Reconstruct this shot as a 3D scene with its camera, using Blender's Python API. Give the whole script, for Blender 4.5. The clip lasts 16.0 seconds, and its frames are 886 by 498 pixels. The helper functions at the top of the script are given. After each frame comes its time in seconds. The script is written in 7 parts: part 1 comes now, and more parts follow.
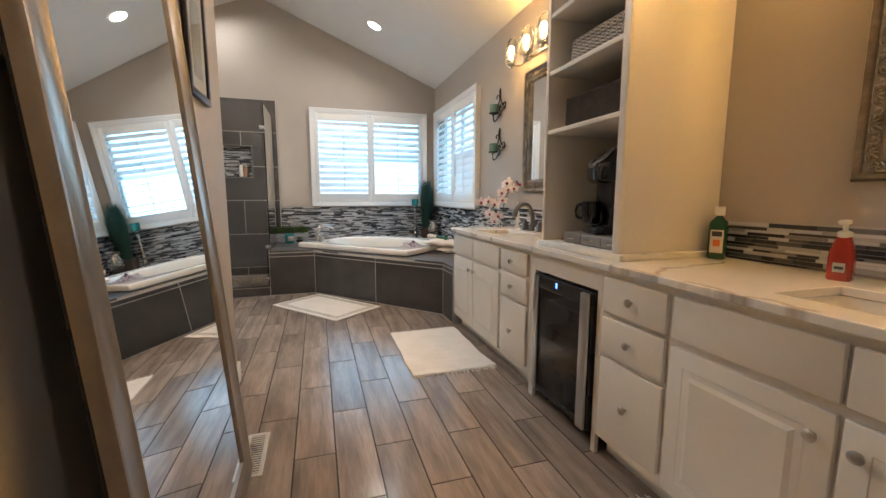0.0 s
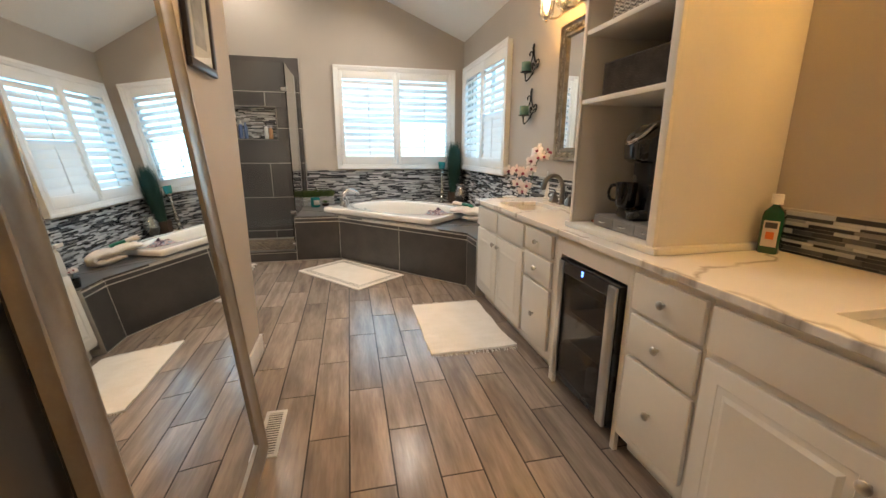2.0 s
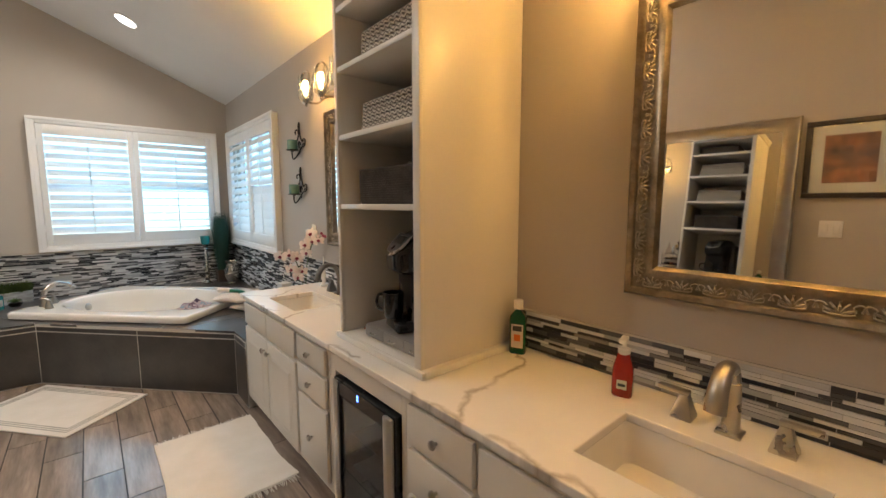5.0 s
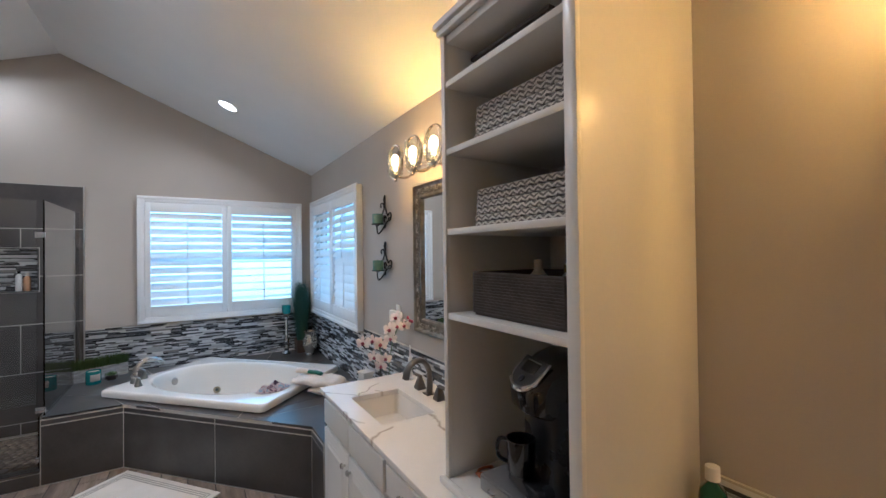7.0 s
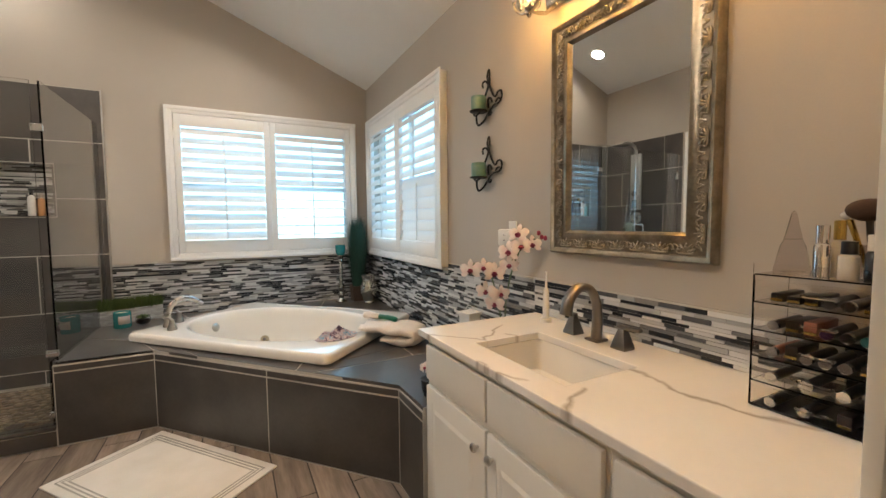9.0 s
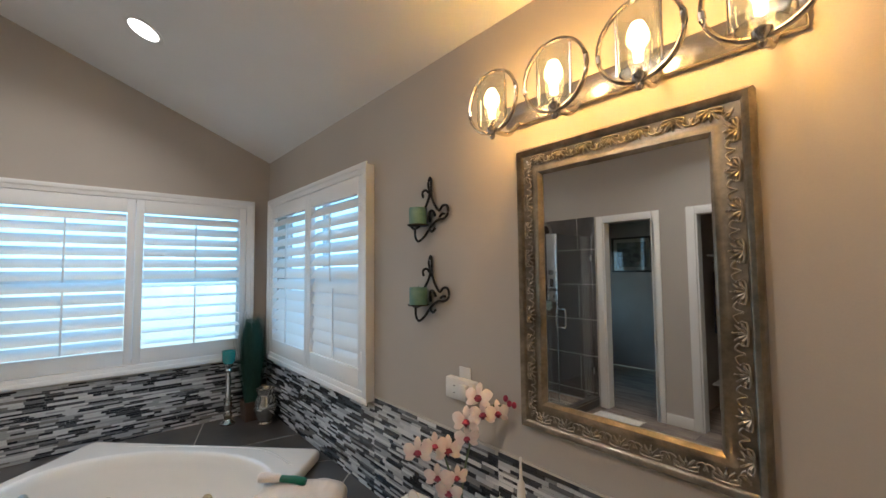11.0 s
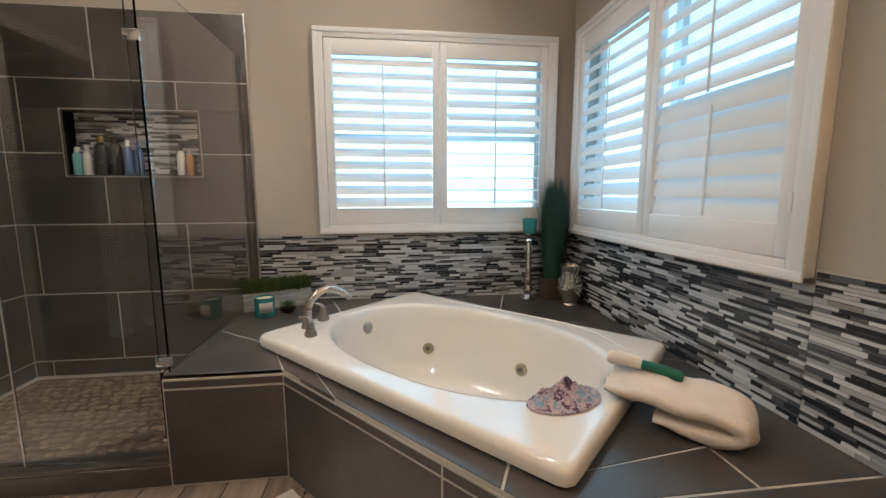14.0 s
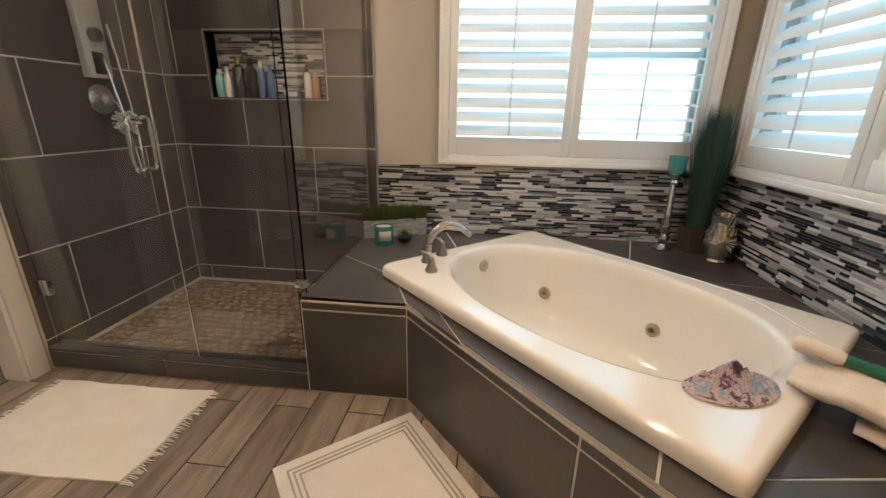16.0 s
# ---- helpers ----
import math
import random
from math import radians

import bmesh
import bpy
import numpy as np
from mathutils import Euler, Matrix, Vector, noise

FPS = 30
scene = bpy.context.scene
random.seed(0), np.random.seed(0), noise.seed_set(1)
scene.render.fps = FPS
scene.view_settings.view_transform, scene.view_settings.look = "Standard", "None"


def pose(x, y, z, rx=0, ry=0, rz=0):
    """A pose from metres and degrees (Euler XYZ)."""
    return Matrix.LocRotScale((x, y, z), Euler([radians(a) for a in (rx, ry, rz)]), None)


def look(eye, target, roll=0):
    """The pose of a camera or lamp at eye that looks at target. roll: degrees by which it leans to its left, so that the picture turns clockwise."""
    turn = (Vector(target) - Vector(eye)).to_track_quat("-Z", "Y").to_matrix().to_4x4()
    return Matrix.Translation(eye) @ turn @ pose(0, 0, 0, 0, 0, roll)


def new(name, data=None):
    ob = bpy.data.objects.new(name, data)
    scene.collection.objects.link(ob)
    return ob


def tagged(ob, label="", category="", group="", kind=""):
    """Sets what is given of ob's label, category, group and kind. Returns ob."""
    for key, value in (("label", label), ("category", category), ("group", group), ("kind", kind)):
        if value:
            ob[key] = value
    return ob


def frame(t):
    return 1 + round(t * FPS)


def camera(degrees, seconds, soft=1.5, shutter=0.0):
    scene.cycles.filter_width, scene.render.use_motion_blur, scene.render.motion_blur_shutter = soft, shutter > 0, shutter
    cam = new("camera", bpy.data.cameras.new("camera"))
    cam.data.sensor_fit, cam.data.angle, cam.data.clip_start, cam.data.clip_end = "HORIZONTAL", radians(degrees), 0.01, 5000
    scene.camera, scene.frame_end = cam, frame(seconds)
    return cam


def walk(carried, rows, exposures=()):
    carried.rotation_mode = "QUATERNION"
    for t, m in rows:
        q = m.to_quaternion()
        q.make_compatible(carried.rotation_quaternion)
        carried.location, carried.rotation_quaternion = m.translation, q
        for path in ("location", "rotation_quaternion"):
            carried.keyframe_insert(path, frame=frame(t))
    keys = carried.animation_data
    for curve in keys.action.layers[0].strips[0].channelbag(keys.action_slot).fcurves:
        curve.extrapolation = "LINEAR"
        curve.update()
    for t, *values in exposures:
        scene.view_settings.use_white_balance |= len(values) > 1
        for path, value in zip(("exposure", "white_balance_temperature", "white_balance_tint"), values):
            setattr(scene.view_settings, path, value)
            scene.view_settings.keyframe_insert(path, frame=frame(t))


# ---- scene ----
cam = camera(95.1, 16.0)
PATH = [
    (0, (-0.048, -0.032, 1.196), (0.538, 1.862, 0.939), 0.1),
    (0.5, (-0.026, -0.014, 1.114), (0.402, 1.892, 0.683), 0.2),
    (1, (-0.016, 0.007, 1.109), (0.39, 1.9, 0.606), 0.4),
    (1.5, (0.004, 0.041, 1.193), (0.417, 1.93, 0.683), 0.4),
    (2, (0.053, 0.089, 1.31), (0.485, 1.985, 0.842), 0.3),
    (2.5, (0.126, 0.155, 1.381), (0.712, 2.027, 0.992), 0.3),
    (3, (0.206, 0.22, 1.407), (1.098, 1.983, 1.101), -0.1),
    (3.5, (0.299, 0.249, 1.433), (1.483, 1.84, 1.176), -0.2),
    (3.7, (0.323, 0.242, 1.419), (1.596, 1.765, 1.17), -0.3),
    (5.8, (0.31, 0.302, 1.782), (1.62, 1.801, 1.591), -0.3),
    (6, (0.315, 0.312, 1.839), (1.581, 1.855, 1.711), -0.6),
    (6.5, (0.355, 0.455, 1.891), (1.507, 2.09, 1.886), -0.6),
    (7, (0.394, 0.759, 1.797), (1.451, 2.457, 1.818), -0.7),
    (7.5, (0.387, 1.066, 1.616), (1.321, 2.834, 1.569), -0.7),
    (8, (0.36, 1.309, 1.487), (1.238, 3.103, 1.383), -0.6),
    (8.5, (0.383, 1.586, 1.38), (1.268, 3.376, 1.261), -0.6),
    (9, (0.394, 1.86, 1.384), (1.317, 3.629, 1.255), -0.5),
    (9.5, (0.469, 2.091, 1.506), (1.508, 3.796, 1.378), -0.6),
    (9.7, (0.522, 2.172, 1.573), (1.64, 3.827, 1.465), -0.6),
    (11.8, (0.505, 2.462, 1.854), (1.81, 3.963, 2.068), -1.6),
    (12, (0.484, 2.518, 1.815), (1.651, 4.131, 2.013), -1.4),
    (12.5, (0.426, 2.725, 1.711), (1.185, 4.572, 1.821), -0.9),
    (13, (0.381, 2.95, 1.552), (0.867, 4.89, 1.544), -0.6),
    (13.5, (0.39, 3.16, 1.446), (0.727, 5.127, 1.321), -0.4),
    (14, (0.411, 3.315, 1.341), (0.657, 5.281, 1.07), -0.1),
    (14.5, (0.397, 3.351, 1.235), (0.571, 5.292, 0.788), 0.5),
    (15, (0.358, 3.364, 1.245), (0.438, 5.277, 0.67), 0.9),
    (15.5, (0.287, 3.373, 1.295), (0.224, 5.274, 0.677), 1.1),
    (16, (0.253, 3.484, 1.379), (0.043, 5.371, 0.748), 1.0),
]
steps = [(t, look(eye, target, roll)) for t, eye, target, roll in PATH]
EXPOSURES = [
    (0.0, 0.43, 5950, 10), (0.5, 0.5, 6450, 10), (1.5, 0.65, 6600, 10), (3.5, 0.38, 6400, 10), (6.0, 0.12, 5850, 10), (6.5, 0.0, 5250, 10), (7.0, 0.08, 5000, 10), (7.7, 0.42, 5550, 10), (8.5, 0.4, 6300, 10),
    (9.5, 0.22, 6700, 10), (11.8, -0.25, 5450, 10), (12.5, -0.12, 5600, 10), (13.0, 0.0, 6050, 10), (14.0, 0.08, 6500, 12), (15.0, 0.16, 7250, 14), (16.0, 0.2, 7500, 14),
]
walk(cam, steps, EXPOSURES)

# ---- world and light ----
world = bpy.data.worlds.new("sky_world")
scene.world = world
world.use_nodes = True
wn = world.node_tree.nodes
sky = wn.new("ShaderNodeTexSky")
sky.sky_type, sky.sun_disc = "NISHITA", False
sky.sun_elevation, sky.sun_rotation = radians(48), radians(215)
world.node_tree.links.new(sky.outputs[0], wn["Background"].inputs[0])
wn["Background"].inputs[1].default_value = 0.12
sun = new("sun", bpy.data.lights.new("sun", "SUN"))
sun.data.energy, sun.data.angle, sun.data.color = 3.0, radians(0.6), (1.0, 0.95, 0.87)
sun.matrix_world = look((-8, -11, 15), (0, 0, 0))


def lamp(kind, name, place, watts, colour, size, aim=None):
    ob = new(name, bpy.data.lights.new(name, kind))
    ob.data.energy, ob.data.color = watts, colour
    if kind == "AREA":
        ob.data.shape, ob.data.size, ob.data.spread = "DISK", size, radians(150)
    else:
        ob.data.shadow_soft_size = size
    ob.matrix_world = look(place, aim) if aim else pose(*place)
    return ob


WARM = (1.0, 0.5, 0.1)
CAN = (1.0, 0.9, 0.78)
DAY = (0.28, 0.66, 1.0)
BULB_W, CAN_W, SKY_W, DAY_W = 20.0, 12.0, 2.6, 7.0

# ---- helpers of the build ----
RNG = random.Random(7)


def thing(name, label="", category="", loc=(0, 0, 0), rz=0.0, group="", kind=""):
    ob = new(name)
    ob.empty_display_size = 0.05
    ob.matrix_basis = pose(*loc, 0, 0, rz)
    return tagged(ob, label, category, group, kind)


def mesh_of(bm, mat, name="mesh", smooth=False):
    bmesh.ops.recalc_face_normals(bm, faces=bm.faces)
    me = bpy.data.meshes.new(name)
    if smooth:
        for f in bm.faces:
            f.smooth = True
    bm.to_mesh(me)
    bm.free()
    for m in mat if isinstance(mat, (list, tuple)) else (mat,):
        me.materials.append(m)
    if smooth:
        me.set_sharp_from_angle(angle=radians(42))
    return me


def part(name, bm, mat, parent=None, label="", smooth=False, bev=0.0, seg=2):
    if bev:
        bmesh.ops.bevel(bm, geom=list(bm.edges), offset=bev, segments=seg, profile=0.5, affect="EDGES", clamp_overlap=True)
        smooth = True
    ob = new(name, mesh_of(bm, mat, name, smooth))
    if parent:
        ob.parent = parent
    if label:
        ob["label"] = label
    return ob


def piece(name, me, parent, loc, rz=0.0, scale=(1, 1, 1)):
    ob = bpy.data.objects.new(name, me)
    scene.collection.objects.link(ob)
    ob.parent = parent
    ob.matrix_basis = pose(*loc, 0, 0, rz) @ Matrix.Diagonal((*scale, 1))
    return ob


def B():
    return bmesh.new()


def box(bm, a, b, m=None):
    (x0, y0, z0), (x1, y1, z1) = a, b
    co = [(x, y, z) for z in (z0, z1) for x, y in ((x0, y0), (x1, y0), (x1, y1), (x0, y1))]
    v = [bm.verts.new(m @ Vector(c) if m else c) for c in co]
    for f in ((3, 2, 1, 0), (4, 5, 6, 7), (0, 1, 5, 4), (1, 2, 6, 5), (2, 3, 7, 6), (3, 0, 4, 7)):
        bm.faces.new([v[i] for i in f])
    return bm


def prism(bm, pts, z0, z1):
    lo = [bm.verts.new((x, y, z0)) for x, y in pts]
    hi = [bm.verts.new((x, y, z1)) for x, y in pts]
    n = len(pts)
    bm.faces.new(lo[::-1])
    bm.faces.new(hi)
    for i in range(n):
        bm.faces.new((lo[i], lo[(i + 1) % n], hi[(i + 1) % n], hi[i]))
    return bm


def lathe(bm, prof, c=(0, 0, 0), seg=24, m=None):
    rings = []
    for r, z in prof:
        ring = []
        for i in range(seg):
            a = 2 * math.pi * i / seg
            p = Vector((c[0] + r * math.cos(a), c[1] + r * math.sin(a), c[2] + z))
            ring.append(bm.verts.new(m @ p if m else p))
        rings.append(ring)
    for a, b in zip(rings, rings[1:]):
        for i in range(seg):
            bm.faces.new((a[i], a[(i + 1) % seg], b[(i + 1) % seg], b[i]))
    bm.faces.new(rings[0][::-1])
    bm.faces.new(rings[-1])
    return bm


def smooth_path(pts, n=6):
    pts = [Vector(p) for p in pts]
    out = []
    ext = [2 * pts[0] - pts[1]] + pts + [2 * pts[-1] - pts[-2]]
    for i in range(1, len(ext) - 2):
        p0, p1, p2, p3 = ext[i - 1:i + 3]
        for k in range(n):
            t = k / n
            out.append(0.5 * (2 * p1 + (p2 - p0) * t + (2 * p0 - 5 * p1 + 4 * p2 - p3) * t * t + (3 * p1 - p0 - 3 * p2 + p3) * t ** 3))
    return out + [pts[-1]]


def tube(bm, pts, r, seg=8, flat=1.0):
    pts = [Vector(p) for p in pts]
    rings = []
    ref = Vector((0.03, 0.05, 1))
    for i, p in enumerate(pts):
        d = (pts[min(i + 1, len(pts) - 1)] - pts[max(i - 1, 0)]).normalized()
        s = d.cross(ref)
        if s.length < 0.15:
            s = d.cross(Vector((1, 0.1, 0)))
        s.normalize()
        u = s.cross(d)
        rr = r[i] if isinstance(r, (list, tuple)) else r
        rings.append([bm.verts.new(p + s * rr * math.cos(2 * math.pi * k / seg) + u * rr * flat * math.sin(2 * math.pi * k / seg)) for k in range(seg)])
    for a, b in zip(rings, rings[1:]):
        for k in range(seg):
            bm.faces.new((a[k], a[(k + 1) % seg], b[(k + 1) % seg], b[k]))
    bm.faces.new(rings[0][::-1])
    bm.faces.new(rings[-1])
    return bm


def ball(bm, c, r, sz=1.0, u=12, v=8):
    bmesh.ops.create_uvsphere(bm, u_segments=u, v_segments=v, radius=r, matrix=Matrix.Translation(c) @ Matrix.Diagonal((1, 1, sz, 1)))
    return bm


# ---- materials ----
def material(name, colour, rough=0.5, metal=0.0, spots=0.0, grain=60.0, bump=0.0, second=None, big=3.0, coat=0.0, rand=0.0, stretch=None, spec=0.5, island=False):
    """Principled surface: large patches toward `second`, fine grain, relief; rand varies it piece by piece."""
    m = bpy.data.materials.new(name)
    m.use_nodes = True
    nt = m.node_tree
    n, l = nt.nodes, nt.links
    p = n["Principled BSDF"]
    p.inputs["Roughness"].default_value = rough
    p.inputs["Metallic"].default_value = metal
    p.inputs["Coat Weight"].default_value = coat
    p.inputs["Specular IOR Level"].default_value = spec
    tc = n.new("ShaderNodeTexCoord")
    mp = n.new("ShaderNodeMapping")
    l.new(tc.outputs["Object"], mp.inputs[0])
    if stretch:
        mp.inputs["Scale"].default_value = stretch
    rnd = None
    if rand or island:
        src = n.new("ShaderNodeNewGeometry") if island else n.new("ShaderNodeObjectInfo")
        rnd = src.outputs["Random Per Island" if island else "Random"]
        sc = n.new("ShaderNodeMath")
        sc.operation = "MULTIPLY"
        sc.inputs[1].default_value = 37.0
        l.new(rnd, sc.inputs[0])
        l.new(sc.outputs[0], mp.inputs["Location"])
    n1 = n.new("ShaderNodeTexNoise")
    n1.inputs["Scale"].default_value, n1.inputs["Detail"].default_value = big, 4
    n2 = n.new("ShaderNodeTexNoise")
    n2.inputs["Scale"].default_value, n2.inputs["Detail"].default_value = grain, 3
    l.new(mp.outputs[0], n1.inputs["Vector"])
    l.new(mp.outputs[0], n2.inputs["Vector"])
    mix = n.new("ShaderNodeMix")
    mix.data_type = "RGBA"
    c2 = second or tuple(c * 0.82 for c in colour)
    mix.inputs["A"].default_value, mix.inputs["B"].default_value = (*colour, 1), (*c2, 1)
    ramp = n.new("ShaderNodeMapRange")
    ramp.inputs["From Min"].default_value, ramp.inputs["From Max"].default_value = 0.35, 0.68
    l.new(n1.outputs["Fac"], ramp.inputs["Value"])
    l.new(ramp.outputs[0], mix.inputs["Factor"])
    hsv = n.new("ShaderNodeHueSaturation")
    l.new(mix.outputs["Result"], hsv.inputs["Color"])
    v = n.new("ShaderNodeMapRange")
    v.inputs["To Min"].default_value, v.inputs["To Max"].default_value = 1 - spots, 1 + spots
    l.new(n2.outputs["Fac"], v.inputs["Value"])
    val = v.outputs[0]
    if rand:
        rr = n.new("ShaderNodeMapRange")
        rr.inputs["To Min"].default_value, rr.inputs["To Max"].default_value = 1 - rand, 1 + rand
        l.new(rnd, rr.inputs["Value"])
        mu = n.new("ShaderNodeMath")
        mu.operation = "MULTIPLY"
        l.new(rr.outputs[0], mu.inputs[0])
        l.new(val, mu.inputs[1])
        val = mu.outputs[0]
    l.new(val, hsv.inputs["Value"])
    l.new(hsv.outputs[0], p.inputs["Base Color"])
    rg = n.new("ShaderNodeMapRange")
    rg.inputs["To Min"].default_value, rg.inputs["To Max"].default_value = max(0.02, rough * 0.85), min(1, rough * 1.15)
    l.new(n1.outputs["Fac"], rg.inputs["Value"])
    l.new(rg.outputs[0], p.inputs["Roughness"])
    if bump:
        b = n.new("ShaderNodeBump")
        b.inputs["Strength"].default_value, b.inputs["Distance"].default_value = 0.6, bump
        l.new(n2.outputs["Fac"], b.inputs["Height"])
        l.new(b.outputs[0], p.inputs["Normal"])
    return m


def emitter(name, colour, strength):
    m = bpy.data.materials.new(name)
    m.use_nodes = True
    p = m.node_tree.nodes["Principled BSDF"]
    p.inputs["Base Color"].default_value = (*colour, 1)
    p.inputs["Emission Color"].default_value, p.inputs["Emission Strength"].default_value = (*colour, 1), strength
    return m


def glass(name, colour=(0.95, 1, 0.98), rough=0.0, ior=1.45):
    m = bpy.data.materials.new(name)
    m.use_nodes = True
    p = m.node_tree.nodes["Principled BSDF"]
    p.inputs["Base Color"].default_value = (*colour, 1)
    p.inputs["Transmission Weight"].default_value, p.inputs["Roughness"].default_value, p.inputs["IOR"].default_value = 1, rough, ior
    return m


def steps_material(name, island, cols, rough=0.18):
    """Marble and glass mosaic sticks: each one takes one of several greys."""
    m = material(name, (0.4, 0.4, 0.42), rough, 0, 0.14, 90, 0.0004, big=25, island=True) if island else material(name, (0.4, 0.4, 0.42), rough, 0, 0.14, 90, 0.0004, big=25, rand=0.02)
    n, l = m.node_tree.nodes, m.node_tree.links
    src = next(x for x in n if x.bl_idname == ("ShaderNodeNewGeometry" if island else "ShaderNodeObjectInfo"))
    ramp = n.new("ShaderNodeValToRGB")
    ramp.color_ramp.interpolation = "CONSTANT"
    el = ramp.color_ramp.elements
    while len(el) < len(cols):
        el.new(0.5)
    for e, (p, c) in zip(el, cols):
        e.position, e.color = p, (*c, 1)
    l.new(src.outputs["Random Per Island" if island else "Random"], ramp.inputs[0])
    hsv = next(x for x in n if x.bl_idname == "ShaderNodeHueSaturation")
    l.new(ramp.outputs[0], hsv.inputs["Color"])
    return m


def veined(name, strokes):
    """White quartz with grey-brown veins that wander along the given strokes (x0, y0, x1, y1, half width)."""
    m = material(name, (0.82, 0.8, 0.77), 0.16, 0, 0.02, 40, 0, second=(0.77, 0.745, 0.71), big=3, coat=0.2)
    n, l = m.node_tree.nodes, m.node_tree.links
    tc = n.new("ShaderNodeTexCoord")

    def vm(op, a, b):
        q = n.new("ShaderNodeVectorMath")
        q.operation = op
        for i, v in enumerate((a, b)):
            if isinstance(v, tuple):
                q.inputs[i].default_value = v
            else:
                l.new(v, q.inputs[i])
        return q

    def mm(op, a, b=0.0, clamp=False):
        q = n.new("ShaderNodeMath")
        q.operation, q.use_clamp = op, clamp
        for i, v in enumerate((a, b)):
            if isinstance(v, float):
                q.inputs[i].default_value = v
            else:
                l.new(v, q.inputs[i])
        return q.outputs[0]

    flat = vm("MULTIPLY", tc.outputs["Object"], (1.0, 1.0, 0.0)).outputs[0]
    nz = n.new("ShaderNodeTexNoise")
    nz.inputs["Scale"].default_value, nz.inputs["Detail"].default_value = 6.0, 5
    l.new(flat, nz.inputs["Vector"])
    wob = vm("MULTIPLY", vm("SUBTRACT", nz.outputs["Color"], (0.5, 0.5, 0.5)).outputs[0], (0.16, 0.16, 0.0)).outputs[0]
    pt = vm("ADD", flat, wob).outputs[0]
    total = None
    for x0, y0, x1, y1, w in strokes:
        a, d = (x0, y0, 0.0), (x1 - x0, y1 - y0, 0.0)
        rel = vm("SUBTRACT", pt, a).outputs[0]
        t = mm("DIVIDE", vm("DOT_PRODUCT", rel, d).outputs["Value"], d[0] ** 2 + d[1] ** 2, True)
        sc = n.new("ShaderNodeVectorMath")
        sc.operation = "SCALE"
        sc.inputs[0].default_value = d
        l.new(t, sc.inputs["Scale"])
        dist = n.new("ShaderNodeVectorMath")
        dist.operation = "LENGTH"
        l.new(vm("SUBTRACT", rel, sc.outputs[0]).outputs[0], dist.inputs[0])
        core = mm("SUBTRACT", 1.0, mm("DIVIDE", dist.outputs["Value"], w), True)
        total = core if total is None else mm("MAXIMUM", total, core)
    fade = n.new("ShaderNodeMapRange")
    fade.inputs["From Min"].default_value, fade.inputs["From Max"].default_value = 0.3, 0.6
    fade.inputs["To Min"].default_value, fade.inputs["To Max"].default_value = 0.35, 1.0
    l.new(nz.outputs["Fac"], fade.inputs["Value"])
    fac = mm("MULTIPLY", total, fade.outputs[0], True)
    hsv = next(x for x in n if x.bl_idname == "ShaderNodeHueSaturation")
    mix = n.new("ShaderNodeMix")
    mix.data_type = "RGBA"
    mix.inputs["B"].default_value = (0.36, 0.325, 0.28, 1)
    l.new(hsv.outputs[0], mix.inputs["A"])
    l.new(fac, mix.inputs["Factor"])
    l.new(mix.outputs["Result"], n["Principled BSDF"].inputs["Base Color"])
    return m


M_wall = material("greige_wall_paint", (0.46, 0.42, 0.37), 0.6, 0, 0.03, 160, 0.0006, second=(0.43, 0.39, 0.345), big=1.2)
M_ceil = material("white_ceiling_paint", (0.84, 0.84, 0.83), 0.75, 0, 0.03, 130, 0.001, second=(0.81, 0.81, 0.8), big=1.5)
M_trim = material("white_trim_paint", (0.8, 0.79, 0.77), 0.35, 0, 0.02, 80, 0.0002, second=(0.75, 0.74, 0.71), big=2)
M_cab = material("white_cabinet_paint", (0.78, 0.75, 0.7), 0.32, 0, 0.025, 70, 0.0003, second=(0.74, 0.71, 0.65), big=2.5)
M_louver = material("white_shutter_lacquer", (0.84, 0.85, 0.85), 0.35, 0, 0.015, 60, 0.0001, second=(0.8, 0.81, 0.81), big=2)
M_plank = material("wood_look_plank_tile", (0.34, 0.275, 0.225), 0.22, 0, 0.24, 20, 0.0006, second=(0.205, 0.162, 0.134), big=4.0, rand=0.17, stretch=(4.5, 0.5, 1))
M_grout_floor = material("dark_floor_grout", (0.035, 0.027, 0.022), 0.85, 0, 0.1, 120)
M_slate = material("charcoal_slate_look_tile", (0.082, 0.074, 0.069), 0.3, 0, 0.14, 45, 0.0005, second=(0.05, 0.046, 0.045), big=3, rand=0.12)
M_grout = material("pale_tile_grout", (0.56, 0.53, 0.48), 0.85, 0, 0.08, 150)
DARK_STICKS = [(0.0, (0.022, 0.025, 0.03)), (0.3, (0.1, 0.105, 0.115)), (0.46, (0.035, 0.038, 0.045)), (0.66, (0.19, 0.195, 0.205)), (0.8, (0.065, 0.068, 0.075)), (0.92, (0.26, 0.25, 0.24))]
PALE_STICKS = [(0.0, (0.6, 0.61, 0.62)), (0.3, (0.46, 0.47, 0.48)), (0.5, (0.68, 0.69, 0.69)), (0.75, (0.36, 0.37, 0.385))]
M_mosaic_stuff = steps_material("dark_glass_stick_mix", True, DARK_STICKS)
M_mosaic = steps_material("dark_glass_stick", False, DARK_STICKS)
M_marble_stuff = steps_material("pale_marble_stick_mix", True, PALE_STICKS, 0.3)
M_marble = steps_material("pale_marble_stick", False, PALE_STICKS, 0.3)
M_mosaic_bed = material("mosaic_grout", (0.48, 0.48, 0.47), 0.85, 0, 0.08, 150)
M_pebble = material("pebble_shower_floor", (0.24, 0.18, 0.12), 0.45, 0, 0.35, 30, 0.002, second=(0.08, 0.06, 0.042), big=12, island=True)
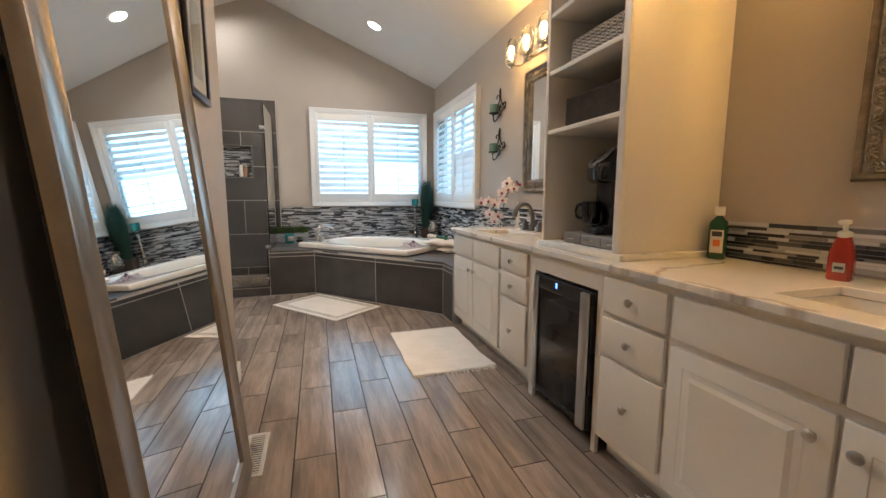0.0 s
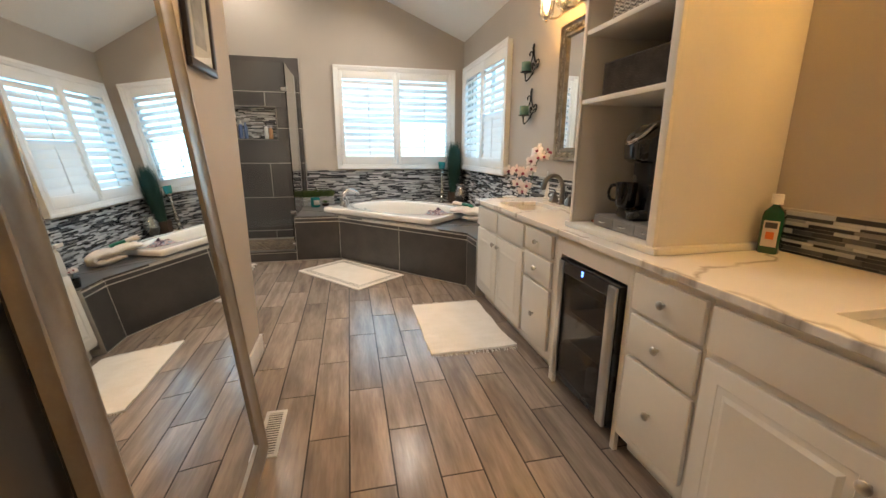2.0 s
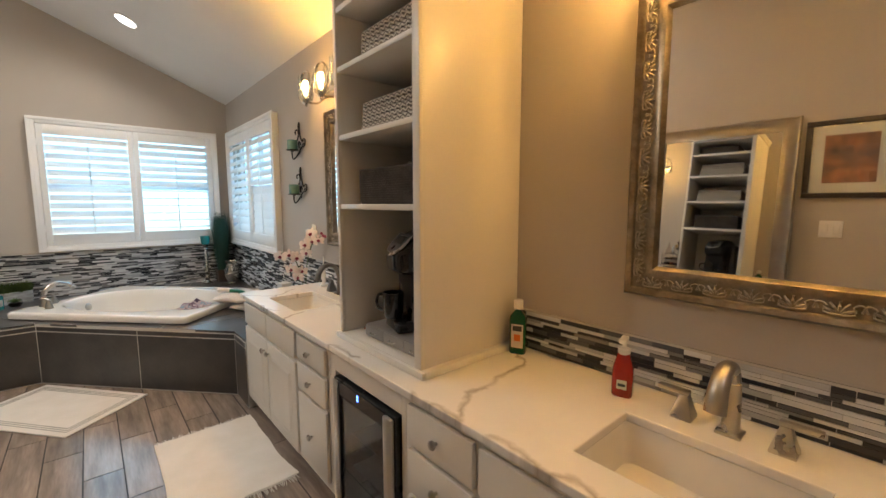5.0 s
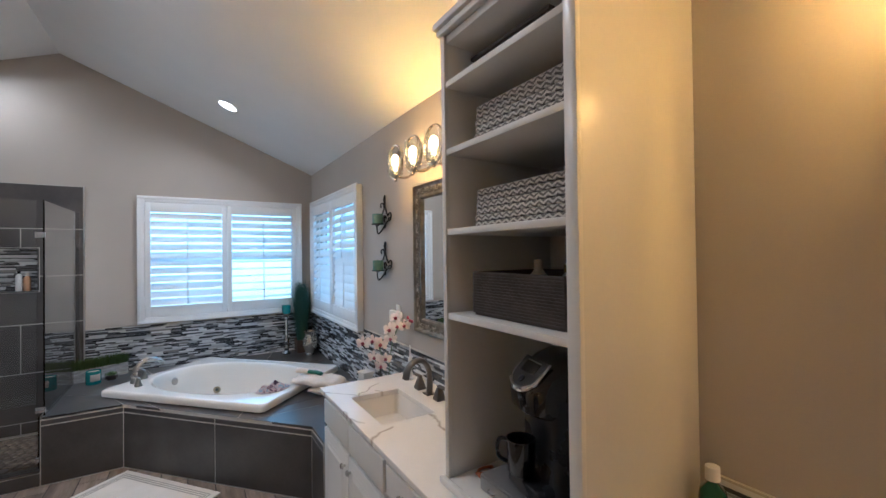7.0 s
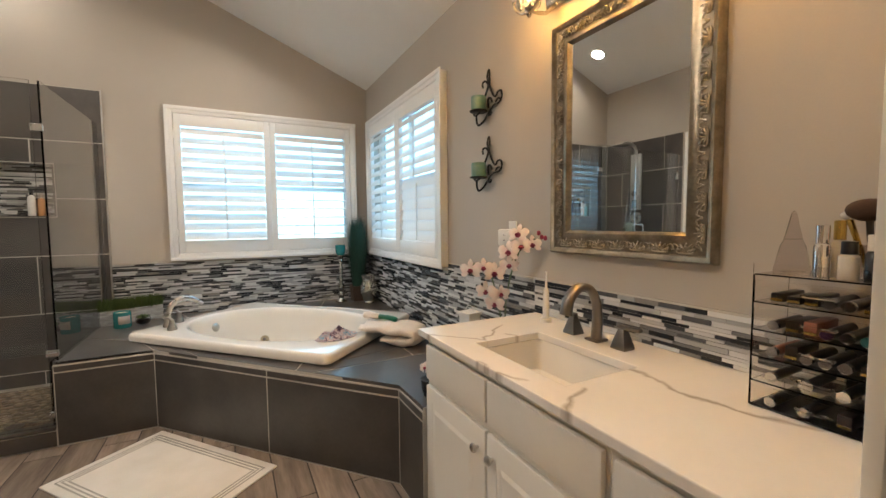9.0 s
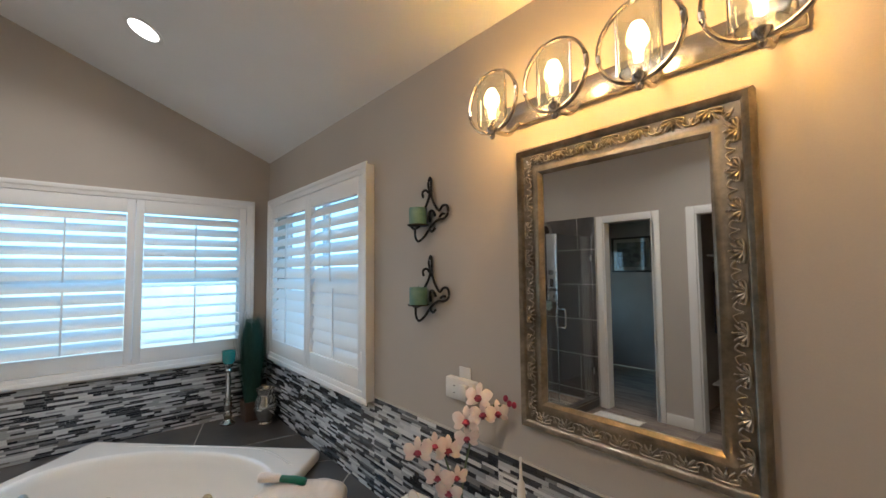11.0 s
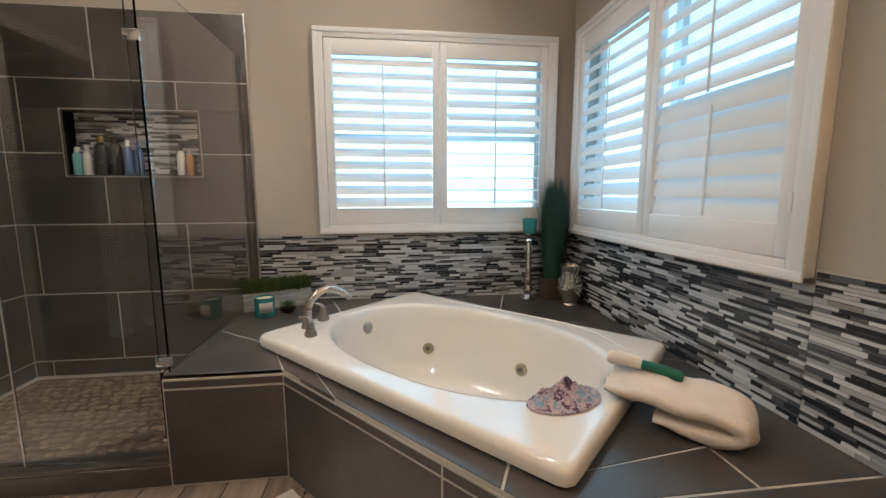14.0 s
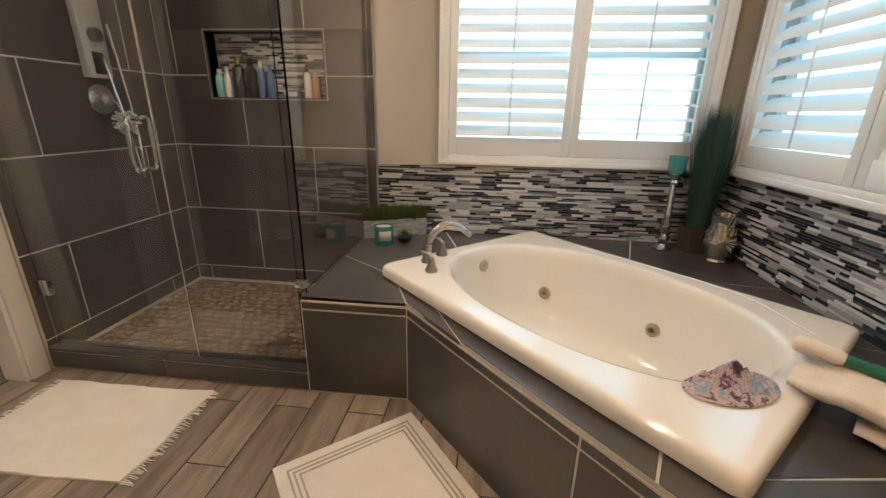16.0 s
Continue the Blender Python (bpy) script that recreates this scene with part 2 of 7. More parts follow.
M_pebble_bed = material("brown_pebble_grout", (0.11, 0.085, 0.06), 0.8, 0, 0.15, 60)
M_acrylic = material("white_tub_acrylic", (0.83, 0.79, 0.73), 0.1, 0, 0.01, 30, 0, second=(0.81, 0.77, 0.71), big=2, coat=0.5)
M_ceramic = material("white_sink_porcelain", (0.82, 0.79, 0.74), 0.1, 0, 0.01, 30, 0, big=2, coat=0.4)
VEINS = ((0.0, 1.34, 0.01, 1.09, 0.022), (0.02, 1.1, 0.15, 1.19, 0.016), (0.15, 1.19, 0.52, 1.25, 0.018), (0.52, 1.25, 0.62, 1.36, 0.014), (0.0, 0.98, 0.02, 0.6, 0.02),
         (-0.03, 2.53, 0.16, 2.64, 0.016), (0.3, 3.2, 0.4, 2.7, 0.014), (0.4, 2.7, 0.36, 2.48, 0.018), (0.36, 2.48, 0.42, 2.24, 0.018), (0.42, 2.24, 0.6, 2.1, 0.016), (0.0, 3.4, 0.16, 3.16, 0.014), (0.16, 3.16, 0.36, 3.35, 0.012), (0.0, 2.0, 0.03, 1.75, 0.016), (0.3, 0.3, 0.62, 0.1, 0.016), (0.0, 2.98, 0.02, 2.75, 0.016))
M_quartz = veined("veined_white_quartz", VEINS)
M_nickel = material("brushed_nickel", (0.56, 0.53, 0.49), 0.28, 1.0, 0.06, 200, 0.0001, big=8)
M_pewter = material("dark_pewter_metal", (0.24, 0.22, 0.2), 0.32, 1.0, 0.08, 120, 0.0002, big=8)
M_chrome = material("polished_chrome", (0.75, 0.75, 0.75), 0.07, 1.0, 0.01, 40, 0, big=4)
M_steel = material("brushed_stainless_steel", (0.62, 0.62, 0.61), 0.3, 1.0, 0.08, 90, 0.0001, big=6, stretch=(6, 6, 0.4))
M_black = material("black_plastic", (0.012, 0.012, 0.013), 0.28, 0, 0.06, 90, 0.0001, big=8)
M_gloss_black = material("gloss_black_plastic", (0.006, 0.006, 0.007), 0.08, 0, 0.02, 60, 0, big=8, coat=0.4)
M_dark_glass = glass("smoked_cooler_glass", (0.2, 0.21, 0.23))
M_mirror = material("silvered_mirror", (0.88, 0.9, 0.9), 0.008, 1.0, 0.0, 10, 0, second=(0.88, 0.9, 0.9), big=1)
M_antique = material("antique_silver_gilt_frame", (0.34, 0.29, 0.22), 0.36, 0.95, 0.25, 90, 0.0005, second=(0.19, 0.16, 0.12), big=14)
M_carving = material("rubbed_silver_carving", (0.42, 0.37, 0.29), 0.4, 0.95, 0.2, 120, 0.0003, second=(0.27, 0.23, 0.18), big=40)
M_satin = material("satin_silver_frame", (0.4, 0.36, 0.31), 0.33, 0.85, 0.06, 120, 0.0003, second=(0.34, 0.3, 0.255), big=10)
M_iron = material("black_wrought_iron", (0.02, 0.018, 0.016), 0.5, 0.6, 0.2, 90, 0.0005, big=20)
M_glass = glass("clear_glass", (0.93, 0.97, 0.96))
M_shower_glass = glass("faint_green_shower_glass", (0.975, 0.99, 0.985))
M_bulb = emitter("warm_bulb", (1.0, 0.62, 0.28), 22.0)
M_can = emitter("warm_downlight_lens", (1.0, 0.92, 0.8), 8.0)
M_cotton = material("white_cotton_terry", (0.78, 0.74, 0.69), 0.95, 0, 0.1, 260, 0.003, second=(0.72, 0.68, 0.62), big=6)
M_stripe = material("taupe_stripe_terry", (0.42, 0.4, 0.36), 0.95, 0, 0.1, 260, 0.002, big=8)
M_basket = material("dark_woven_basket", (0.085, 0.068, 0.058), 0.85, 0, 0.3, 140, 0.002, second=(0.06, 0.048, 0.042), big=20)
M_dark = material("greige_back_room_paint", (0.42, 0.37, 0.32), 0.8, 0, 0.05, 60, second=(0.38, 0.33, 0.28), big=2)
M_asphalt = material("outdoor_lawn_and_drive", (0.12, 0.15, 0.07), 0.9, 0, 0.3, 3, second=(0.2, 0.2, 0.17), big=0.2)

# ---- the large structure ----
XE, YN, XW, XP, YS = 1.80, 6.40, -2.12, -0.578, -1.60
ZE, ZR, XR = 2.88, 3.92, -0.75
SL = (ZR - ZE) / (XE - XR)


def ceil_z(x):
    return ZR - SL * abs(x - XR)


def wall_along_x(name, label, y0, y1, x0, x1, holes=(), mat=None):
    """A wall with a gable top that follows the vault; holes are (xa, xb, za, zb)."""
    bm = B()
    cuts = sorted({x0, x1, *[h[0] for h in holes], *[h[1] for h in holes], *([XR] if x0 < XR < x1 else [])})
    for a, b in zip(cuts, cuts[1:]):
        spans, z = [], 0.0
        for h in sorted(holes, key=lambda q: q[2]):
            if h[0] <= a and h[1] >= b:
                spans.append((z, h[2]))
                z = h[3]
        for s0, s1 in spans:
            if s1 - s0 > 1e-4:
                box(bm, (a, y0, s0), (b, y1, s1))
        co = [(a, y0, z), (b, y0, z), (b, y0, ceil_z(b)), (a, y0, ceil_z(a))]
        lo = [bm.verts.new(c) for c in co]
        hi = [bm.verts.new((c[0], y1, c[2])) for c in co]
        bm.faces.new(lo)
        bm.faces.new(hi[::-1])
        for i in range(4):
            bm.faces.new((lo[i], lo[(i + 1) % 4], hi[(i + 1) % 4], hi[i]))
    return tagged(part(name, bm, mat or M_wall), label, "wall", kind="structure")


def wall_along_y(name, label, x0, x1, y0, y1, top, holes=(), mat=None):
    bm = B()
    cuts = sorted({y0, y1, *[h[0] for h in holes], *[h[1] for h in holes]})
    for a, b in zip(cuts, cuts[1:]):
        z = 0.0
        for h in sorted(holes, key=lambda q: q[2]):
            if h[0] <= a and h[1] >= b:
                if h[2] - z > 1e-4:
                    box(bm, (x0, a, z), (x1, b, h[2]))
                z = h[3]
        box(bm, (x0, a, z), (x1, b, top))
    return tagged(part(name, bm, mat or M_wall), label, "wall", kind="structure")


WN = (-0.02, 1.56, 1.14, 2.40)
WE = (4.58, 6.16, 1.14, 2.40)
NICHE = (-1.745, -0.918, 1.47, 1.892)
wall_along_x("wall_north", "greige painted gable wall with shuttered window", YN, YN + 0.14, XW - 0.12, XE + 0.14, [WN, NICHE])
wall_along_y("wall_east", "greige painted vanity wall with shuttered window", XE, XE + 0.14, YS, YN, ceil_z(XE), [WE])
wall_along_y("wall_west", "greige painted wall with two door openings", XW - 0.12, XW, 2.76, YN, ceil_z(XW), [(4.42, 5.05, 0, 2.44), (3.05, 3.95, 0, 2.44)])
wall_along_y("wall_picture_side", "greige painted partition wall beside the entry", XP - 0.12, XP, YS, 2.64, ceil_z(XP - 0.12))
wall_along_x("wall_partition_return", "greige painted return of the partition wall", 2.64, 2.76, XW - 0.12, XP)
wall_along_x("wall_south", "greige painted wall behind the entry", YS - 0.12, YS, XP - 0.12, XE + 0.14)

bm = B()
for xa, xb in ((XW - 0.12, XR), (XR, XE + 0.14)):
    lo = [bm.verts.new((x, y, ceil_z(x))) for x, y in ((xa, YS - 0.12), (xb, YS - 0.12), (xb, YN + 0.14), (xa, YN + 0.14))]
    hi = [bm.verts.new(v.co + Vector((0, 0, 0.15))) for v in lo]
    bm.faces.new(lo[::-1])
    bm.faces.new(hi)
    for i in range(4):
        bm.faces.new((lo[i], lo[(i + 1) % 4], hi[(i + 1) % 4], hi[i]))
tagged(part("ceiling", bm, M_ceil), "white painted vaulted ceiling", "ceiling", kind="structure")

floor = tagged(part("floor", prism(B(), [(XP - 0.12, YS - 0.12), (XE + 0.14, YS - 0.12), (XE + 0.14, YN + 0.14), (XW - 0.12, YN + 0.14), (XW - 0.12, 2.64), (XP - 0.12, 2.64)], -0.12, -0.0018), M_grout_floor), "grey-brown wood-look plank tile floor with dark grout", "floor", kind="structure")

# rooms behind the two door openings
bm = B()
box(bm, (-4.6, 2.5, -0.12), (XW - 0.12, 6.6, -0.01))
tagged(part("floor_back_rooms", bm, M_plank), "dark plank floor beyond the doors", "floor", kind="structure")
bm = B()
box(bm, (-4.7, 2.4, 0), (-4.6, 6.7, 2.7))
box(bm, (-4.6, 2.4, 0), (XW - 0.12, 2.5, 2.7))
# unseen gap in the north wall, added so skylight brightens the hall
for a, b in (((-4.6, 6.6, 0), (-4.1, 6.7, 2.7)), ((-3.0, 6.6, 0), (XW - 0.12, 6.7, 2.7)), ((-4.1, 6.6, 0), (-3.0, 6.7, 0.9)), ((-4.1, 6.6, 2.2), (-3.0, 6.7, 2.7))):
    box(bm, a, b)
box(bm, (-4.6, 4.14, 0), (XW - 0.12, 4.24, 2.7))
box(bm, (-4.7, 2.4, 2.7), (XW - 0.12, 6.7, 2.8))
tagged(part("wall_back_rooms", bm, M_dark), "dim painted walls of the closet and hall", "wall", kind="structure")


def casing(name, y0, y1, zt, w=0.09, t=0.022):
    d = thing(name, "white painted door casing round an open doorway", "door frame", kind="structure")
    part("jamb", box(B(), (XW - 0.125, y0 - 0.02, 0), (XW + t, y0 - 0.003, zt)), M_trim, d)
    for a, b in ((y0 - w, y0), (y1, y1 + w)):
        part("casing", box(B(), (XW + 0.002, a, 0), (XW + t, b, zt + w)), M_trim, d, bev=0.006)
    part("casing", box(B(), (XW + 0.002, y0, zt), (XW + t, y1, zt + w)), M_trim, d, bev=0.006)
    for y in (y0, y1):
        s = 0.018 if y == y0 else -0.018
        part("jamb", box(B(), (XW - 0.13, min(y, y + s), 0), (XW + 0.004, max(y, y + s), zt)), M_trim, d)
    return d


casing("door_1", 4.42, 5.05, 2.44)
casing("door_2", 3.05, 3.95, 2.44)

base = thing("baseboard", "white painted baseboard", "baseboard", kind="structure")
for a, b in (((XP, YS, 0), (XP + 0.016, 2.66, 0.13)), ((XP - 0.12, 2.76, 0), (XP + 0.016, 2.776, 0.13)), ((XW, 2.76, 0), (XP - 0.12, 2.776, 0.13)), ((XW, 4.04, 0), (XW + 0.016, 4.33, 0.13)), ((XP, 2.64, 0), (XP + 0.016, 2.776, 0.13))):
    part("baseboard_length", box(B(), a, b), M_trim, base, bev=0.004)

# ground and distance outside
tagged(part("ground", box(B(), (-400, -400, -1.2), (400, 400, -1.0)), M_asphalt), "lawn and drive outside", "ground", kind="structure")


def glow_backdrop(name, label, bm):
    m = bpy.data.materials.new("bright_overcast_distance")
    m.use_nodes = True
    n, l = m.node_tree.nodes, m.node_tree.links
    n.remove(n["Principled BSDF"])
    e = n.new("ShaderNodeEmission")
    tc = n.new("ShaderNodeTexCoord")
    sep = n.new("ShaderNodeSeparateXYZ")
    l.new(tc.outputs["Object"], sep.inputs[0])
    nz = n.new("ShaderNodeTexNoise")
    nz.inputs["Scale"].default_value, nz.inputs["Detail"].default_value = 3.2, 9
    l.new(tc.outputs["Object"], nz.inputs["Vector"])
    add = n.new("ShaderNodeMath")
    add.operation = "MULTIPLY_ADD"
    add.inputs[1].default_value = 2.6
    l.new(nz.outputs["Fac"], add.inputs[0])
    l.new(sep.outputs["Z"], add.inputs[2])
    ramp = n.new("ShaderNodeValToRGB")
    el = ramp.color_ramp.elements
    el[0].position, el[0].color = 0.0, (0.3, 0.36, 0.32, 1)
    el[1].position, el[1].color = 1.0, (0.3, 0.68, 1.0, 1)
    el.new(0.42).color = (0.46, 0.55, 0.53, 1)
    el.new(0.5).color = (0.55, 0.84, 1.0, 1)
    mr = n.new("ShaderNodeMapRange")
    mr.inputs["From Min"].default_value, mr.inputs["From Max"].default_value = 0.0, 6.0
    l.new(add.outputs[0], mr.inputs["Value"])
    l.new(mr.outputs[0], ramp.inputs[0])
    l.new(ramp.outputs[0], e.inputs[0])
    e.inputs[1].default_value = SKY_W
    l.new(e.outputs[0], n["Material Output"].inputs[0])
    return tagged(part(name, bm, m), label, "backdrop", kind="structure")


glow_backdrop("backdrop_north", "bright hazy sky and trees outside", box(B(), (-6, 11.5, -1.0), (9, 11.6, 9)))
glow_backdrop("backdrop_east", "bright hazy sky and trees outside", box(B(), (7.0, -2, -1.0), (7.1, 11.4, 9)))


# ---- plantation shutters ----
def shutter_window(name, m, width, zs, tilts, d=0.045):
    """Window with casing, two shutter panels and their louvers. Local x along the wall, y into the room is negative."""
    z0, z1 = zs
    w = thing(name, "window with white plantation shutters, louvers partly open", "window", kind="structure")
    w.matrix_basis = m

    def bx(n, a, b, par=w, mat=M_louver, bev=0.004, label=""):
        return part(n, box(B(), a, b), mat, par, label, bev=bev)

    fw = 0.055
    fr = bx("shutter_frame", (0, -d, z0), (fw, -0.001, z1))
    bx("frame_rail", (fw, -d, z0), (width - fw, -0.001, z0 + fw), fr)
    bx("frame_rail", (fw, -d, z1 - fw), (width - fw, -0.001, z1), fr)
    bx("frame_stile", (width - fw, -d, z0), (width, -0.001, z1), fr)
    bx("lip", (-0.012, -d - 0.008, z0 - 0.012), (width + 0.012, -d + 0.004, z0 + 0.022), fr)
    bx("lip", (-0.012, -d - 0.008, z1 - 0.022), (width + 0.012, -d + 0.004, z1 + 0.012), fr)
    bx("lip", (-0.012, -d - 0.008, z0 + 0.022), (0.018, -d + 0.004, z1 - 0.022), fr)
    bx("lip", (width - 0.018, -d - 0.008, z0 + 0.022), (width + 0.012, -d + 0.004, z1 - 0.022), fr)
    mid = width / 2
    st, bot, top = 0.052, 0.12, 0.11
    lz0, lz1 = z0 + fw + bot, z1 - fw - top
    n = 12
    pitch = (lz1 - lz0) / n
    for k, (xa, xb) in enumerate(((fw + 0.003, mid - 0.002), (mid + 0.002, width - fw - 0.003))):
        pan = bx("shutter_panel", (xa, -d + 0.006, z0 + fw + 0.002), (xa + st, -0.012, z1 - fw - 0.002))
        bx("stile", (xb - st, -d + 0.006, z0 + fw + 0.002), (xb, -0.012, z1 - fw - 0.002), pan)
        bx("rail", (xa + st, -d + 0.006, z0 + fw + 0.002), (xb - st, -0.012, lz0), pan)
        bx("rail", (xa + st, -d + 0.006, lz1), (xb - st, -0.012, z1 - fw - 0.002), pan)
        lw = xb - xa - 2 * st - 0.006
        sh = B()
        half, thick = 0.051, 0.0055
        prof = [(-half, 0), (-half * 0.6, thick * 0.8), (0, thick), (half * 0.6, thick * 0.8), (half, 0), (half * 0.6, -thick * 0.8), (0, -thick), (-half * 0.6, -thick * 0.8)]
        ends = [[sh.verts.new((s * lw / 2, a, b)) for a, b in prof] for s in (-1, 1)]
        for i in range(8):
            sh.faces.new((ends[0][i], ends[0][(i + 1) % 8], ends[1][(i + 1) % 8], ends[1][i]))
        sh.faces.new(ends[0])
        sh.faces.new(ends[1][::-1])
        me = mesh_of(sh, M_louver, "louver", True)
        for i in range(n):
            ob = piece("louver", me, pan, (0, 0, 0))
            ang = tilts[k][i // 6] + RNG.uniform(-2, 2)
            ob.matrix_basis = pose((xa + xb) / 2, -0.026, lz0 + (i + 0.5) * pitch, ang, 0, 0)
        for a, b, tl in ((lz0 + 0.04, lz0 + 6 * pitch - 0.03, tilts[k][0]), (lz0 + 6 * pitch + 0.02, lz1 - 0.04, tilts[k][1])):
            off = 0.052 * math.cos(radians(tl)) + 0.004
            bx("tilt_rod", ((xa + xb) / 2 - 0.006, -0.026 - off - 0.008, a - 0.03), ((xa + xb) / 2 + 0.006, -0.026 - off, b - 0.03), pan, bev=0.002)
        for z in (z0 + 0.25, z1 - 0.25):
            hx = fw - 0.004 if k == 0 else width - fw - 0.012
            bx("hinge", (hx, -d - 0.004, z - 0.035), (hx + 0.016, -d + 0.003, z + 0.035), pan, bev=0.002)
    # sash behind the shutters
    for a, b in (((0.02, 0.08, z0), (width - 0.02, 0.12, z0 + 0.07)), ((0.02, 0.08, z1 - 0.07), (width - 0.02, 0.12, z1)), ((0.02, 0.08, z0 + 0.07), (0.1, 0.12, z1 - 0.07)), ((width - 0.1, 0.08, z0 + 0.07), (width - 0.02, 0.12, z1 - 0.07)), ((mid - 0.03, 0.08, z0 + 0.07), (mid + 0.03, 0.12, z1 - 0.07)), ((0.1, 0.085, (z0 + z1) / 2 - 0.02), (mid - 0.03, 0.115, (z0 + z1) / 2 + 0.02)), ((mid + 0.03, 0.085, (z0 + z1) / 2 - 0.02), (width - 0.1, 0.115, (z0 + z1) / 2 + 0.02))):
        bx("sash_bar", a, b, bev=0.003)
    pane = bx("pane", (0.02, 0.098, z0 + 0.02), (width - 0.02, 0.102, z1 - 0.02), mat=M_glass, bev=0)
    pane.visible_shadow = False
    # daylight that enters through the opening
    sky_lamp = new("window_daylight", bpy.data.lights.new("window_daylight", "AREA"))
    sky_lamp.data.shape, sky_lamp.data.size, sky_lamp.data.size_y = "RECTANGLE", width - 0.3, z1 - z0 - 0.25
    sky_lamp.data.energy, sky_lamp.data.color = DAY_W, DAY
    sky_lamp.matrix_world = m @ pose(width / 2, 0.07, (z0 + z1) / 2, -90, 0, 0)
    return w


shutter_window("window_1", pose(-0.1, YN, 0), 1.743, (1.06, 2.47), ((42, 42), (10, 42)))
shutter_window("window_2", pose(XE, 6.225, 0, 0, 0, -90), 1.755, (1.06, 2.47), ((50, 50), (76, 52)), 0.06)

# ---- tub deck ----
DZ = 0.54
K0, K1, K2, K3 = (-0.62, 5.165), (-0.10, 5.165), (1.14, 3.80), (1.14, 3.505)
deck = thing("tub_deck", "raised charcoal slate tile deck round a corner tub", "tub deck", (0, 0, 0))
core = B()
# ring of the deck round the tub's well
TC, TA = Vector((0.72, 5.285)), radians(-46.3)
TU, TV = Vector((math.cos(TA), math.sin(TA))), Vector((-math.sin(TA), math.cos(TA)))
in_set = 0.012
prism(core, [(K0[0], YN - 0.002), (K0[0] + in_set, K0[1] + in_set), (K1[0] + 0.004, K1[1] + in_set), (K2[0] + in_set, K2[1] + 0.006), (K3[0] + in_set, K3[1]), (XE - 0.002, K3[1]), (XE - 0.002, YN - 0.002)][::-1], 0.0, 0.05)
part("base", core, M_grout, deck)
bed = B()
for q in ([(K0[0] + 0.004, K0[1] + 0.004), (K1[0], K1[1] + 0.004), (-0.27, 5.50), (0.57, 6.30), (0.57, YN - 0.002), (K0[0] + 0.004, YN - 0.002)], [(0.57, 6.30), (1.71, 5.08), (XE - 0.002, 5.08), (XE - 0.002, YN - 0.002), (0.57, YN - 0.002)], [(K1[0], K1[1] + 0.004), (K2[0] + 0.004, K2[1] + 0.002), (0.885, 4.28), (-0.27, 5.50)], [(K2[0] + 0.004, K2[1] + 0.002), (K3[0] + 0.004, K3[1]), (XE - 0.002, K3[1]), (XE - 0.002, 5.08), (1.71, 5.08), (0.885, 4.28)]):
    prism(bed, q, DZ - 0.03, DZ - 0.0022)
part("grout_bed", bed, M_grout, deck)


def tub_pt(u, v):
    p = TC + TU * u + TV * v
    return p.x, p.y


def rect_loop(hu, hv, r, n=6):
    out = []
    for sx, sy, a0 in ((1, 1, 0), (-1, 1, 90), (-1, -1, 180), (1, -1, 270)):
        for k in range(n + 1):
            a = radians(a0 + 90 * k / n)
            out.append((sx * (hu - r) + r * math.cos(a), sy * (hv - r) + r * math.sin(a)))
    return out


def slab_piece(name, pts, z0, z1, parent, mat, gap=0.004):
    sh = []
    n = len(pts)
    for i in range(n):
        p = Vector(pts[i])
        e1 = (p - Vector(pts[i - 1])).normalized()
        e2 = (Vector(pts[(i + 1) % n]) - p).normalized()
        n1, n2 = Vector((-e1.y, e1.x)), Vector((-e2.y, e2.x))
        s = 1 + n1.dot(n2)
        q = p + (n1 + n2) * gap / max(s, 0.3)
        sh.append((q.x, q.y))
    bm = prism(B(), sh, z0, z1)
    return part(name, bm, mat, parent, bev=0.0025, seg=1)


def ccw(pts):
    a = sum(p[0] * q[1] - q[0] * p[1] for p, q in zip(pts, pts[1:] + pts[:1]))
    return pts if a > 0 else pts[::-1]


def lerp(a, b, t):
    return (a[0] + (b[0] - a[0]) * t, a[1] + (b[1] - a[1]) * t)


# deck top tiles round the tub rim (rim covers their inner edges)
hu, hv = 0.80, 0.55
A_, B_, C_, D_ = tub_pt(-hu, -hv), tub_pt(-hu, hv), tub_pt(hu, hv), tub_pt(hu, -hv)
tops = [
    [K0, K1, A_, (K0[0], 5.78)], [(K0[0], 5.78), A_, lerp(A_, B_, 0.45), (-0.05, YN), (K0[0], YN)], [(-0.05, YN), lerp(A_, B_, 0.45), B_, (0.62, YN)],
    [(0.62, YN), B_, lerp(B_, C_, 0.45), (1.28, YN)], [(1.28, YN), lerp(B_, C_, 0.45), (XE, 5.62), (XE, YN)], [(XE, 5.62), lerp(B_, C_, 0.45), C_, (XE, 5.02)],
    [K1, lerp(K1, K2, 0.22), lerp(A_, D_, 0.2), A_], [lerp(K1, K2, 0.22), lerp(K1, K2, 0.64), lerp(A_, D_, 0.9), lerp(A_, D_, 0.2)],
    [lerp(K1, K2, 0.64), lerp(K1, K2, 0.6996), (1.40, 4.21), (1.40, 4.40), D_, lerp(A_, D_, 0.9)],
    [(1.40, 4.40), (XE, 4.78), (XE, 5.02), C_, D_], [(1.40, 4.21), (XE, 4.21), (XE, 4.78), (1.40, 4.40)],
    [lerp(K1, K2, 0.6996), K2, K3, (XE, K3[1]), (XE, 4.21)],
]
for p in tops:
    slab_piece("tile", ccw(p), DZ - 0.02, DZ, deck, M_slate)
